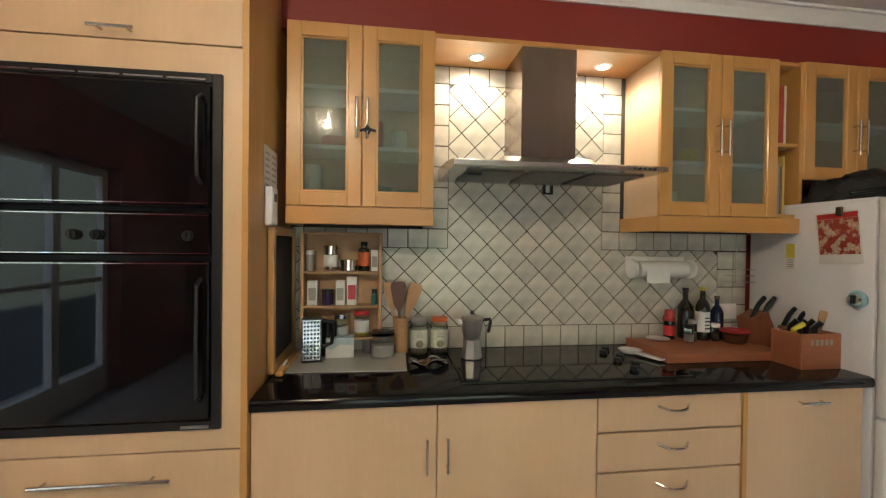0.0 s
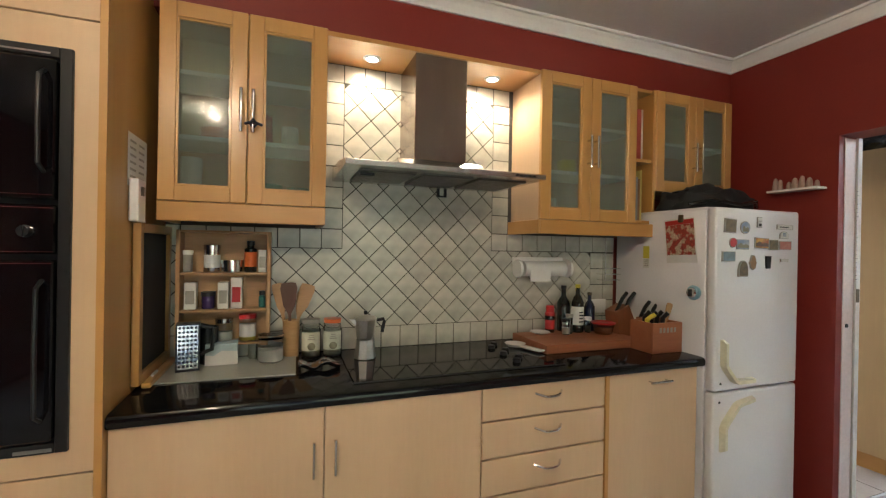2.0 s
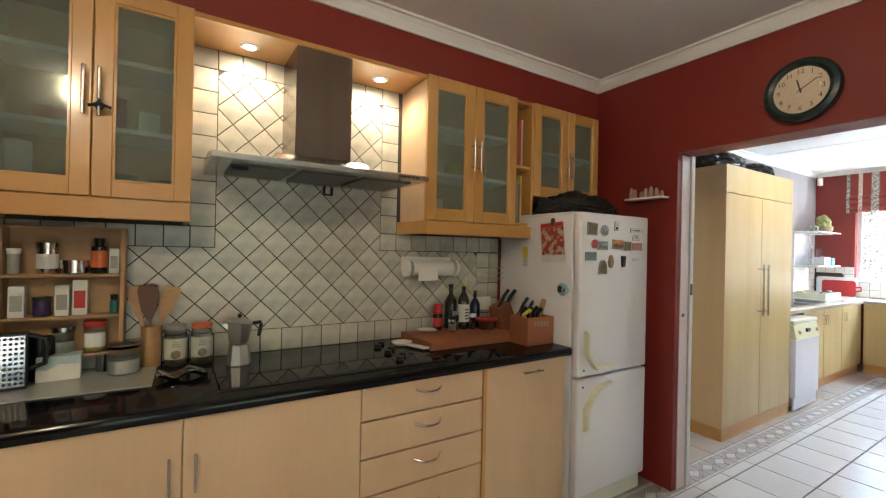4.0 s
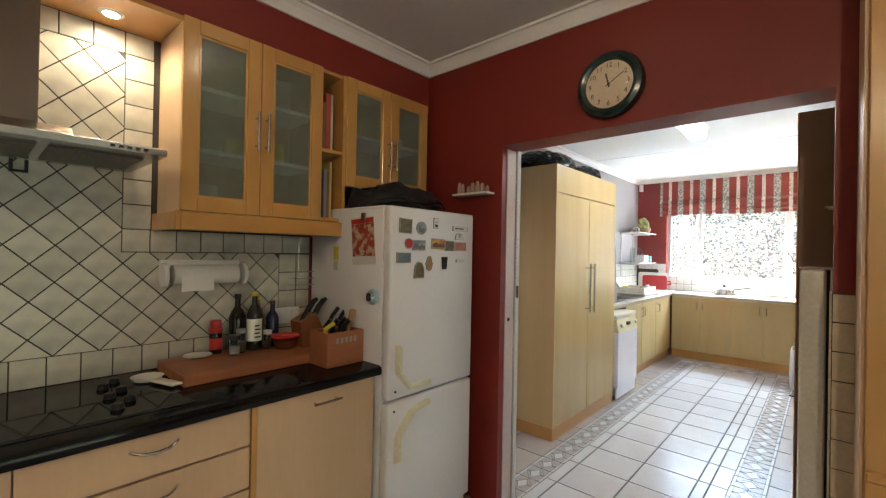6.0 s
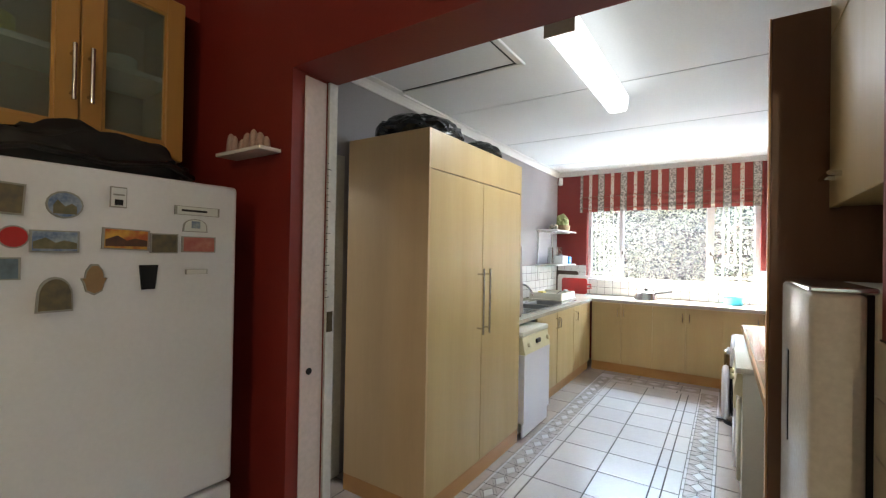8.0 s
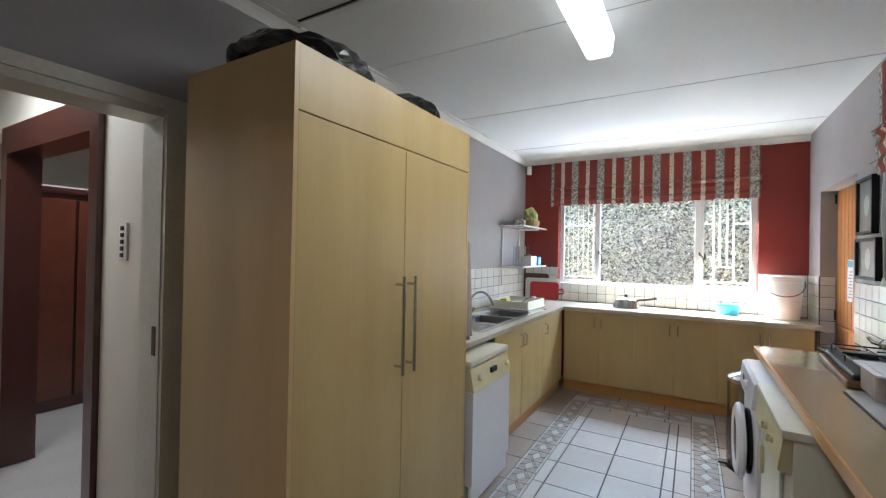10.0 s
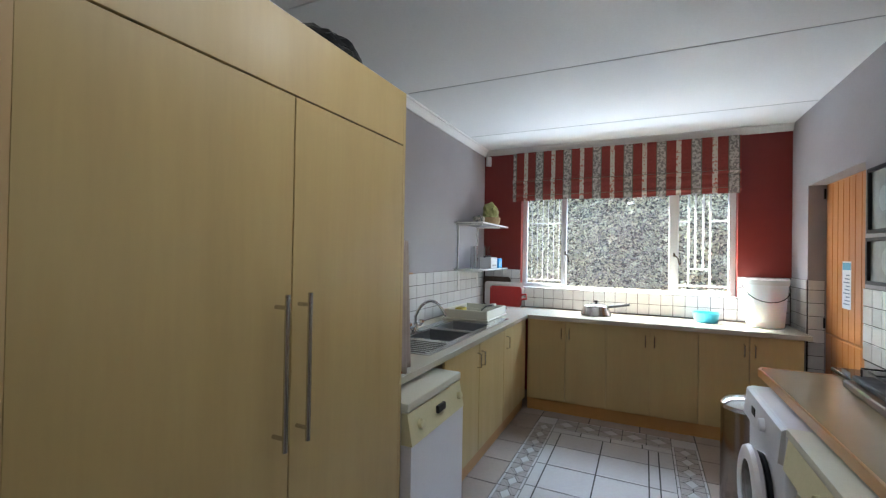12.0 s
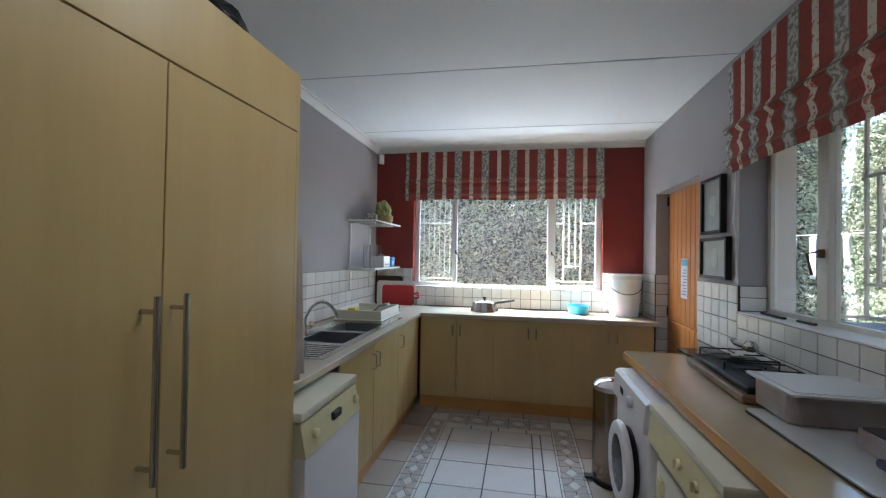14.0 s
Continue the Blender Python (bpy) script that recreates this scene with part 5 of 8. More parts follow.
def hedge(name, origin, along, out, length, height, depth, count, size, label, seed, leaf=None):
    """A clipped hedge: dark core sheet as inner shade, twigs and many small leaves scattered over its face."""
    rng = np.random.default_rng(seed)
    o, a, u = Vector(origin), Vector(along).normalized(), Vector(out).normalized()
    h = thing(name, origin, label, "hedge")
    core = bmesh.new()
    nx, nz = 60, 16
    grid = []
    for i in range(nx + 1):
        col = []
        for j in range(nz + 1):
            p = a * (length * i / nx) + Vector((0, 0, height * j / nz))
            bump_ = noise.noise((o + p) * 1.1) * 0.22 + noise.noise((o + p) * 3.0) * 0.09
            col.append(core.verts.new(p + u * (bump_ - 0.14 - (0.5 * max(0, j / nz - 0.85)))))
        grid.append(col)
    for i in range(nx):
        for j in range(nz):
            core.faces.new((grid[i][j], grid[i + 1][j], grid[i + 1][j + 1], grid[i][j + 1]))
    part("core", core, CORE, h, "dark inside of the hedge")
    s = rng.random(count) * length
    z = rng.random(count) * (height + 0.15)
    verts, faces = [], []
    for k in range(count):
        p = a * s[k] + Vector((0, 0, z[k]))
        w = o + p
        bump_ = noise.noise(w * 1.1) * 0.22 + noise.noise(w * 3.0) * 0.09
        c = p + u * (bump_ - 0.13 + abs(rng.normal(0, 0.07)))
        n3 = (u * 0.8 + Vector(rng.normal(0, 0.6, 3)) + Vector((0, 0, 0.9))).normalized()
        t1 = n3.cross(Vector(rng.normal(0, 1, 3))).normalized()
        t2 = n3.cross(t1)
        L = size * (0.6 + 0.8 * rng.random())
        b0 = len(verts)
        verts += [c - t1 * L, c + t2 * L * 0.42 + n3 * L * 0.1, c + t1 * L, c - t2 * L * 0.42 + n3 * L * 0.1]
        faces.append((b0, b0 + 1, b0 + 2, b0 + 3))
    me = bpy.data.meshes.new("leaves")
    me.from_pydata([tuple(v) for v in verts], [], faces)
    me.materials.append(leaf or LEAF)
    lv = new("leaves", me)
    lv.parent = h
    tagged(lv, "small grey-green sunlit leaves", kind="stuff")
    tv, tf = [], []
    for k in range(count // 22):
        p = a * (rng.random() * length) + Vector((0, 0, rng.random() * height)) + u * (0.02 + 0.1 * rng.random())
        d = (a * rng.normal(0, 1) + Vector((0, 0, rng.normal(-0.3, 0.7)))).normalized()
        q = p + d * (0.15 + 0.3 * rng.random())
        sd_ = d.cross(u).normalized() * 0.004
        b0 = len(tv)
        tv += [p - sd_, p + sd_, q + sd_ * 0.4, q - sd_ * 0.4, p + u * 0.008, q + u * 0.004]
        tf += [(b0, b0 + 4, b0 + 5, b0 + 3), (b0 + 4, b0 + 1, b0 + 2, b0 + 5)]
    me = bpy.data.meshes.new("twigs")
    me.from_pydata([tuple(v) for v in tv], [], tf)
    me.materials.append(TWIG)
    tw = new("twigs", me)
    tw.parent = h
    tagged(tw, "thin dry twigs", kind="stuff")
    return h


hedge("hedge", (10.4, -4.0, -0.25), (0, 1, 0), (-1, 0, 0), 9.5, 4.6, 0.6, 95000, 0.032, "tall dense grey-green hedge in sun behind the end window", 3)
hedge("hedge", (0.5, -5.2, -0.25), (1, 0, 0), (0, 1, 0), 12.0, 4.2, 0.6, 52000, 0.040, "tall clipped green hedge across the yard behind the side window", 5, LEAF2)
hedge("hedge", (10.5, 3.8, -0.25), (0, 1, 0), (-1, 0, 0), 4.5, 4.7, 0.6, 24000, 0.034, "further part of the grey-green hedge behind the end window", 8)
wb2 = thing("wheelie_bin", (9.0, -3.4, -0.25), "dark blue wheelie bin standing on the yard paving", "bin")
BLUE = surface("dark_blue_plastic", (0.02, 0.035, 0.08), 0.45, scale=6, grain=60, bump=0.04)
part("body", prism([(-0.24, 0.08), (-0.28, 0.95), (0.28, 0.95), (0.22, 0.08)], -0.27, 0.27, "x"), BLUE, wb2)
part("lid", box(-0.30, 0.30, -0.31, 0.31, 0.95, 1.0, 0.02, 2), BLUE, wb2)
for x in (-0.24, 0.24):
    part("wheel", shift(lathe([(0.10, -0.03), (0.10, 0.03)], 20), m=Matrix.Translation((x, -0.26, 0.10)) @ Matrix.Rotation(radians(90), 4, "Y")), BLACKPL, wb2)
wl = thing("washing_line", (6.8, -2.2, 1.7), "thin white washing line with cloths pegged on it", "washing line")
for x in (-2.52, 2.62):
    part("post", lathe([(0.02, -1.95), (0.02, 0.08), (0.012, 0.09)], 10, (x, 0, 0)), BARPAINT, wl, "thin painted steel post")
part("line", tube([(-2.5, 0.02, 0.03), (0, 0, 0), (2.6, 0, 0.05)], 0.004, 6), WHITE, wl)
for k, (x, w, h) in enumerate(((1.74, 0.15, 0.32), (1.40, 0.09, 0.42), (0.95, 0.07, 0.30))):
    bm = bmesh.new()
    g = [[bm.verts.new((x + w * (i / 6 - 0.5) * (1 - 0.04 * j / 8), 0.012 * math.sin(i * 1.3 + j * 0.15), 0.01 - h * j / 8)) for j in range(9)] for i in range(7)]
    for i in range(6):
        for j in range(8):
            bm.faces.new((g[i][j], g[i + 1][j], g[i + 1][j + 1], g[i][j + 1]))
    ob = part("cloth", bm, WHITE, wl, "white cloth", True)
    ob.modifiers.new("thick", "SOLIDIFY").thickness = 0.004

# ---- kitchen things ----
PLY = surface("worn_pine", (0.46, 0.27, 0.13), 0.5, second=(0.38, 0.21, 0.09), scale=2, grain=20, bump=0.08, stretch=(1, 6, 6))
BOARDW = surface("red_brown_board", (0.36, 0.13, 0.055), 0.42, second=(0.27, 0.085, 0.035), scale=1.5, grain=20, bump=0.06, stretch=(0.7, 7, 7))
BLOCKW = surface("knife_block_wood", (0.28, 0.105, 0.045), 0.45, second=(0.20, 0.07, 0.03), scale=2, grain=18, bump=0.06, stretch=(6, 6, 0.8))
CHALK = surface("blackboard", (0.012, 0.012, 0.012), 0.6, second=(0.035, 0.035, 0.035), scale=3, grain=40, bump=0.03, spread=(0.45, 0.8))
PAPER = surface("white_paper", (0.66, 0.65, 0.62), 0.8, scale=20, grain=120, bump=0.02, wear=0.05)
REDP = surface("red_plastic", (0.45, 0.02, 0.02), 0.35, scale=9, grain=50, bump=0.02)
BLUEP = surface("bright_blue_plastic", (0.03, 0.28, 0.62), 0.35, scale=9, grain=50, bump=0.02)
ORANGE = surface("orange_lid", (0.62, 0.13, 0.03), 0.3, scale=9, grain=50, bump=0.02)
YELLOW = surface("yellow_plastic", (0.66, 0.55, 0.05), 0.4, scale=9, grain=50, bump=0.02)
GREENP = surface("teal_cloth_cover", (0.03, 0.16, 0.14), 0.6, scale=9, grain=50, bump=0.02)
CHINA = surface("white_china", (0.74, 0.73, 0.70), 0.12, scale=9, grain=60, bump=0.0, wear=0.03)
MATG = surface("grey_glass_mat", (0.36, 0.37, 0.34), 0.16, scale=7, grain=60, bump=0.0, wear=0.05)
DARKB = surface("dark_bottle_glass", (0.012, 0.012, 0.008), 0.08, scale=5, grain=30, bump=0.0)
JARG = glass("jar_glass", (0.92, 0.96, 0.94), 0.02)
SALT = surface("white_grains", (0.70, 0.69, 0.66), 0.9, scale=60, grain=300, bump=0.4)
HERB = surface("dried_herbs", (0.14, 0.13, 0.09), 0.9, second=(0.30, 0.28, 0.20), scale=60, grain=200, bump=0.5)
PICT = surface("food_picture_print", (0.42, 0.05, 0.03), 0.4, second=(0.66, 0.52, 0.36), scale=30, grain=160, bump=0.0, wear=0.6, spread=(0.47, 0.56))
PHOTO = surface("small_photo_print", (0.10, 0.16, 0.30), 0.35, second=(0.34, 0.38, 0.42), scale=40, grain=160, bump=0.0, wear=0.2, spread=(0.35, 0.65))
PHOTO_W = surface("warm_photo_print", (0.66, 0.36, 0.06), 0.35, second=(0.40, 0.10, 0.03), scale=40, grain=160, bump=0.0, wear=0.2, spread=(0.4, 0.6))
DARKLAND = surface("dark_print", (0.05, 0.03, 0.03), 0.35, second=(0.14, 0.06, 0.03), scale=60)
GREENLAND = surface("green_brown_print", (0.10, 0.10, 0.05), 0.35, second=(0.22, 0.17, 0.10), scale=60)
CLAY = surface("brown_clay", (0.20, 0.14, 0.06), 0.6, second=(0.06, 0.06, 0.05), scale=60, grain=120, bump=0.3)
TAG = surface("tag_grey", (0.33, 0.31, 0.28), 0.5, scale=30, grain=90, bump=0.0)
CT = 0.911

# blackboard on the side of the oven housing
bb = thing("blackboard", (-0.52, 1.98, CT), "small blackboard in a beech frame leaning on the oven housing", "blackboard")
bx0, bx1 = -0.545, -0.520
for y0, y1, z0, z1 in ((1.70, 1.735, 0.93, 1.50), (2.09, 2.125, 0.93, 1.50), (1.735, 2.09, 0.93, 0.965), (1.735, 2.09, 1.465, 1.50)):
    apart("frame", box(bx0, bx1, y0, y1, z0, z1, 0.002), BEECH, bb, "beech frame rail")
apart("board", box(bx0, bx0 + 0.012, 1.735, 2.09, 0.965, 1.465), CHALK, bb, "dusty black writing surface")
apart("chalk_ledge", box(bx1, bx1 + 0.03, 1.72, 2.10, 0.915, 0.935, 0.004), BEECH, bb)
apart("chalk", tube([(bx1 + 0.015, 1.80, 0.94), (bx1 + 0.015, 1.86, 0.94)], 0.005, 8), PAPER, bb, "stub of white chalk")
pp = solid("paper_note", box(0, 0.001, -0.10, 0.10, -0.09, 0.09), PAPER, "white printed sheet taped to the oven housing", "paper", "papers on the cupboard side", at=(-0.546, 1.745, 1.71))
for k in range(6):
    for j in range(2):
        part("text_line", box(0.0011, 0.0016, -0.08 + 0.09 * j, -0.02 + 0.09 * j, 0.06 - 0.024 * k, 0.068 - 0.024 * k), TAG, pp, "grey line of small print")
ph = thing("wall_phone", (-0.545, 1.68, 1.57), "small white box fixed to the cupboard side", "phone")
part("case", box(0, 0.03, -0.03, 0.05, -0.07, 0.075, 0.006, 2), ENAMEL, ph)
part("slot", box(0.0302, 0.032, -0.005, 0.025, 0.02, 0.05), BLACKPL, ph)
tagc = thing("paper_card", (-0.54, 1.79, 1.44), "white gift card hanging from a hook", "paper", "papers on the cupboard side")
part("card", box(0, 0.002, -0.03, 0.03, -0.10, 0.07, 0.0005), PAPER, tagc)
part("loop", tube([(0.002, 0, 0.07), (0.004, 0.01, 0.11), (0.003, 0, 0.14)], 0.0015, 6), BLACKPL, tagc)

# spice shelf
sp = thing("spice_shelf", (-0.29, 2.08, 1.0), "small pine wall shelf with three tiers of jars", "shelf")
for x in (-0.475, -0.12):
    apart("side", box(x - 0.008, x + 0.008, 2.02, 2.118, 0.985, 1.487, 0.002), PLY, sp)
apart("back_panel", box(-0.467, -0.128, 2.108, 2.118, 1.0, 1.48), PLY, sp)
apart("top_rail", box(-0.467, -0.128, 2.02, 2.108, 1.478, 1.487, 0.001), PLY, sp)
for z in (0.998, 1.145, 1.305):
    apart("shelf", box(-0.467, -0.128, 2.02, 2.108, z - 0.010, z, 0.001), PLY, sp)


def jar(name, at, r, h, body, lid, label, fill=None, band=None, neck=0.0, group=""):
    j = thing(name, at, label, "jar", group)
    prof = [(r * 0.92, 0), (r, 0.004), (r, h * 0.86), (r * (1 - neck), h * 0.92), (r * (1 - neck), h)]
    part("body", lathe(prof, 20), body, j, "", True)
    if fill:
        part("contents", lathe([(r * 0.9, 0.005), (r * 0.9, h * 0.55)], 16), fill, j, "", True)
    if lid:
        part("lid", lathe([(r * (1 - neck) + 0.002, h * 1.0), (r * (1 - neck) + 0.003, h * 1.0 + 0.018), (r * 0.5, h + 0.020)], 20), lid, j, "", True)
    if band:
        part("label", lathe([(r + 0.0006, h * 0.2), (r + 0.0006, h * 0.75)], 20, cap=False), band, j, "paper label")
    return j


def carton(name, at, w, d, h, mat, label, bandm=None, rz=0):
    c = thing(name, at, label, "box", "", rz)
    part("body", box(-w / 2, w / 2, -d / 2, d / 2, 0, h, 0.001), mat, c)
    part("print", box(-w * 0.38, w * 0.38, -d / 2 - 0.0008, -d / 2 - 0.0002, h * 0.2, h * 0.7), bandm or TAG, c, "printed panel")
    return c


S1, S2, S3 = 1.306, 1.146, 0.999
yS = 2.062
jar("spice_jar", (-0.445, yS, S1), 0.018, 0.075, TAG, PAPER, "small grey spice jar on the spice shelf", group="spice jars")
jar("tin", (-0.352, yS, S1), 0.032, 0.10, CHROME, CHROME, "slim silver tin on the spice shelf", band=PAPER)
jar("tin", (-0.272, yS - 0.01, S1), 0.042, 0.035, CHROME, CHROME, "flat round silver tin on the spice shelf")
jar("sauce_bottle", (-0.198, yS, S1), 0.026, 0.12, DARKB, BLACKPL, "dark brown bottle with an orange label", band=ORANGE, neck=0.45)
carton("spice_box", (-0.148, yS, S1), 0.032, 0.05, 0.10, PAPER, "white spice packet with small print")
carton("spice_box", (-0.432, yS, S2), 0.045, 0.045, 0.115, PAPER, "white and red spice carton", TAG)
jar("spice_jar", (-0.365, yS, S2), 0.026, 0.055, surface("purple_glass", (0.05, 0.03, 0.10), 0.15), BLACKPL, "dark purple jar on the spice shelf", group="spice jars")
carton("spice_box", (-0.305, yS, S2), 0.042, 0.045, 0.115, PAPER, "white spice carton with a grey panel", TAG)
carton("spice_box", (-0.252, yS, S2), 0.045, 0.045, 0.135, PAPER, "tall white spice carton with a red panel", REDP)
jar("spice_jar", (-0.148, yS, S2), 0.014, 0.055, GREENP, BLACKPL, "tiny green bottle on the spice shelf", neck=0.3, group="spice jars")
jar("salt_jar", (-0.30, yS - 0.005, S3), 0.034, 0.085, JARG, CHROME, "glass jar half full of white salt", fill=SALT)
jar("supplement_jar", (-0.205, yS - 0.005, S3), 0.034, 0.10, JARG, REDP, "squat jar with a red lid and white label", fill=YELLOW, band=PAPER)

mat_ = prism([(-0.53, 1.775), (-0.005, 1.755), (0.005, 2.10), (-0.53, 2.10)], CT + 0.0005, CT + 0.006)
solid("worktop_mat", shift(mat_, 0.26, -1.94, -CT), MATG, "grey-green glass worktop saver under the jars", "worktop saver", at=(-0.26, 1.94, CT))
CM = CT + 0.0065

gr = thing("box_grater", (-0.415, 1.93, CM), "steel box grater with a black handle", "grater", "", 8)
part("body", prism([(-0.042, -0.03), (0.042, -0.03), (0.042, 0.03), (-0.042, 0.03)], 0, 0.19), BLACKPL, gr, "black plastic shell")
part("blade", box(-0.036, 0.036, -0.0325, -0.0305, 0.01, 0.185), CHROME, gr, "punched steel grating face")
tb = bmesh.new()
for i in range(5):
    for j in range(10):
        m_ = lathe([(0.0055, 0), (0.003, 0.003)], 6)
        shift(m_, m=Matrix.Translation((-0.028 + 0.014 * i, -0.0325, 0.022 + 0.017 * j)) @ Matrix.Rotation(radians(90), 4, "X"))
        tb = join(tb, m_)
tagged(part("teeth", tb, BLACKPL, gr, "rows of raised grating teeth"), kind="stuff")
part("handle", tube([(0.042, 0, 0.06), (0.085, 0, 0.075), (0.09, 0, 0.13), (0.085, 0, 0.165), (0.042, 0, 0.18)], 0.009, 8), BLACKPL, gr, "", True)
kt = thing("mug", (-0.36, 2.03, CM), "dark mug behind the grater", "mug")
part("body", lathe([(0.036, 0), (0.040, 0.01), (0.042, 0.155), (0.038, 0.155), (0.036, 0.02)], 24), BLACKPL, kt, "", True)
tbx = thing("tissue_box", (-0.30, 2.00, CM), "pale blue and white tissue box", "box", "", 4)
part("body", box(-0.062, 0.062, -0.03, 0.05, 0, 0.088, 0.002), surface("pale_blue_card", (0.46, 0.58, 0.62), 0.6, scale=6), tbx)
part("print", prism([(-0.062, 0), (0.062, 0), (0.062, 0.055), (0.0, 0.06), (-0.03, 0.04), (-0.062, 0.045)], -0.0312, -0.0304, "y"), PAPER, tbx, "white printed wave")
jar("sugar_jar", (-0.105, 1.985, CM), 0.052, 0.10, JARG, JARG, "wide glass jar with white sugar", fill=SALT)
jar("glass_tumbler", (-0.175, 2.06, CM), 0.028, 0.09, JARG, None, "small clear glass tumbler on the worktop mat")
ut = thing("utensil_pot", (-0.02, 2.07, CT), "bamboo pot holding wooden spatulas", "utensil holder")
part("pot", lathe([(0.034, 0), (0.036, 0.01), (0.037, 0.17), (0.033, 0.17), (0.032, 0.03)], 24), PLY, ut, "", True)
DKW = surface("dark_spatula_wood", (0.13, 0.05, 0.025), 0.5, second=(0.09, 0.035, 0.02), scale=3, grain=30)


def spatula(parent, base, top, w, mat, label):
    a, b = Vector(base), Vector(top)
    d = (b - a).normalized()
    side = d.cross(Vector((0, 1, 0))).normalized()
    L = (b - a).length
    pts = [(0, 0.006), (L * 0.55, 0.007), (L * 0.68, w * 0.36), (L * 0.92, w / 2), (L * 0.99, w * 0.42), (L, w * 0.2)]
    bm = bmesh.new()
    fr_, bk = [], []
    out = [(s, h) for s, h in pts] + [(s, -h) for s, h in reversed(pts)]
    for s, h in out:
        p = a + d * s + side * h
        fr_.append(bm.verts.new(p + Vector((0, -0.003, 0))))
        bk.append(bm.verts.new(p + Vector((0, 0.003, 0))))
    bm.faces.new(fr_)
    bm.faces.new(list(reversed(bk)))
    for k in range(len(out)):
        bm.faces.new((fr_[k], fr_[(k + 1) % len(out)], bk[(k + 1) % len(out)], bk[k]))
    return part("spatula", bm, mat, parent, label)


spatula(ut, (0.0, -0.01, 0.02), (-0.015, -0.015, 0.345), 0.075, DKW, "dark wooden spatula")
spatula(ut, (-0.01, 0.012, 0.02), (0.075, 0.0, 0.335), 0.07, PLY, "pale wooden spatula")
spatula(ut, (-0.005, 0.0, 0.02), (-0.065, 0.01, 0.34), 0.055, PLY, "pale wooden spoon")
spatula(ut, (0.01, 0.01, 0.02), (0.05, 0.02, 0.30), 0.05, PLY, "pale wooden turner")
for x, lid, lab in ((0.068, TAG, "large glass storage jar with a printed label and grey lid"), (0.166, ORANGE, "large glass storage jar with a printed label and orange lid")):
    j = jar("storage_jar", (x, 2.05, CT), 0.041, 0.155, JARG, lid, lab, fill=HERB, band=surface("cream_jar_label", (0.60, 0.60, 0.50), 0.6, second=(0.50, 0.51, 0.41), scale=20) if "cream_jar_label" not in bpy.data.materials else bpy.data.materials["cream_jar_label"], neck=0.06, group="storage jars")
    part("label_picture", prism([(0.018 * math.cos(a * 0.524), 0.052 + 0.018 * math.sin(a * 0.524)) for a in range(12)], -0.0432, -0.0418, "y"), HERB, j, "dark round label picture")
    for k in range(3):
        part("label_line", box(-0.016 + 0.003 * k, 0.016 - 0.003 * k, -0.0432, -0.0418, 0.084 + 0.009 * k, 0.088 + 0.009 * k), TAG, j, "line of label print")
# moka pot
mk = thing("moka_pot", (0.30, 1.92, 0.917), "aluminium moka pot with a black handle standing on the hob", "coffee pot")
part("base", lathe([(0.048, 0), (0.050, 0.004), (0.040, 0.085), (0.042, 0.092)], 8), ALU, mk, "faceted lower chamber")
part("upper", lathe([(0.036, 0.093), (0.040, 0.10), (0.054, 0.178), (0.052, 0.180)], 8), ALU, mk, "faceted upper chamber")
part("lid", lathe([(0.053, 0.181), (0.048, 0.188), (0.012, 0.196), (0.008, 0.20)], 16), ALU, mk, "", True)
part("knob", lathe([(0.006, 0.199), (0.009, 0.206), (0.008, 0.216), (0.003, 0.218)], 14), BLACKPL, mk, "", True)
part("spout", prism([(-0.045, 0.150), (-0.072, 0.178), (-0.045, 0.178)], -0.012, 0.012, "y"), ALU, mk)
part("handle", tube([(0.048, 0, 0.172), (0.085, 0, 0.176), (0.088, 0, 0.165), (0.078, 0, 0.115)], 0.008, 8), BLACKPL, mk, "", True)
sr = thing("spoon_rest", (0.09, 1.81, CT), "wavy polished steel double spoon rest", "spoon rest", "", 6)
bm = bmesh.new()
g = []
for i in range(17):
    row = []
    for j in range(9):
        u, v = i / 16 * 2 - 1, j / 8 * 2 - 1
        w = 0.045 * (1 - 0.35 * math.cos(u * math.pi) ** 8) * (1 - 0.25 * u * u)
        row.append(bm.verts.new((u * 0.085, v * w, 0.008 + 0.022 * v * v + 0.010 * math.sin(u * 5))))
    g.append(row)
for i in range(16):
    for j in range(8):
        bm.faces.new((g[i][j], g[i + 1][j], g[i + 1][j + 1], g[i][j + 1]))
part("dish", bm, CHROME, sr, "", True).modifiers.new("thick", "SOLIDIFY").thickness = 0.002

# white spoon rest and the chopping board
wr = thing("spoon_rest", (1.10, 1.90, 0.918), "white china spoon rest on the edge of the hob", "spoon rest", "", -72)
part("bowl", lathe([(0.02, 0.0), (0.045, 0.004), (0.056, 0.018), (0.053, 0.018), (0.04, 0.008), (0.005, 0.005)], 28, (-0.03, 0, 0)), CHINA, wr, "", True)
part("handle", box(0.015, 0.15, -0.022, 0.022, 0.006, 0.016, 0.005, 2), CHINA, wr, "", True)
cb = thing("chopping_board", (1.46, 1.92, CT), "thick red-brown wooden chopping board on the granite", "chopping board")
apart("board", shift(box(1.165, 1.765, 1.752, 2.09, CT, 0.955, 0.004, 2)), BOARDW, cb)
ZB = 0.956
pl = thing("saucer", (1.30, 2.02, ZB), "small white saucer on the chopping board", "plate")
part("dish", lathe([(0.025, 0), (0.035, 0.003), (0.058, 0.011), (0.056, 0.013), (0.03, 0.006), (0.003, 0.005)], 28), CHINA, pl, "", True)
WLAB = PAPER


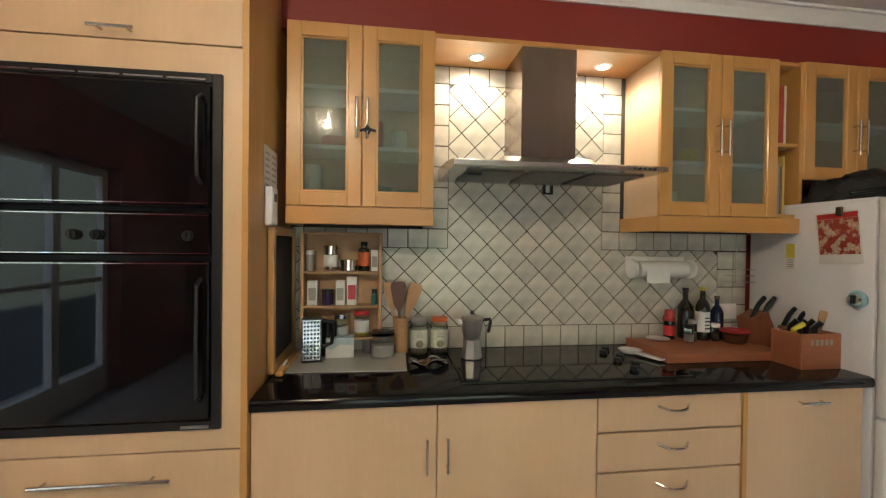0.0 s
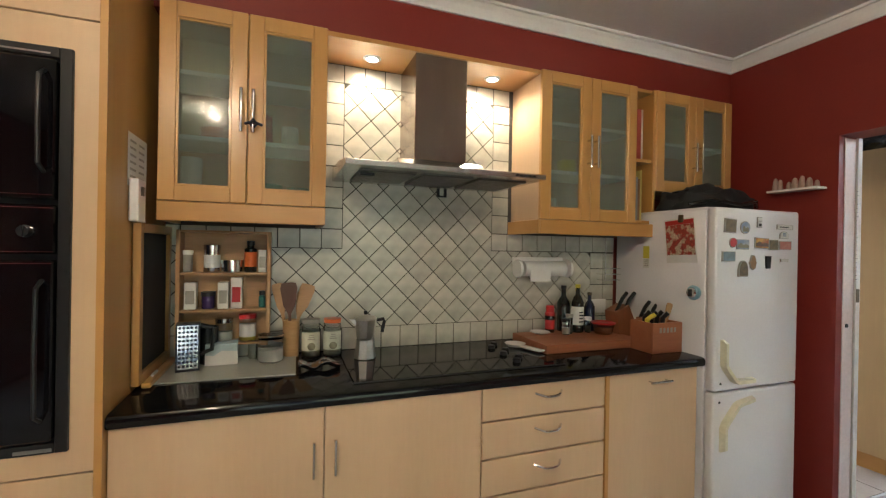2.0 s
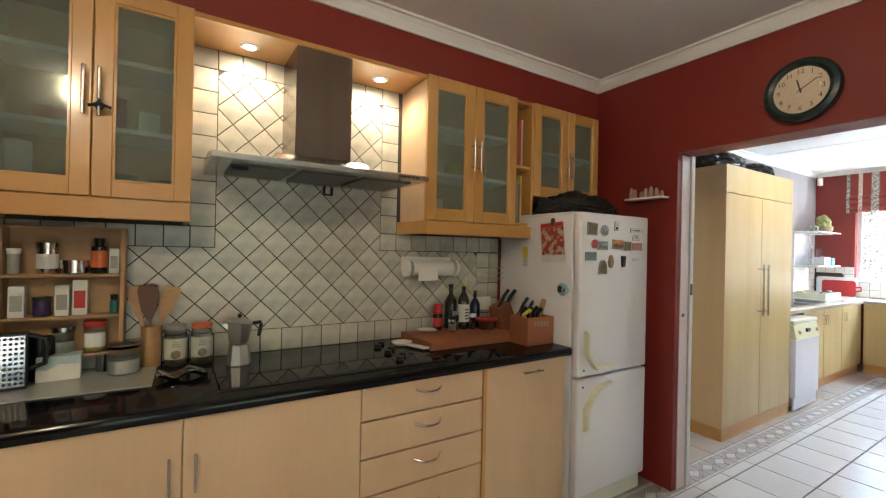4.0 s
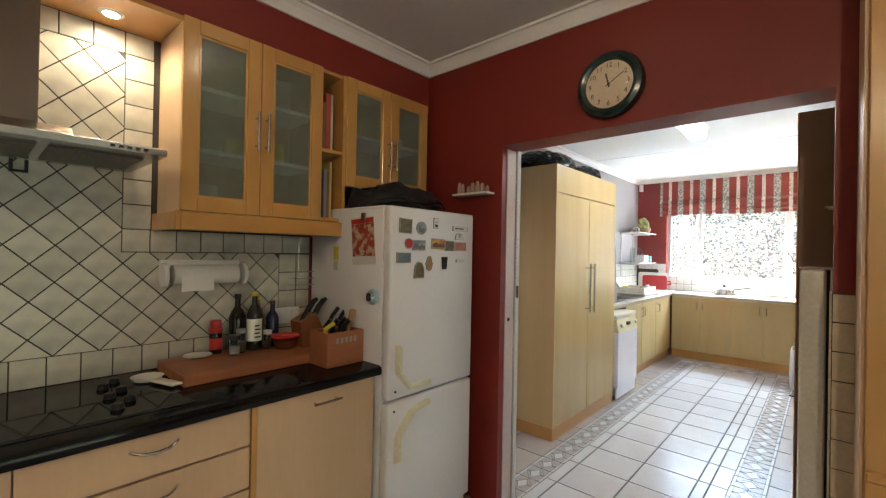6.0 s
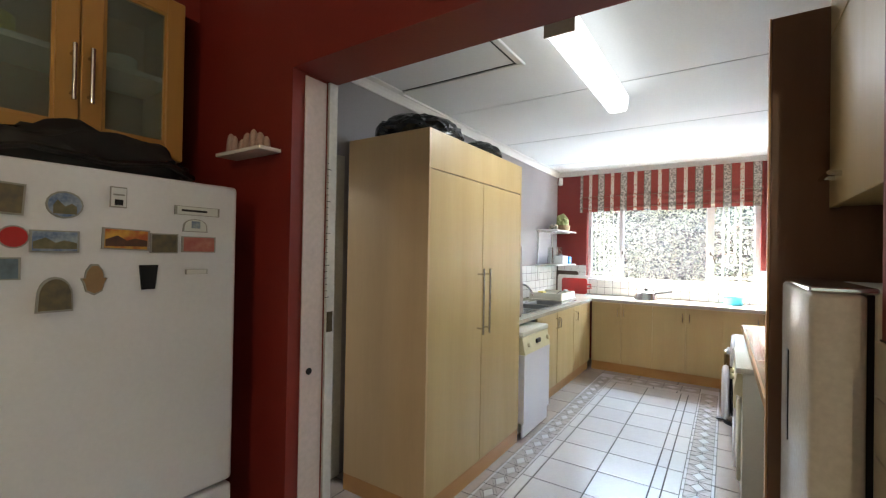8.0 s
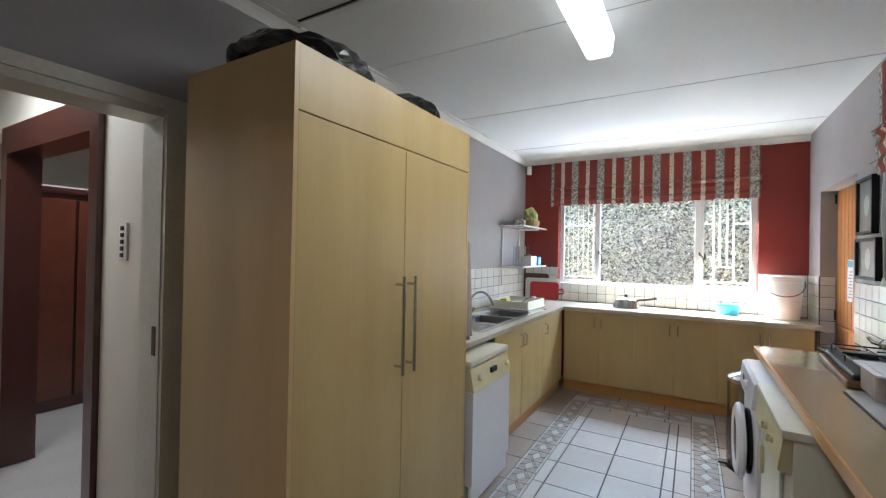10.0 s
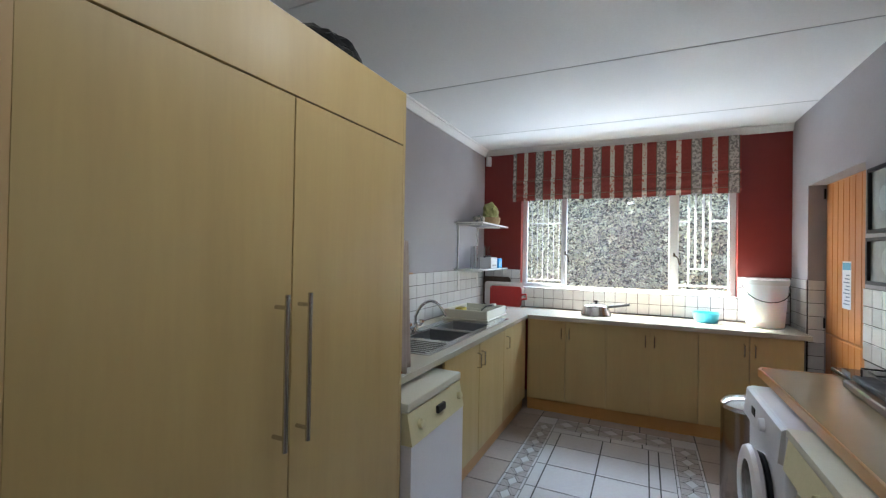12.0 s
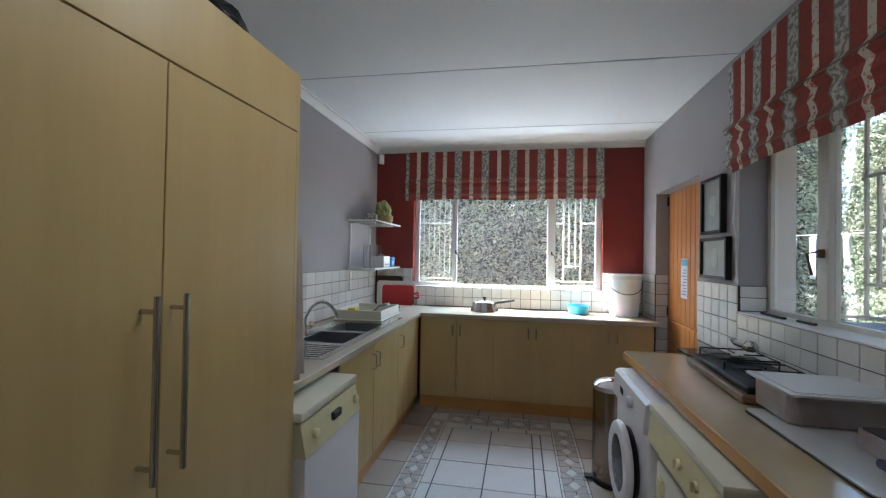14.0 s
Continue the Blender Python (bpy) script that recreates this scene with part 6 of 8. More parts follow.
def bottle(at, r, h, label, mat, cap, lab=None, shoulder=0.62):
    b = thing("bottle", at, label, "bottle", "bottles on the board")
    part("body", lathe([(r * 0.9, 0), (r, 0.004), (r, h * shoulder), (r * 0.75, h * (shoulder + 0.09)), (r * 0.36, h * (shoulder + 0.17)), (r * 0.34, h * 0.95), (r * 0.40, h * 0.955), (r * 0.4, h * 0.975)], 22), mat, b, "", True)
    part("cap", lathe([(r * 0.43, h * 0.93), (r * 0.43, h), (r * 0.3, h * 1.004)], 16), cap, b, "", True)
    if lab:
        part("label", lathe([(r + 0.0006, h * 0.16), (r + 0.0006, h * 0.54)], 22, cap=False), lab, b, "paper label")
    return b


bottle((1.488, 2.065, ZB), 0.037, 0.265, "dark round oil bottle on the chopping board", DARKB, BLACKPL, None, 0.6)
b_ = bottle((1.545, 2.01, ZB), 0.034, 0.275, "dark wine bottle with a white label", DARKB, YELLOW, WLAB)
for k in range(4):
    part("label_line", box(-0.014, 0.014 - 0.004 * (k % 2), -0.0362, -0.0346, 0.06 + 0.018 * k, 0.067 + 0.018 * k), BLACKPL, b_, "line of label print")
bottle((1.595, 2.08, ZB), 0.026, 0.245, "clear golden oil bottle with a yellow cap", glass("golden_oil", (0.85, 0.62, 0.20), 0.02), YELLOW)
bottle((1.645, 2.03, ZB), 0.031, 0.225, "dark blue bottle with a gold cap", surface("blue_black_glass", (0.006, 0.010, 0.035), 0.1), BRASS)
jar("sauce_bottle", (1.385, 2.05, ZB), 0.027, 0.095, DARKB, REDP, "dark sauce jar with a tall red lid", band=REDP)
part("cap_top", lathe([(0.024, 0.113), (0.024, 0.15), (0.019, 0.153)], 18), REDP, bpy.data.objects[[o.name for o in bpy.data.objects if o.name.startswith("sauce_bottle")][-1]], "tall red screw cap", True)
jar("salt_mill", (1.435, 1.965, ZB), 0.023, 0.07, JARG, BLACKPL, "small glass salt mill with a black top", fill=SALT)
jar("salt_mill", (1.475, 1.99, ZB), 0.019, 0.09, JARG, TAG, "slim glass pepper mill with a grey top", fill=HERB)
jar("spice_jar", (1.60, 1.985, ZB), 0.018, 0.07, JARG, ENAMEL, "small clear spice jar with a white cap", fill=HERB, group="spice jars")
fb = thing("food_tub", (1.665, 1.935, ZB), "clear plastic food tub with a red lid", "food container")
part("tub", lathe([(0.045, 0), (0.05, 0.004), (0.062, 0.055), (0.060, 0.055), (0.046, 0.008)], 20), glass("cloudy_plastic", (0.85, 0.72, 0.62), 0.25), fb, "", True)
part("lid", lathe([(0.066, 0.056), (0.068, 0.064), (0.05, 0.068), (0.045, 0.064), (0.004, 0.063)], 24), REDP, fb, "", True)
part("contents", lathe([(0.044, 0.006), (0.054, 0.042)], 18), surface("brown_contents", (0.30, 0.14, 0.08), 0.8, scale=30, bump=0.4), fb)
# knife block and utensil box
kb = thing("knife_block", (1.80, 1.93, CT), "reddish wooden knife block with black-handled knives", "knife block")
part("block", prism([(-0.06, 0.0), (0.07, 0.0), (0.07, 0.06), (0.0, 0.21), (-0.085, 0.17)], -0.05, 0.05, "y"), BLOCKW, kb)
part("block_foot", box(0.01, 0.075, -0.21, -0.09, 0, 0.15, 0.004), BLOCKW, kb, "lower block")
for k, (x, y) in enumerate(((-0.06, -0.02), (-0.02, 0.02), (-0.015, -0.03), (0.02, 0.0), (0.03, -0.1), (0.055, -0.14))):
    z = 0.19 if k < 4 else 0.15
    part("knife_handle", tube([(x - 0.015 + 0.01, y, z - 0.02), (x + 0.035, y, z + 0.05), (x + 0.065, y - 0.004, z + 0.085)], 0.0105, 8), BLACKPL, kb, "black riveted knife handle", True)
ub = thing("utensil_box", (1.79, 1.68, CT), "wooden box of small kitchen tools beside the fridge", "utensil holder")
for x0, x1, y0, y1 in ((-0.10, 0.10, -0.075, -0.063), (-0.10, 0.10, 0.063, 0.075), (-0.10, -0.088, -0.063, 0.063), (0.088, 0.10, -0.063, 0.063)):
    part("side", box(x0, x1, y0, y1, 0, 0.155, 0.002), BOARDW, ub)
part("base", box(-0.088, 0.088, -0.063, 0.063, 0, 0.01), BOARDW, ub)
for k in range(5):
    part("letter_bar", box(-0.055 + 0.024 * k, -0.041 + 0.024 * k, -0.0765, -0.0752, 0.105, 0.130), TAG, ub, "pale stencilled mark")
part("peeler", tube([(-0.06, 0, 0.05), (-0.07, -0.01, 0.165), (-0.03, -0.02, 0.19)], 0.012, 8), YELLOW, ub, "yellow plastic tool handle", True)
for k, (x, y) in enumerate(((-0.02, 0.02), (0.015, -0.02), (0.03, 0.03), (-0.045, 0.04))):
    part("tool_handle", tube([(x, y, 0.03), (x + 0.01, y, 0.17), (x + 0.025, y - 0.02, 0.20)], 0.012, 8), BLACKPL, ub, "black tool handle", True)
spatula(ub, (0.03, 0.0, 0.03), (0.085, -0.01, 0.245), 0.04, PLY, "pale wooden spoon")

# paper towel holder, small rack, socket, hob side
pt = thing("paper_towel_holder", (1.34, 2.06, 1.32), "white wall holder with a part-used paper towel roll", "paper towel holder")
for x in (-0.165, 0.165):
    part("bracket", shift(lathe([(0.050, -0.008), (0.052, 0.0), (0.050, 0.008)], 24), m=Matrix.Translation((x, 0, 0)) @ Matrix.Rotation(radians(90), 4, "Y")), CHINA, pt, "", True)
part("back_rail", box(-0.17, 0.17, 0.048, 0.064, 0.02, 0.065, 0.004), CHINA, pt)
part("roll", shift(lathe([(0.018, -0.135), (0.043, -0.135), (0.045, 0.135), (0.018, 0.135)], 28), m=Matrix.Translation((0.0, 0, 0)) @ Matrix.Rotation(radians(90), 4, "Y")), PAPER, pt, "", True)
part("loose_sheet", box(-0.11, 0.02, -0.047, -0.044, -0.070, -0.005), PAPER, pt, "hanging loose sheet")
rk = thing("wire_rack", (1.83, 2.10, 1.25), "small chrome wire rack hanging from a hook", "rack")
for z in (0.0, 0.035, 0.07):
    part("wire", tube([(-0.06, 0.02, z), (-0.06, -0.05, z), (0.06, -0.05, z), (0.06, 0.02, z)], 0.002, 6), CHROME, rk, "", True)
part("stem", tube([(0.0, 0.015, 0.0), (0.0, 0.015, 0.255)], 0.003, 6), CHROME, rk, "", True)
sk = thing("wall_socket", (1.765, 2.122, 1.085), "white double wall socket over the counter", "socket")
part("plate", box(-0.073, 0.073, -0.010, -0.002, -0.043, 0.043, 0.003), CHINA, sk)
for x in (-0.035, 0.035):
    part("switch", box(x - 0.008, x + 0.008, -0.014, -0.010, 0.01, 0.03, 0.001), CHINA, sk)

# books, cabinet tassel
BOOKS = [("red", (0.35, 0.05, 0.03)), ("cream", (0.60, 0.55, 0.45)), ("navy", (0.03, 0.04, 0.09)), ("green", (0.03, 0.14, 0.11)), ("grey", (0.22, 0.22, 0.23)), ("brown", (0.22, 0.11, 0.05)), ("yellow", (0.55, 0.42, 0.12))]
BM = {n: surface("book_" + n, c, 0.6, scale=8, grain=60) for n, c in BOOKS}
for shelf_z, row in ((1.954, (("navy", 0.020, 0.27), ("brown", 0.018, 0.24), ("red", 0.030, 0.29), ("cream", 0.012, 0.29))), (1.605, (("green", 0.020, 0.20), ("navy", 0.014, 0.23), ("grey", 0.018, 0.25), ("brown", 0.014, 0.24), ("yellow", 0.012, 0.29)))):
    x = 1.789
    for nm, w, h in row:
        bk = thing("book", (x + w / 2, 1.97, shelf_z), nm + " book standing on the open shelf", "book", "cookery books")
        part("cover", join(box(-w / 2, -w / 2 + 0.002, -0.095, 0.09, 0, h), box(w / 2 - 0.002, w / 2, -0.095, 0.09, 0, h), box(-w / 2 + 0.002, w / 2 - 0.002, -0.097, -0.094, 0, h)), BM[nm], bk)
        part("pages", box(-w / 2 + 0.0022, w / 2 - 0.0022, -0.092, 0.086, 0.004, h - 0.004), PAPER, bk)
        x += w + 0.001
ts = thing("cord_tie", (-0.178, 1.79, 1.905), "black cord looped on the cabinet handle", "cord")
part("knot", join(tube([(-0.012, 0, 0), (0.0, -0.01, 0.018), (0.014, 0, 0.0), (0.0, 0.008, -0.018)], 0.006, 8, True), tube([(-0.03, 0, -0.004), (0.0, -0.006, 0.006), (0.035, 0, -0.004)], 0.006, 8)), BLACKPL, ts, "", True)
# goods seen through the frosted panes
for x, z, r, h, mt, nm in ((-0.14, 1.855, 0.028, 0.13, REDP, "red"), (-0.04, 1.855, 0.035, 0.09, PAPER, "white"), (-0.12, 1.615, 0.05, 0.08, surface("green_pack", (0.06, 0.22, 0.12), 0.5), "green"), (0.0, 1.615, 0.05, 0.07, bpy.data.materials["green_pack"] if "green_pack" in bpy.data.materials else REDP, "green"), (-0.42, 1.615, 0.04, 0.17, CHINA, "white"), (-0.33, 1.855, 0.06, 0.05, ORANGE, "orange"),
                          (1.30, 1.615, 0.05, 0.10, CHINA, "white"), (1.42, 1.855, 0.05, 0.07, YELLOW, "yellow"), (1.60, 1.855, 0.05, 0.09, YELLOW, "yellow"), (2.05, 2.07, 0.06, 0.07, YELLOW, "yellow"), (2.38, 2.07, 0.05, 0.06, CHINA, "white")):
    z = {1.855: 1.856, 1.615: 1.611, 2.07: 2.072}[z]
    jar("storage_tin", (x, 1.97, z), r, h, mt, None, nm + " container inside the glazed cabinet", group="containers in the cabinets")

# fridge magnets, poster and dial
po = thing("calendar", (1.899, 1.63, 1.49), "red food calendar page clipped to the fridge side", "calendar", "", 0)
part("page", prism([(-0.10, -0.112), (0.085, -0.122), (0.11, 0.110), (-0.075, 0.120)], -0.0016, -0.0004, "x"), PAPER, po)
part("picture", prism([(-0.088, -0.072), (0.084, -0.080), (0.100, 0.078), (-0.074, 0.088)], -0.0022, -0.0018, "x"), PICT, po, "red and cream food picture")
part("heading", prism([(-0.072, 0.0885), (0.100, 0.079), (0.103, 0.103), (-0.072, 0.113)], -0.0022, -0.0018, "x"), REDP, po, "red heading band")
part("clip", box(-0.012, 0.0, -0.015, 0.015, 0.095, 0.135, 0.004), BRASS, po)
dl = thing("kitchen_timer", (1.899, 1.545, 1.225), "round chrome and blue magnetic timer on the fridge", "timer")
rotx = Matrix.Rotation(radians(-90), 4, "Y")
part("body", shift(lathe([(0.036, 0), (0.038, 0.012), (0.030, 0.022)], 28), m=rotx), surface("pale_blue_ring", (0.25, 0.42, 0.48), 0.3), dl, "", True)
part("dial", shift(lathe([(0.026, 0.0222), (0.022, 0.032), (0.006, 0.033)], 28), m=rotx), CHROME, dl, "", True)
part("knob", box(-0.045, -0.033, -0.004, 0.004, -0.018, 0.018, 0.002), BLACKPL, dl)
st = thing("fridge_sticker", (1.899, 1.86, 1.39), "small yellow and white sticker on the fridge side", "sticker")
part("top", box(-0.0012, -0.0002, -0.022, 0.022, 0.0, 0.07), YELLOW, st)
part("bottom", box(-0.0012, -0.0002, -0.022, 0.022, -0.055, -0.003), PAPER, st)
for k in range(4):
    part("print", box(-0.002, -0.0014, -0.016, 0.014, -0.045 + 0.011 * k, -0.041 + 0.011 * k), TAG, st, "line of small print")


def magnet(x0, x1, z0, z1, mat, label, round_=False, tilt=0, t=0.005, taper=1.0, shape=""):
    cx, cz = (x0 + x1) / 2, (z0 + z1) / 2
    m = thing("fridge_magnet", (cx, 1.4345, cz), label, "magnet", "fridge magnets")
    w, h = (x1 - x0) / 2, (z1 - z0) / 2
    if round_:
        pl = [(w * math.cos(a * math.pi / 8), h * math.sin(a * math.pi / 8)) for a in range(16)]
    else:
        pl = [(-w * taper, -h), (w * taper, -h), (w, h), (-w, h)]
    if shape == "arch":
        pl = [(-w, -h), (w, -h)] + [(w * math.cos(a * math.pi / 10) * 0.95, -h * 0.1 + h * 1.1 * math.sin(a * math.pi / 10)) for a in range(11)]
    if shape == "hand":
        pl = [(0, -h), (w * 0.6, -h * 0.75), (w * 0.78, -h * 0.2), (w, h * 0.1), (w * 0.72, h * 0.12), (w * 0.62, h * 0.6), (w * 0.25, h), (-w * 0.25, h), (-w * 0.62, h * 0.6), (-w * 0.72, h * 0.12), (-w, h * 0.1), (-w * 0.78, -h * 0.2), (-w * 0.6, -h * 0.75)]
    c, s = math.cos(radians(tilt)), math.sin(radians(tilt))
    pl = [(a * c - b * s, a * s + b * c) for a, b in pl]
    part("back", prism(pl, -t, 0, "y"), TAG if mat is not BLACKPL else BLACKPL, m)
    part("face", prism([(a * 0.9, b * 0.88) for a, b in pl], -t - 0.001, -t - 0.0002, "y"), mat, m)
    if mat in (PHOTO, PHOTO_W) and w > 0.02:
        low = DARKLAND if mat is PHOTO_W else GREENLAND
        q = 0.62 if round_ else 0.88
        part("picture_land", prism([(-w * q, -h * 0.66), (w * q, -h * 0.66), (w * q, -h * 0.1), (w * 0.35, h * 0.12), (0.0, -h * 0.12), (-w * 0.4, h * 0.35), (-w * q, -h * 0.05)], -t - 0.0016, -t - 0.0012, "y"), low, m, "printed hills")
    return m


magnet(1.948, 2.026, 1.528, 1.596, CLAY, "square brown relief magnet on the fridge", False, -3, 0.008)
magnet(2.06, 2.128, 1.525, 1.588, PHOTO, "round blue landscape magnet on the fridge", True)
magnet(1.985, 2.035, 1.455, 1.505, REDP, "red figure-shaped magnet on the fridge", True, 8)
magnet(2.035, 2.122, 1.447, 1.497, PHOTO, "dark mountain picture magnet on the fridge")
magnet(2.165, 2.268, 1.455, 1.508, PHOTO_W, "orange sunset picture magnet on the fridge", False, -2)
magnet(2.27, 2.338, 1.447, 1.50, CLAY, "grey-brown picture magnet on the fridge")
magnet(2.348, 2.442, 1.450, 1.495, surface("dark_red_print", (0.34, 0.05, 0.04), 0.4, second=(0.45, 0.2, 0.15), scale=50), "dark red picture magnet on the fridge")
magnet(1.935, 2.022, 1.388, 1.436, surface("blue_grey_print", (0.16, 0.22, 0.27), 0.4, second=(0.08, 0.10, 0.12), scale=50), "framed blue-grey picture magnet on the fridge", False, 0, 0.008)
magnet(2.047, 2.112, 1.312, 1.392, CLAY, "arched brown house magnet on the fridge", False, 0, 0.010, shape="arch")
magnet(2.125, 2.178, 1.345, 1.420, surface("ochre_clay", (0.33, 0.20, 0.09), 0.5, second=(0.24, 0.13, 0.06), scale=40), "ochre hand-shaped magnet on the fridge", False, 0, 0.008, shape="hand")
magnet(2.246, 2.290, 1.352, 1.416, BLACKPL, "small black cup-shaped magnet on the fridge", taper=0.7)
mg = magnet(2.180, 2.215, 1.560, 1.612, PAPER, "small white note magnet with black square")
part("text_line", box(-0.009, 0.009, -0.0072, -0.0064, -0.020, -0.006), BLACKPL, mg, "black printed square")
part("text_line", box(-0.012, 0.012, -0.0072, -0.0064, 0.004, 0.008), TAG, mg, "line of small print")
mg = magnet(2.328, 2.452, 1.555, 1.580, PAPER, "long white strip magnet with black print on the fridge")
part("text_line", box(-0.045, 0.025, -0.0072, -0.0064, -0.003, 0.003), BLACKPL, mg, "black line of print")
mg = magnet(2.350, 2.418, 1.508, 1.545, PAPER, "white half-round magnet with a small picture on the fridge", shape="arch")
part("text_line", box(-0.012, 0.012, -0.0072, -0.0064, -0.008, 0.012), PHOTO, mg, "small blue picture")
magnet(2.36, 2.42, 1.388, 1.402, PAPER, "small white label on the fridge")

# little wall shelf with figurines
ws = thing("wall_shelf", (2.56, 1.50, 1.775), "narrow white ledge with small pale figurines", "shelf")
part("ledge", box(-0.02, 0.058, -0.13, 0.125, 0, 0.012, 0.002), CHINA, ws)
FIG = surface("pale_pink_figurine", (0.34, 0.19, 0.15), 0.5, second=(0.46, 0.36, 0.31), scale=20, grain=90, bump=0.2)
for k, (y, r, h) in enumerate(((0.10, 0.016, 0.10), (0.075, 0.014, 0.085), (0.03, 0.014, 0.06), (0.0, 0.018, 0.085), (-0.035, 0.016, 0.095), (-0.07, 0.017, 0.075), (-0.105, 0.013, 0.05))):
    h *= 0.72
    solid("figurine", lathe([(r, 0), (r * 0.9, h * 0.3), (r * 0.85, h * 0.5), (r * 0.75, h * 0.7), (r * 0.55, h * 0.9), (r * 0.2, h)], 10), FIG, "small pale figurine on the wall ledge", "figurine", "figurines", at=(2.58, 1.50 + y, 1.788), smooth=True)

# ---- scullery things ----
snk = thing("sink", (6.25, 1.95, 0.905), "stainless steel double sink with a ribbed drainer", "sink")
SX_A, SX_B, SY_A, SY_B = 5.46, 7.0, 1.675, 2.14
b1, b2 = (5.85, 6.22), (6.28, 6.65)
by0, by1 = 1.73, 2.06
for strip in (box(SX_A, b1[0], SY_A, SY_B, 0.9055, 0.910), box(b1[1], b2[0], SY_A, SY_B, 0.9055, 0.910), box(b2[1], SX_B, SY_A, SY_B, 0.9055, 0.910), box(b1[0], b1[1], SY_A, by0, 0.9055, 0.910), box(b1[0], b1[1], by1, SY_B, 0.9055, 0.910), box(b2[0], b2[1], SY_A, by0, 0.9055, 0.910), box(b2[0], b2[1], by1, SY_B, 0.9055, 0.910)):
    apart("deck_strip", strip, STEEL_H, snk, "flat steel surround")
for a, b in (b1, b2):
    apart("bowl", join(box(a, b, by0, by1, 0.755, 0.757), box(a, b, by0, by0 + 0.003, 0.757, 0.9055), box(a, b, by1 - 0.003, by1, 0.757, 0.9055), box(a, a + 0.003, by0 + 0.003, by1 - 0.003, 0.757, 0.9055), box(b - 0.003, b, by0 + 0.003, by1 - 0.003, 0.757, 0.9055)), surface("sink_bowl_steel", (0.34, 0.34, 0.34), 0.3, 0.9, scale=4, grain=40) if "sink_bowl_steel" not in bpy.data.materials else bpy.data.materials["sink_bowl_steel"], snk, "deep steel bowl")
for k in range(7):
    apart("rib", box(5.50 + 0.045 * k, 5.515 + 0.045 * k, 1.72, 2.08, 0.910, 0.914, 0.002), STEEL_H, snk)
tp = thing("mixer_tap", (6.10, 2.12, 0.911), "chrome mixer tap with a high curved spout", "tap")
part("spout", tube([(0, 0, 0.03), (0, 0, 0.10)] + [(0.0 + 0.09 * (1 - math.cos(a * math.pi / 8)) * 0.9, -0.02 * a, 0.11 + 0.10 * math.sin(a * math.pi / 8)) for a in range(1, 8)] + [(0.17, -0.17, 0.09)], 0.011, 12), CHROME, tp, "", True)
part("body", join(lathe([(0.028, 0), (0.024, 0.03), (0.018, 0.05)], 18), box(-0.09, 0.09, -0.012, 0.012, 0.02, 0.04, 0.006, 2)), CHROME, tp, "", True)
for x in (-0.09, 0.09):
    part("handle", lathe([(0.014, 0.03), (0.024, 0.045), (0.022, 0.062), (0.008, 0.068)], 8, (x, 0, 0)), CHROME, tp, "faceted chrome tap head")
dk = thing("dish_rack", (6.98, 1.98, 0.911), "cream plastic dish rack by the sink", "dish rack")
for x0, x1, y0, y1 in ((-0.26, 0.26, -0.20, -0.19), (-0.26, 0.26, 0.19, 0.20), (-0.26, -0.25, -0.19, 0.19), (0.25, 0.26, -0.19, 0.19)):
    part("side", box(x0, x1, y0, y1, 0.012, 0.085, 0.003), IVORY, dk)
part("base", box(-0.27, 0.27, -0.21, 0.21, 0.0, 0.012, 0.003), IVORY, dk)
for k in range(12):
    part("divider", box(-0.225 + 0.04 * k, -0.221 + 0.04 * k, -0.17, 0.17, 0.012, 0.055), IVORY, dk)
solid("sponge", box(-0.05, 0.05, -0.035, 0.035, 0, 0.04, 0.006, 2), YELLOW, "yellow sponge lying in the dish rack", "sponge", at=(6.80, 2.05, 0.968))
bru = thing("washing_up_brush", (7.12, 1.86, 0.995), "white brush with a dark handle on the dish rack", "brush")
part("head", box(-0.03, 0.03, -0.02, 0.02, 0, 0.025, 0.005), CHINA, bru)
part("handle", tube([(-0.02, 0, 0.012), (-0.12, 0.03, 0.01), (-0.19, 0.05, -0.02)], 0.006, 8), BLACKPL, bru, "", True)
fp = thing("food_tub", (7.42, 1.95, 0.906), "clear oval plastic tub on the worktop", "food container")
part("tub", lathe([(0.10, 0), (0.12, 0.03), (0.125, 0.035), (0.115, 0.03), (0.095, 0.004)], 26), JARG, fp, "", True)
# tea towel and washing-up liquid by the cupboard
lg = solid("ledge", shift(box(5.75, 6.20, 2.20, 2.279, 1.313, 1.325, 0.002), -5.97, -2.24, -1.313), PLY, "small pine ledge above the sink tiles", "shelf", at=(5.97, 2.24, 1.313))
bt = thing("washing_up_bottle", (5.98, 2.235, 1.326), "clear green washing-up liquid bottle with a red cap", "bottle")
part("body", lathe([(0.030, 0), (0.033, 0.02), (0.030, 0.10), (0.032, 0.15), (0.018, 0.185), (0.012, 0.20)], 18), glass("green_liquid", (0.45, 0.62, 0.25), 0.05), bt, "", True)
part("cap", lathe([(0.013, 0.20), (0.014, 0.225), (0.006, 0.23), (0.006, 0.25)], 14), REDP, bt, "", True)
part("label", lathe([(0.0315, 0.04), (0.0318, 0.11)], 18, cap=False), BM["navy"], bt, "dark label")
TOWEL = surface("cream_tea_towel", (0.50, 0.43, 0.38), 0.9, second=(0.42, 0.34, 0.30), scale=14, grain=200, bump=0.4)
tw_ = thing("tea_towel", (4.925, 1.535, 1.53), "cream and red tea towel hanging in folds from a hook", "tea towel")
bm = bmesh.new()
g = []
for i in range(25):
    a = i / 24
    row = []
    for j in range(14):
        v = j / 13
        w = 0.022 + 0.026 * v
        row.append(bm.verts.new(((a - 0.5) * 2 * w, 0.012 * math.sin(a * 19) * (0.3 + v), -0.56 * v + 0.01 * math.sin(a * 9) * v)))
    g.append(row)
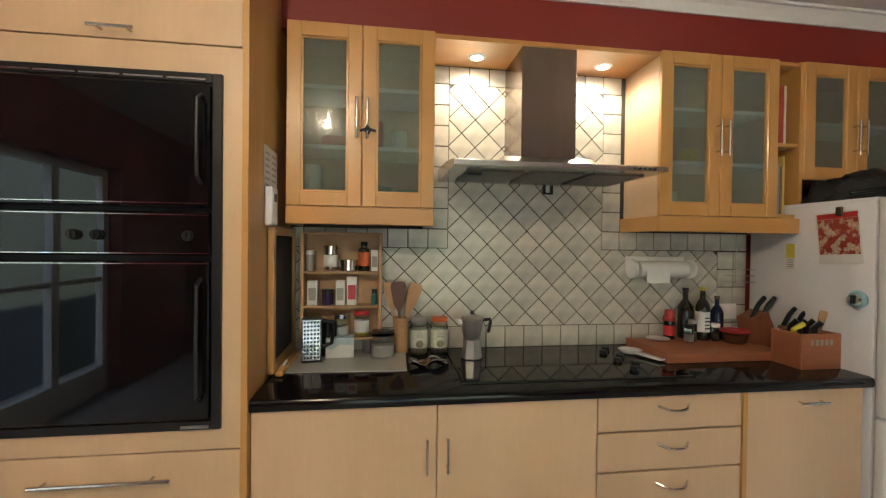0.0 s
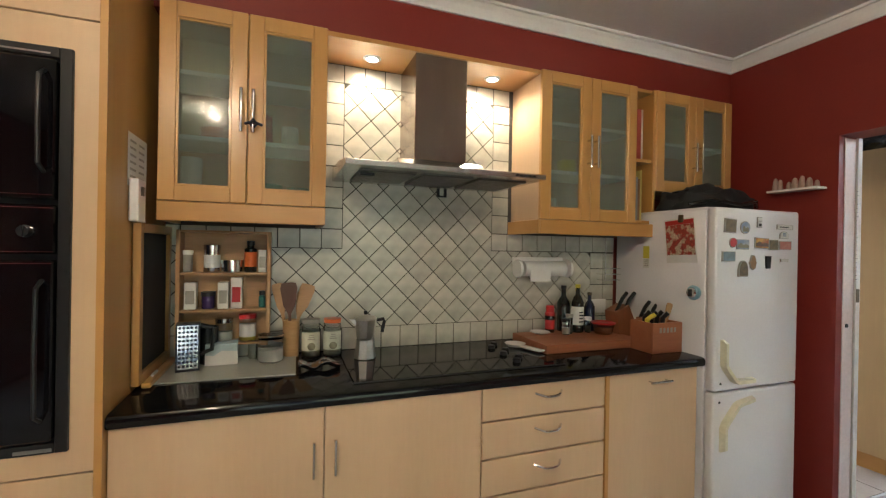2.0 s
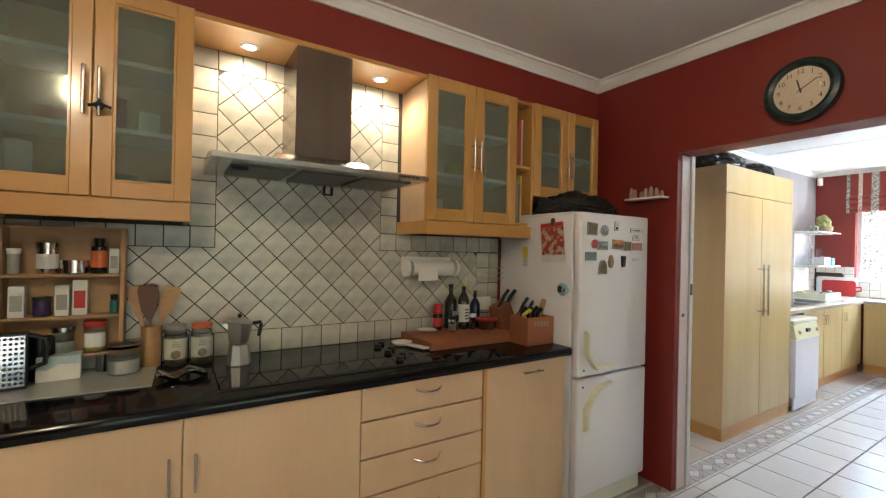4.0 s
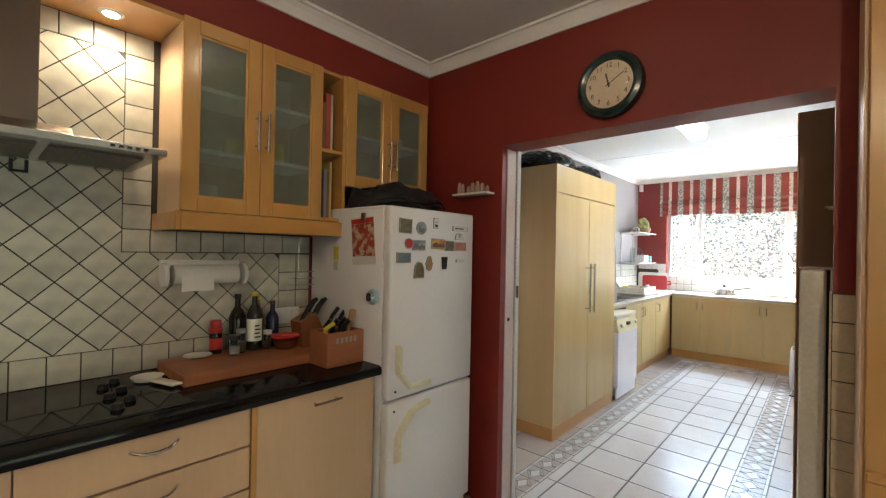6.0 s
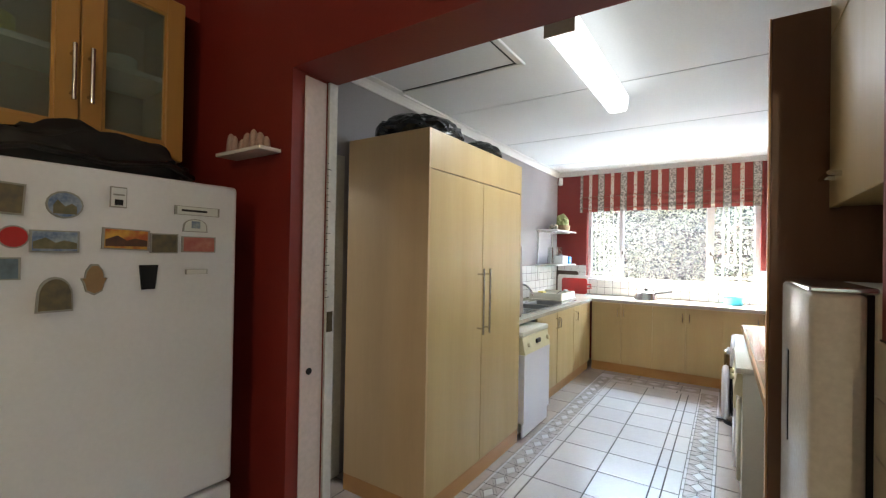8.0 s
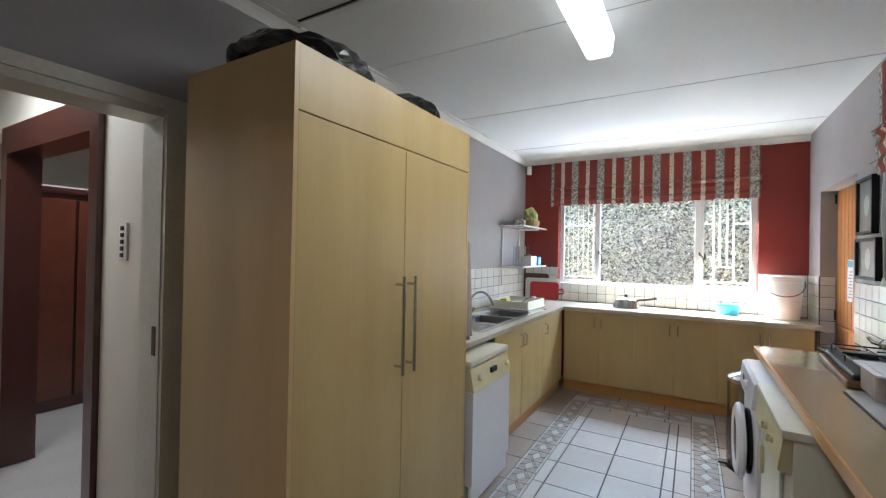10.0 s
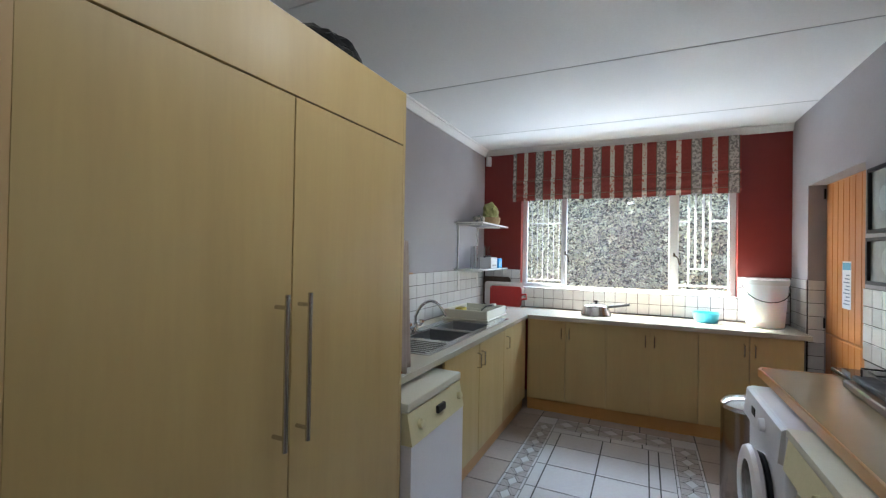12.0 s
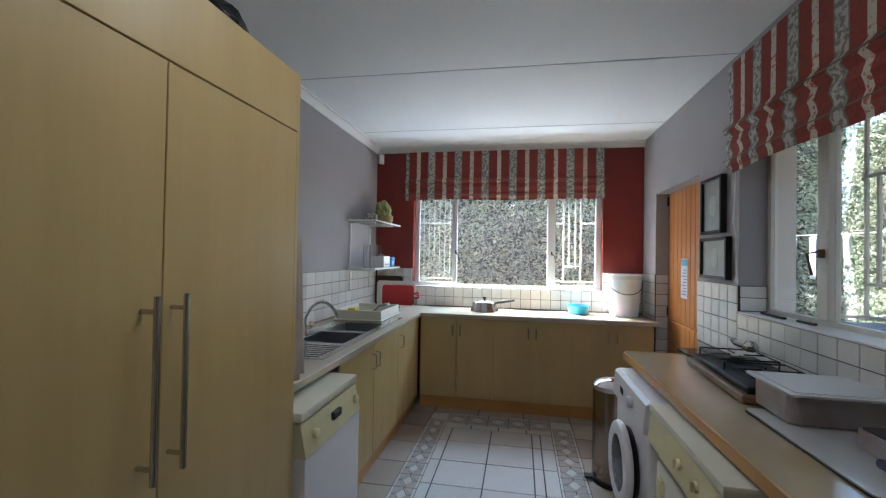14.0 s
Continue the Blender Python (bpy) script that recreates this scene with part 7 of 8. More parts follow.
for i in range(24):
    for j in range(13):
        bm.faces.new((g[i][j], g[i + 1][j], g[i + 1][j + 1], g[i][j + 1]))
tcl = part("cloth", bm, TOWEL, tw_, "", True)
tcl.data.materials.append(surface("red_towel_stripe", (0.36, 0.05, 0.04), 0.9, scale=40, grain=200, bump=0.4))
for k, pf in enumerate(tcl.data.polygons):
    pf.material_index = 1 if (k // 13) % 8 in (2, 3) else 0
tcl.modifiers.new("thick", "SOLIDIFY").thickness = 0.004
part("hook", join(tube([(0, 0, -0.02), (0, 0.008, 0.02), (-0.056, 0.03, 0.02)], 0.003, 6)), CHROME, tw_, "", True)

# wall shelves
for z, lab in ((1.315, "white wall shelf holding a box and glasses"), (1.768, "white wall shelf holding a basket and bowl")):
    s_ = thing("wall_shelf", (7.5, 2.15, z), lab, "shelf", "white wall shelves")
    part("board", box(-0.36, 0.46, -0.17, 0.128, 0, 0.016, 0.002), CHINA, s_)
    for x in (-0.27, 0.27):
        part("bracket", join(box(x - 0.008, x + 0.008, -0.13, 0.125, -0.014, 0.0), box(x - 0.008, x + 0.008, 0.113, 0.127, -0.20, -0.014)), CHINA, s_)
for x in (7.23, 7.77):
    solid("shelf_upright", box(-0.010, 0.010, -0.012, 0.0, 0, 0.53), CHINA, "white slotted shelf upright on the wall", "rail", "shelf uprights", at=(x, 2.279, 1.27))
cbx = thing("carton", (7.60, 2.08, 1.332), "white box with a black-handled tool on top", "box")
part("body", box(-0.10, 0.10, -0.06, 0.06, 0, 0.11, 0.002), PAPER, cbx)
part("print", box(-0.06, 0.08, -0.0612, -0.0602, 0.02, 0.035), TAG, cbx, "line of small print")
tlx = thing("kitchen_tool", (7.55, 2.06, 1.443), "black tool lying on the white box", "kitchen tool")
part("handle", tube([(-0.14, 0, 0.004), (-0.05, 0, 0.010), (0.03, 0.01, 0.012), (0.12, 0.02, 0.008)], 0.008, 8), BLACKPL, tlx, "", True)
bpk = thing("carton", (7.79, 2.06, 1.332), "bright blue packet with pale lettering blocks", "box")
part("body", box(-0.055, 0.055, -0.05, 0.05, 0, 0.10, 0.006, 2), BLUEP, bpk)
for k in range(4):
    part("print", box(-0.04 + 0.02 * k, -0.028 + 0.02 * k, -0.0512, -0.0502, 0.02 + 0.02 * (k % 2), 0.05 + 0.02 * (k % 2)), PAPER, bpk, "pale printed block")
for x, y, h in ((7.28, 2.12, 0.22), (7.74, 2.15, 0.23)):
    v_ = thing("glass_vase", (x, y, 1.332), "tall clear glass on the lower shelf", "glass", "tall glasses")
    part("glass", lathe([(0.035, 0), (0.038, 0.006), (0.034, h), (0.031, h), (0.033, 0.012)], 20), JARG, v_, "", True)
bw = thing("bowl", (7.42, 2.13, 1.785), "patterned cream bowl with lid on the upper shelf", "bowl")
part("body", lathe([(0.045, 0), (0.062, 0.02), (0.06, 0.06), (0.063, 0.064), (0.03, 0.08), (0.008, 0.085)], 22), surface("patterned_cream_china", (0.50, 0.46, 0.36), 0.3, second=(0.12, 0.14, 0.13), scale=40, spread=(0.5, 0.56)), bw, "", True)
bk_ = thing("basket", (7.70, 2.10, 1.785), "small wicker basket with a yellow-green bag in it", "basket")
part("basket", lathe([(0.085, 0), (0.10, 0.03), (0.105, 0.08), (0.098, 0.08), (0.08, 0.01)], 24), surface("wicker", (0.40, 0.27, 0.13), 0.7, second=(0.26, 0.16, 0.07), scale=50, grain=150, bump=1.0), bk_, "", True)
bm = bmesh.new()
bmesh.ops.create_icosphere(bm, subdivisions=3, radius=1)
for v in bm.verts:
    n3 = noise.noise(v.co * 2.5) * 0.35
    v.co = Vector((v.co.x * 0.09 * (1 + n3), v.co.y * 0.08 * (1 + n3), v.co.z * 0.115 * (1 + n3) + 0.12))
part("bag", bm, surface("olive_bag", (0.34, 0.36, 0.13), 0.6, second=(0.22, 0.24, 0.08), scale=12, bump=0.6), bk_, "crumpled yellow-green bag")
sen = thing("alarm_sensor", (7.97, 2.235, 2.53), "small white alarm sensor in the corner", "sensor", "", -40)
part("case", box(-0.03, 0.03, -0.035, 0.0, -0.055, 0.055, 0.008, 2), CHINA, sen, "", True)
# chopping boards leaning in the corner
for k, (y0, y1, z1, mt, lab, x) in enumerate(((1.80, 2.24, 1.17, CHINA, "white plastic board leaning on the tiles", 7.955), (1.81, 2.17, 1.125, REDP, "red plastic chopping board leaning on the tiles", 7.93), (1.95, 2.27, 1.225, surface("dark_board", (0.07, 0.04, 0.025), 0.5), "dark wooden board leaning in the corner", 7.978))):
    cbd = thing("chopping_board", (x, (y0 + y1) / 2, 0.906), lab, "chopping board", "boards in the corner")
    part("board", prism([(y0 - (y0 + y1) / 2 + 0.02, 0), (y1 - (y0 + y1) / 2 - 0.02, 0), (y1 - (y0 + y1) / 2, 0.02), (y1 - (y0 + y1) / 2, z1 - 0.93), (y1 - (y0 + y1) / 2 - 0.02, z1 - 0.906), (y0 - (y0 + y1) / 2 + 0.02, z1 - 0.906), (y0 - (y0 + y1) / 2, z1 - 0.93), (y0 - (y0 + y1) / 2, 0.02)], -0.006, 0.006, "x"), mt, cbd)
    if k == 1:
        part("grip", tube([(0, -0.17, 0.13), (0, -0.23, 0.14), (0, -0.235, 0.09), (0, -0.17, 0.08)], 0.012, 8), mt, cbd, "", True)
pan = thing("saucepan", (7.72, 1.02, 0.906), "shallow steel pan with a lid and black handle", "pan")
part("body", lathe([(0.13, 0), (0.145, 0.006), (0.115, 0.085), (0.12, 0.088)], 28), STEEL_H, pan, "", True)
part("lid", lathe([(0.118, 0.089), (0.11, 0.098), (0.05, 0.112), (0.008, 0.115)], 28), CHROME, pan, "", True)
part("knob", lathe([(0.006, 0.114), (0.02, 0.128), (0.018, 0.14), (0.004, 0.143)], 16), BLACKPL, pan, "", True)
part("handle", tube([(0, -0.11, 0.085), (-0.01, -0.18, 0.095), (-0.02, -0.30, 0.12)], 0.012, 8), BLACKPL, pan, "", True)
bt2 = thing("washing_up_bowl", (7.78, 0.10, 0.906), "bright blue plastic tub by the window", "tub")
part("tub", lathe([(0.085, 0), (0.09, 0.005), (0.105, 0.085), (0.108, 0.088), (0.100, 0.085), (0.082, 0.01)], 28), surface("sky_blue_plastic", (0.05, 0.42, 0.62), 0.35), bt2, "", True)
PLASTW = surface("white_bucket_plastic", (0.80, 0.81, 0.82), 0.35, scale=5, bump=0.02, wear=0.04)
PLASTW.node_tree.nodes["Principled BSDF"].inputs["Subsurface Weight"].default_value = 0.4
PLASTW.node_tree.nodes["Principled BSDF"].inputs["Subsurface Scale"].default_value = 0.04
bkt = thing("lidded_bucket", (7.78, -0.33, 0.906), "large white bucket with lid and black wire handle", "bucket")
part("bucket", lathe([(0.125, 0), (0.13, 0.005), (0.155, 0.36), (0.16, 0.365)], 36), PLASTW, bkt, "", True)
part("lid", lathe([(0.164, 0.355), (0.166, 0.395), (0.158, 0.40), (0.15, 0.392), (0.01, 0.392)], 36), CHINA, bkt, "", True)
part("wire_handle", tube([(0.0, 0.165, 0.345)] + [(-0.165 * math.sin(a * math.pi / 10), 0.165 * math.cos(a * math.pi / 10), 0.345 - 0.13 * math.sin(a * math.pi / 10)) for a in range(1, 10)] + [(0.0, -0.165, 0.345)], 0.004, 6), BLACKPL, bkt, "black wire handle", True)
rg = thing("remote_box", (7.96, 0.0, 1.121), "small white square box on the window sill", "box")
part("case", box(-0.02, 0.02, -0.03, 0.03, 0, 0.05, 0.003), CHINA, rg)

# pictures on the south wall
GLZ = surface("picture_print", (0.50, 0.52, 0.50), 0.15, second=(0.36, 0.38, 0.36), scale=8, grain=30, bump=0.0)
for x0, x1, z0, z1, lab in ((6.22, 6.52, 1.63, 1.99, "pale print in a black frame, hung above another"), (6.15, 6.53, 1.345, 1.605, "pale print in a black frame, hung below another")):
    pc = thing("picture", ((x0 + x1) / 2, SY0 + 0.001, (z0 + z1) / 2), lab, "picture", "framed pictures")
    w, h = (x1 - x0) / 2, (z1 - z0) / 2
    for a, b, c, d in ((-w, w, h - 0.02, h), (-w, w, -h, -h + 0.02), (-w, -w + 0.02, -h + 0.02, h - 0.02), (w - 0.02, w, -h + 0.02, h - 0.02)):
        part("frame", box(a, b, 0, 0.035, c, d, 0.001), BLACKPL, pc, "glossy black frame rail")
    part("print", box(-w + 0.02, w - 0.02, 0.004, 0.018, -h + 0.02, h - 0.02), GLZ, pc, "faint pale print behind glass")
    part("motif", prism([(0.05 * math.cos(a * 0.7), 0.07 * math.sin(a * 0.7)) for a in range(9)], 0.0182, 0.019, "y"), surface("faint_motif", (0.36, 0.40, 0.40), 0.3) if "faint_motif" not in bpy.data.materials else bpy.data.materials["faint_motif"], pc, "faint grey motif")

# gas cooker, black pad, tray and containers on the south counter
pd = thing("black_pad", (6.02, -0.40, 0.906), "flat black glass plate on the worktop", "hot plate")
part("plate", box(-0.13, 0.16, -0.10, 0.13, 0.004, 0.024, 0.004), BLACKGLASS, pd)
ck = thing("gas_hob", (5.53, -0.37, 0.906), "portable two-burner gas hob with black pan supports", "hob", "", -3)
part("tray", box(-0.33, 0.33, -0.155, 0.17, 0.0, 0.035, 0.006), surface("brown_enamel", (0.20, 0.115, 0.06), 0.4), ck, "brown enamelled body")
part("top_plate", box(-0.31, 0.31, -0.14, 0.145, 0.036, 0.062, 0.006), HOBBLACK, ck, "black top plate")
for cx in (-0.155, 0.155):
    part("burner", lathe([(0.045, 0.062), (0.045, 0.075), (0.03, 0.08), (0.028, 0.086), (0.003, 0.088)], 20, (cx, 0, 0)), BLACKPL, ck, "", True)
    part("pan_support", join(tube([(cx - 0.13, -0.12, 0.098), (cx + 0.13, -0.12, 0.098), (cx + 0.13, 0.12, 0.098), (cx - 0.13, 0.12, 0.098)], 0.004, 6, True), tube([(cx - 0.13, 0, 0.098), (cx - 0.03, 0, 0.098)], 0.004, 6), tube([(cx + 0.03, 0, 0.098), (cx + 0.13, 0, 0.098)], 0.004, 6), tube([(cx, -0.12, 0.098), (cx, -0.03, 0.098)], 0.004, 6), tube([(cx, 0.03, 0.098), (cx, 0.12, 0.098)], 0.004, 6), tube([(cx - 0.13, -0.12, 0.062), (cx - 0.13, -0.12, 0.098)], 0.004, 6), tube([(cx + 0.13, 0.12, 0.062), (cx + 0.13, 0.12, 0.098)], 0.004, 6)), BLACKPL, ck, "black wire pan support", True)
rgl = thing("gas_regulator", (5.75, -0.47, 1.008), "steel gas igniter resting on the hob", "regulator")
part("body", lathe([(0.02, 0), (0.035, 0.01), (0.036, 0.03), (0.02, 0.05), (0.004, 0.055)], 18), CHROME, rgl, "", True)
part("stem", tube([(0.02, 0.02, 0.02), (0.05, 0.05, 0.03), (0.06, 0.06, 0.05)], 0.010, 8), CHROME, rgl, "", True)
ty = thing("tray", (4.86, -0.345, 0.906), "large pale grey tray with rounded corners and dark edge", "tray")
def rr(x0, x1, y0, y1, r):
    pts = []
    for cx, cy, a0 in ((x1 - r, y1 - r, 0), (x0 + r, y1 - r, 90), (x0 + r, y0 + r, 180), (x1 - r, y0 + r, 270)):
        for k in range(6):
            a = radians(a0 + 18 * k)
            pts.append((cx + r * math.cos(a), cy + r * math.sin(a)))
    return pts
part("rim", prism(rr(-0.33, 0.29, -0.19, 0.19, 0.03), 0.0, 0.005), BLACKPL, ty, "dark edge")
part("surface", prism(rr(-0.326, 0.286, -0.186, 0.186, 0.028), 0.0052, 0.009), surface("pale_tray", (0.46, 0.46, 0.44), 0.12, scale=5, bump=0.0, wear=0.03), ty)
CLOUD = surface("cloudy_tub", (0.52, 0.47, 0.46), 0.3, second=(0.40, 0.32, 0.30), scale=7, bump=0.0, spread=(0.4, 0.6))
CLOUD.node_tree.nodes["Principled BSDF"].inputs["Transmission Weight"].default_value = 0.3
ct = thing("storage_container", (5.10, -0.385, 0.9185), "translucent plastic storage box with a white lid", "container", "", -2)
part("tub", join(prism(rr(-0.12, 0.12, -0.155, 0.155, 0.03), 0.0, 0.003), prism(rr(-0.125, 0.125, -0.16, 0.16, 0.03), 0.003, 0.10)), CLOUD, ct, "cloudy tub")
part("contents", prism(rr(-0.08, 0.09, -0.12, 0.06, 0.03), 0.004, 0.06), surface("brown_rice_cakes", (0.28, 0.15, 0.10), 0.8, scale=20, bump=0.3), ct, "brown contents")
part("lid", join(prism(rr(-0.155, 0.155, -0.175, 0.175, 0.014), 0.101, 0.109), prism(rr(-0.13, 0.13, -0.15, 0.15, 0.012), 0.109, 0.112)), surface("white_lid", (0.62, 0.63, 0.64), 0.25, scale=5, wear=0.03), ct)
sb = thing("glass_box", (4.79, -0.40, 0.9185), "small clear box with dark contents on the tray", "container")
part("tub", prism(rr(-0.055, 0.055, -0.08, 0.08, 0.012), 0.0, 0.055), CLOUD, sb)
part("contents", prism(rr(-0.048, 0.048, -0.072, 0.072, 0.01), 0.0555, 0.060), surface("dark_contents", (0.05, 0.035, 0.03), 0.7), sb)
ap = thing("small_appliance", (4.60, -0.37, 0.9185), "white box-shaped appliance with a blue-black lever", "appliance")
part("body", box(-0.05, 0.06, -0.08, 0.08, 0, 0.12, 0.005), CHINA, ap)
part("panel", box(0.0605, 0.062, -0.05, 0.05, 0.06, 0.10), TAG, ap, "grey panel")
part("lever", box(-0.03, 0.08, 0.082, 0.12, 0.01, 0.035, 0.010, 2), BLUE, ap, "blue-black lever", True)
for x, y, w in ((5.85, -0.62, 0.10), (5.62, -0.64, 0.06)):
    solid("pen_case", box(-w, w, -0.012, 0.012, 0, 0.012, 0.004), BLACKPL, "dark slim case lying on the window sill", "case", "things on the sill", at=(x, y, QZ0 + 0.009))

# ---- wall and floor tiles ----


def clip(poly, x0, x1, z0, z1):
    """An outline cut down to a rectangle."""
    for axis, lim, keep in ((0, x0, 1), (0, x1, -1), (1, z0, 1), (1, z1, -1)):
        out = []
        for i, p in enumerate(poly):
            q = poly[(i + 1) % len(poly)]
            a, b = (p[axis] - lim) * keep, (q[axis] - lim) * keep
            if a >= 0:
                out.append(p)
            if (a > 0 > b) or (a < 0 < b):
                u = a / (a - b)
                out.append((p[0] + (q[0] - p[0]) * u, p[1] + (q[1] - p[1]) * u))
        poly = out
        if len(poly) < 3:
            return []
    return poly


def area(poly):
    return abs(sum(poly[i][0] * poly[(i + 1) % len(poly)][1] - poly[(i + 1) % len(poly)][0] * poly[i][1] for i in range(len(poly)))) / 2


MESHES = {}


def tile_box(sx, sy, sz, mat, key):
    k = (round(sx, 4), round(sy, 4), round(sz, 4), key)
    if k not in MESHES:
        bm = box(-sx / 2, sx / 2, -sy / 2, sy / 2, -sz / 2, sz / 2)
        bmesh.ops.bevel(bm, geom=list(bm.edges), offset=0.0012, segments=1, affect="EDGES")
        me = bpy.data.meshes.new("tile")
        bm.to_mesh(me)
        bm.free()
        me.materials.append(mat)
        MESHES[k] = me
    return MESHES[k]


def put_tile(parent, x, y, z, sx, sy, sz, mat, key, name="tile"):
    if min(sx, sy, sz) < 0.003:
        return
    ob = new(name, tile_box(sx, sy, sz, mat, key))
    ob.location = (x, y, z)
    ob.parent = parent


def wall_tiles(parent, axis, face, a0, a1, z0, z1, pitch_a, pitch_z, mat, key, inward, anchor=None, g=0.0045, t=0.006):
    """Square tiles on a wall: axis is the one along the wall, face the other coordinate, cut at a0..a1."""
    anchor = a0 if anchor is None else anchor
    k = math.floor((a0 - anchor) / pitch_a)
    while anchor + k * pitch_a < a1 - 1e-4:
        lo, hi = max(anchor + k * pitch_a, a0) + g / 2, min(anchor + (k + 1) * pitch_a, a1) - g / 2
        k += 1
        if hi - lo < 0.01:
            continue
        z = z0
        while z < z1 - 0.01:
            zh = min(z + pitch_z, z1)
            c, s = (lo + hi) / 2, hi - lo
            zc, sz = (z + zh) / 2, zh - z - g
            f = face + inward * t / 2
            if axis == "x":
                put_tile(parent, c, f, zc, s, t, sz, mat, key)
            else:
                put_tile(parent, f, c, zc, t, s, sz, mat, key)
            z = zh


# kitchen splashback
YB = 2.130
grout = structure("splashback", join(box(-0.545, 1.90, YB - 0.003, YB, 0.90, 1.60), box(0.105, 1.162, YB - 0.003, YB, 1.60, 2.33)), GROUT, "recessed grey-brown grout of the kitchen tiles")
P = 0.0985
YT = YB - 0.003
wall_tiles(grout, "x", YT, -0.545, 1.90, 0.912, 1.022, 0.1, 0.11, TILE_W, "w", -1, anchor=0.717)
wall_tiles(grout, "x", YT, -0.545, 0.213, 1.417, 1.513, 0.1, 0.096, TILE_W, "w", -1, anchor=0.213)
wall_tiles(grout, "x", YT, 1.037, 1.90, 1.417, 1.513, 0.1, 0.096, TILE_W, "w", -1)
wall_tiles(grout, "x", YT, 0.108, 0.213, 1.513, 2.238, 0.105, 0.1035, TILE_W, "w", -1)
wall_tiles(grout, "x", YT, 1.037, 1.14, 1.513, 2.238, 0.103, 0.1035, TILE_W, "w", -1)
wall_tiles(grout, "x", YT, 0.108, 1.14, 2.238, 2.328, 0.103, 0.09, TILE_W, "w", -1)
wall_tiles(grout, "x", YT, 1.72, 1.90, 1.022, 1.417, 0.098, 0.098, TILE_W, "w", -1)
half = P * math.sqrt(2) / 2
cx0, cz0 = 0.625, 1.022
for i in range(-20, 22):
    for j in range(-2, 20):
        if (i + j) % 2:
            continue
        cx, cz = cx0 + i * half, cz0 + j * half
        h = half - 0.0036
        dia = [(cx - h, cz), (cx, cz - h), (cx + h, cz), (cx, cz + h)]
        inside = 0.213 <= cx - h and cx + h <= 1.037
        rects = [(0.2145, 1.0355, 1.0235, 2.2365)] if inside else [(-0.545, 1.7185, 1.0235, 1.4155), (0.2145, 1.0355, 1.4155, 2.2365)]
        bms = []
        for r in rects:
            pl = clip(dia, *r)
            if pl and area(pl) > 0.0003:
                pl = [(a - cx, b - cz) for a, b in pl]
                bm = prism(pl, -0.006, 0.0, "y")
                bms.append(bm)
        if not bms:
            continue
        full = len(bms) == 1 and abs(area(dia) - sum(area(clip(dia, *r)) for r in rects if clip(dia, *r))) < 1e-7
        if full and "dia" in MESHES:
            me = MESHES["dia"]
            for b_ in bms:
                b_.free()
        else:
            bm = join(*bms)
            me = bpy.data.meshes.new("diamond_tile")
            bm.to_mesh(me)
            bm.free()
            me.materials.append(TILE_W)
            if full:
                MESHES["dia"] = me
        ob = new("tile", me)
        ob.location = (cx, YT, cz)
        ob.parent = grout

# scullery wall tiles
g2 = structure("splashback_scullery", join(box(4.87, 8.0, SY1 - 0.003, SY1, 0.90, 1.312), box(7.997, 8.0, WY0, WY1, 0.90, WZ0), box(7.997, 8.0, WY1, SY1, 0.90, 1.312), box(7.997, 8.0, SY0, WY0, 0.90, 1.312)), GROUT, "grey grout of the scullery tiles")
wall_tiles(g2, "x", SY1 - 0.003, 4.87, 7.99, 0.908, 1.312, 0.152, 0.101, TILE_G, "g", -1)
wall_tiles(g2, "y", 7.997, WY0, WY1, 0.908, WZ0 - 0.002, 0.103, 0.1025, TILE_G, "g", -1)
wall_tiles(g2, "y", 7.997, WY1, SY1 - 0.01, 0.908, 1.312, 0.103, 0.101, TILE_G, "g", -1)
wall_tiles(g2, "y", 7.997, SY0 + 0.01, WY0, 0.908, 1.312, 0.103, 0.101, TILE_G, "g", -1)
g3 = structure("splashback_south", join(box(3.36, QX1, SY0, SY0 + 0.003, 0.90, QZ0), box(QX1, RX0, SY0, SY0 + 0.003, 0.90, 1.318), box(RX1, 7.99, SY0, SY0 + 0.003, 0.0, 1.318), box(RX1 - 0.003, RX1, -0.665, SY0, 0, 1.318), box(QX1 - 0.003, QX1, -0.70, SY0, QZ0, 1.318)), GROUT, "grey grout of the tiles round the side window")
wall_tiles(g3, "x", SY0 + 0.003, QX1, RX0, 0.908, 1.318, 0.112, 0.1025, TILE_G, "g", 1)
wall_tiles(g3, "x", SY0 + 0.003, 3.36, QX1, 0.908, QZ0, 0.112, 0.0857, TILE_G, "g", 1, anchor=QX1 - 0.112 * 30)
wall_tiles(g3, "x", SY0 + 0.003, RX1 + 0.002, 7.985, 0.01, 1.318, 0.13, 0.1025, TILE_G, "g", 1)
wall_tiles(g3, "y", RX1 - 0.003, -0.665, SY0 - 0.002, 0.01, 1.318, 0.11, 0.1025, TILE_G, "g", -1)
wall_tiles(g3, "y", QX1 - 0.003, -0.70, SY0 - 0.002, QZ0 + 0.01, 1.318, 0.14, 0.076, TILE_G, "g", -1)
g4 = structure("pier_tiles", join(box(KX1 - 0.003, KX1, -0.132, OP0, 0, 1.325), box(KX1, SX0, OP0, OP0 + 0.003, 0, 1.325)), GROUT, "grout of the tiled foot of the wall")
PIERT = surface("cream_wall_tile", (0.56, 0.47, 0.34), 0.3, second=(0.52, 0.43, 0.30), scale=5, grain=60, bump=0.05, vary=0.05)
wall_tiles(g4, "y", KX1 - 0.003, -0.132, OP0 + 0.003, 0.02, 1.325, 0.09, 0.1005, PIERT, "p", -1, g=0.004)
wall_tiles(g4, "x", OP0 + 0.003, KX1, SX0, 0.02, 1.325, 0.095, 0.1005, PIERT, "p", 1, g=0.004)

# floor: field tiles, line strips and border tiles
fl = bpy.data.objects["floor"]
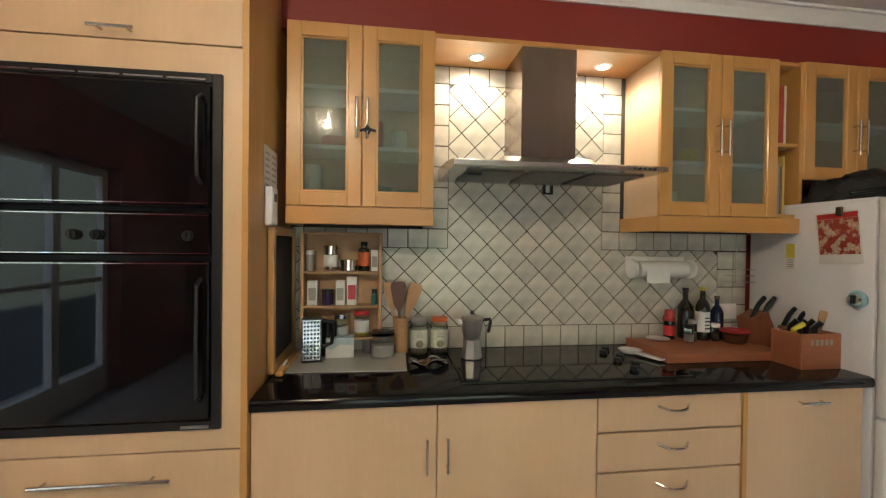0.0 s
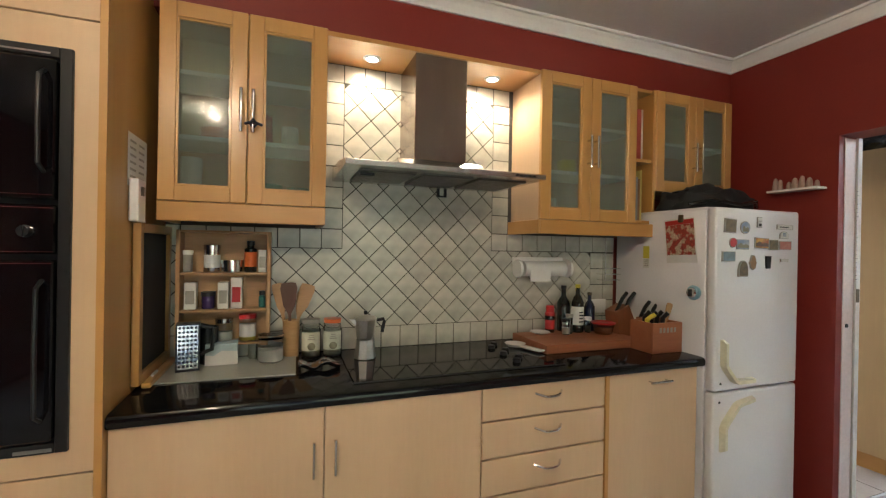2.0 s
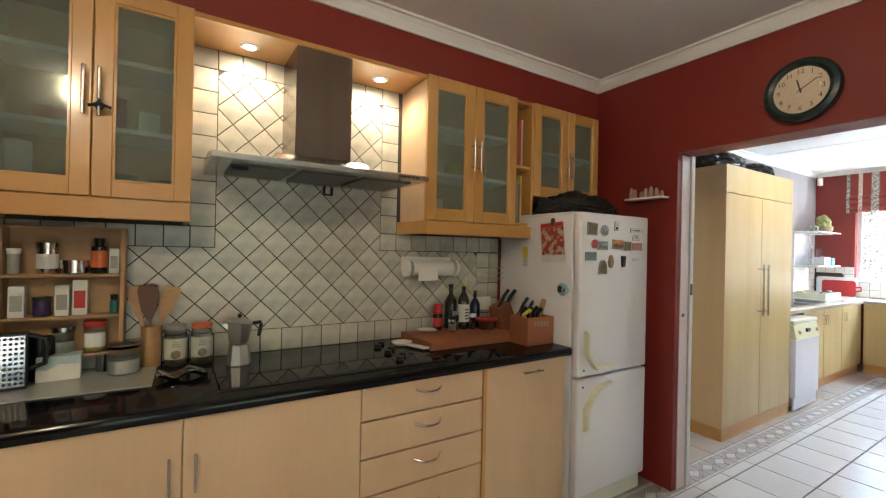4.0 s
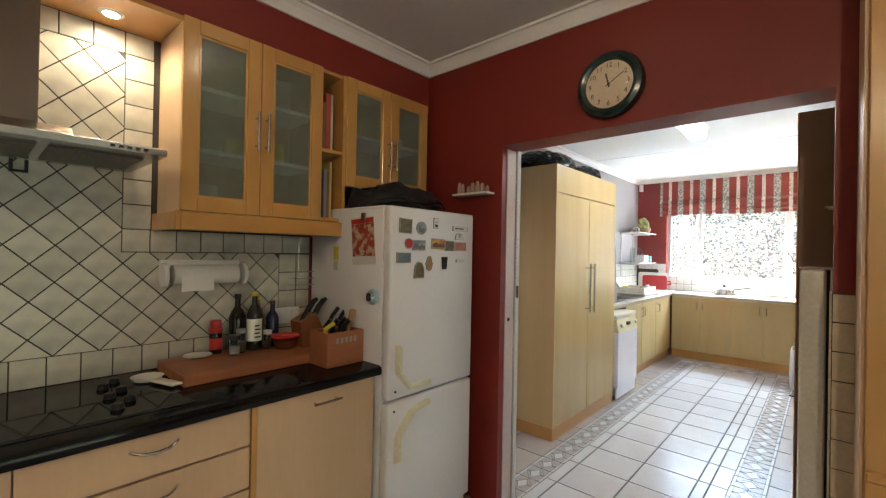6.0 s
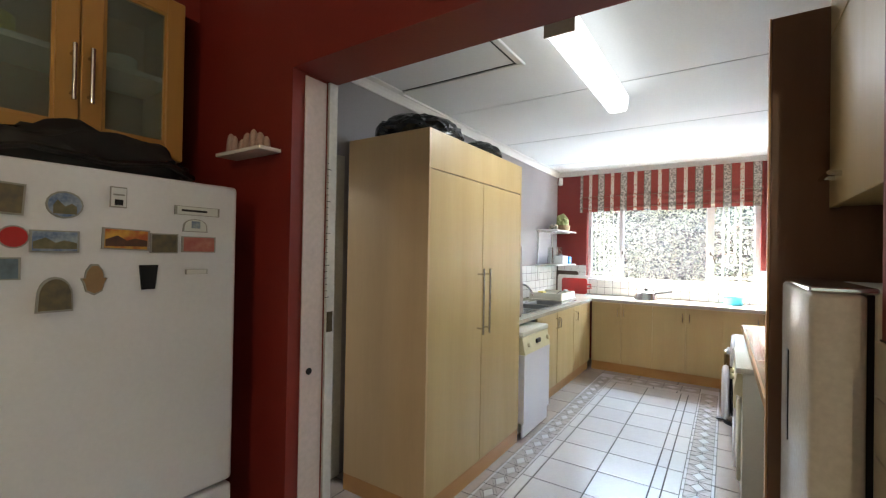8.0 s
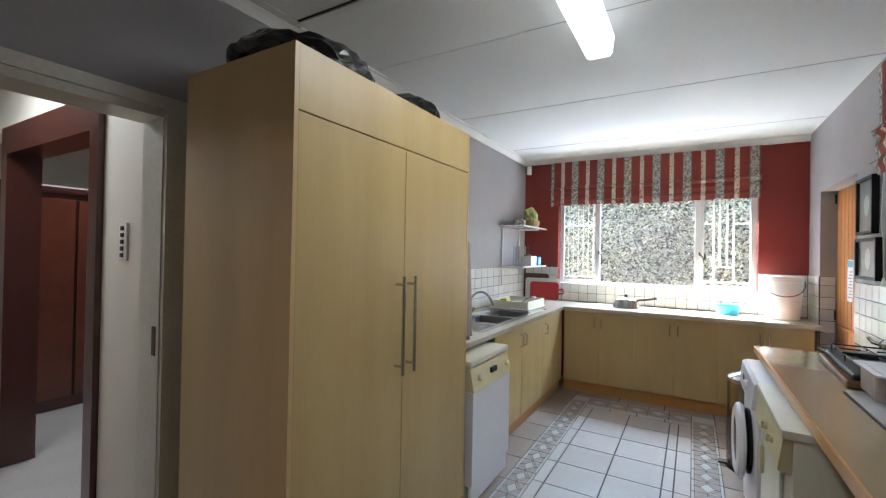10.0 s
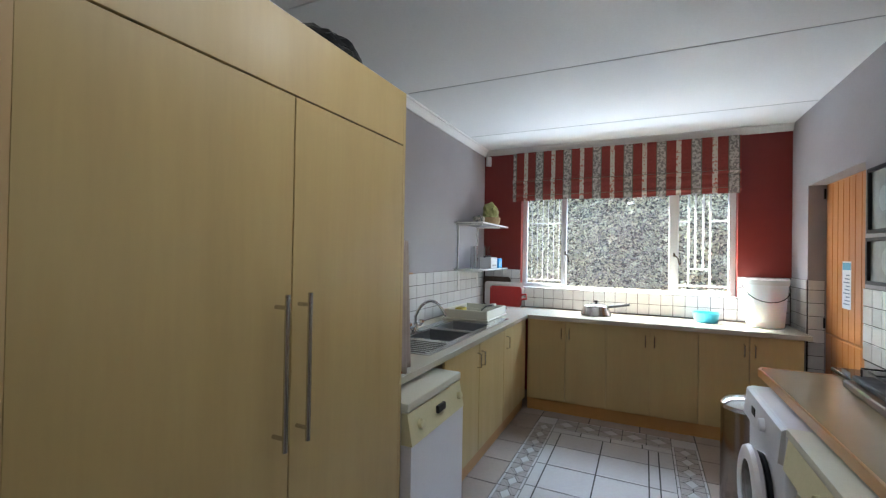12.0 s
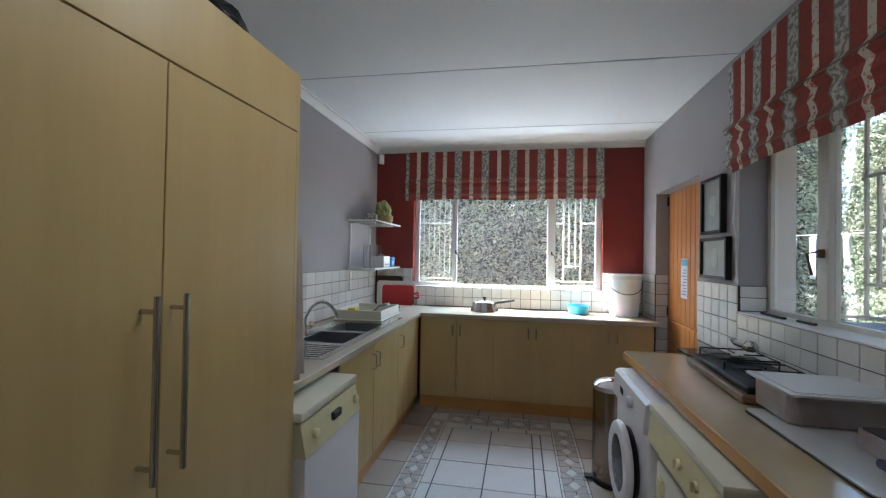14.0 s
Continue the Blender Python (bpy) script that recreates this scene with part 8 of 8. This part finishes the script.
BI0, BI1, BO0, BO1 = 0.393, 1.287, 0.215, 1.444        # border bands across y
FXE = 7.30                                                # far end of the border
FXI = 7.075


def floor_tile(x0, x1, y0, y1, mat, key, g=0.008):
    if x1 - x0 > 0.02 and y1 - y0 > 0.02:
        put_tile(fl, (x0 + x1) / 2, (y0 + y1) / 2, -0.003, x1 - x0 - g, y1 - y0 - g, 0.006, mat, key)


rows = [6.732 - 0.3275 * k for k in range(0, 22)]
rows = [FXI - 0.085] + rows
cols = [BI1, 1.212, 0.884, 0.557, 0.490, BI0]
for a, b in zip(rows[1:], rows):
    for c, d in zip(cols[1:], cols):
        floor_tile(a, b, c, d, TILE_F, "f")
for c, d in ((BI0, 0.60), (0.60, 0.83), (0.83, 1.06), (1.06, BI1)):
    floor_tile(FXI - 0.085, FXI, c, d, TILE_F, "f")
yo = [2.28, 2.10, 1.77, BO1]
xo = [8.0] + [7.63 - 0.3275 * k for k in range(0, 25)]
for a, b in zip(xo[1:], xo):
    for c, d in zip(yo[1:], yo):
        floor_tile(a, b, c, d, TILE_B if b > 2.9 else TILE_F, "b")
    for c, d in ((-0.11, BO0), (-0.44, -0.11), (-0.56, -0.44)):
        if b > 2.6:
            floor_tile(a, b, c, d, TILE_B, "b")
    if b > FXE + 0.01:
        floor_tile(max(a, FXE), b, BO0, 0.62, TILE_B, "b")
        floor_tile(max(a, FXE), b, 0.62, 1.03, TILE_B, "b")
        floor_tile(max(a, FXE), b, 1.03, BO1, TILE_B, "b")
for k in range(9):
    for j in range(8):
        floor_tile(-2.6 + 0.33 * k * 1.9, -2.6 + 0.33 * (k + 1) * 1.9, -3.0 + 0.35 * j, -3.0 + 0.35 * (j + 1), TILE_F, "f")

for k in range(8):
    for j in range(5):
        floor_tile(-2.6 + 0.305 * k, -2.6 + 0.305 * (k + 1), -0.2 + 0.33 * j, -0.2 + 0.33 * (j + 1), TILE_F, "f")
for k in range(8):
    floor_tile(-0.16 + 0.33 * k, -0.16 + 0.33 * (k + 1), -0.2, 0.2, TILE_F, "f")


def border_mesh(w, p):
    """A border tile: two edge strips and a row of interlocked rhombs with dark joints."""
    bm = bmesh.new()
    g = 0.0042
    e = 0.016

    def poly(pts, mi):
        cx = sum(q[0] for q in pts) / len(pts)
        cy = sum(q[1] for q in pts) / len(pts)
        sh = []
        for q in pts:
            d = math.hypot(q[0] - cx, q[1] - cy)
            u = max(0, 1 - g / d)
            sh.append((cx + (q[0] - cx) * u, cy + (q[1] - cy) * u))
        top = [bm.verts.new((a, b, 0.0)) for a, b in sh]
        bot = [bm.verts.new((a, b, -0.004)) for a, b in sh]
        bm.faces.new(top).material_index = mi
        n = len(top)
        for k in range(n):
            bm.faces.new((top[k], top[(k + 1) % n], bot[(k + 1) % n], bot[k])).material_index = mi

    h = w / 2
    s = h - e
    poly([(-p / 2, h), (p / 2, h), (p / 2, h - e), (-p / 2, h - e)], 0)
    poly([(-p / 2, -h), (p / 2, -h), (p / 2, -h + e), (-p / 2, -h + e)], 0)
    q, a, r = p / 2, p * 0.36, s * 0.60
    poly([(-a, 0), (0, r), (a, 0), (0, -r)], 0)
    for sy in (1, -1):
        for sx in (1, -1):
            poly([(0, sy * s), (0, sy * r), (sx * a, 0), (sx * q, 0)], 2)
            poly([(0, sy * s), (sx * q, 0), (sx * q, sy * s)], 2)
    bmesh.ops.recalc_face_normals(bm, faces=bm.faces)
    me = bpy.data.meshes.new("border_tile")
    bm.to_mesh(me)
    bm.free()
    for m_ in (TILE_F, TILE_B, surface("grey_inlay", (0.36, 0.33, 0.305), 0.24, scale=6, grain=50, bump=0.05) if "grey_inlay" not in bpy.data.materials else bpy.data.materials["grey_inlay"]):
        me.materials.append(m_)
    return me


pp_ = 0.3275 / 2
mL, mR = border_mesh(BO1 - BI1, pp_), border_mesh(BI0 - BO0, pp_)
pe_ = (BI1 - BI0) / 5
mE = border_mesh(FXE - FXI, pe_)
x = FXE - (BO1 - BI1)
k = 0
while x - pp_ > 0.9:
    for me, yc, on in ((mL, (BO1 + BI1) / 2, True), (mR, (BI0 + BO0) / 2, True)):
        ob = new("border_tile", me)
        ob.location = (x - pp_ / 2, yc, 0)
        ob.parent = fl
    x -= pp_
y = BI1
for _ in range(5):
    ob = new("border_tile", mE)
    ob.matrix_basis = pose((FXE + FXI) / 2, y - pe_ / 2, 0, 0, 0, 90)
    ob.parent = fl
    y -= pe_
for yc, w in (((BO1 + BI1) / 2, BO1 - BI1), ((BI0 + BO0) / 2, BI0 - BO0)):
    ob = new("border_tile", tile_box(0.15, w - 0.004, 0.006, TILE_F, "f"))
    ob.location = (FXE - 0.0785, yc, -0.003)
    ob.parent = fl
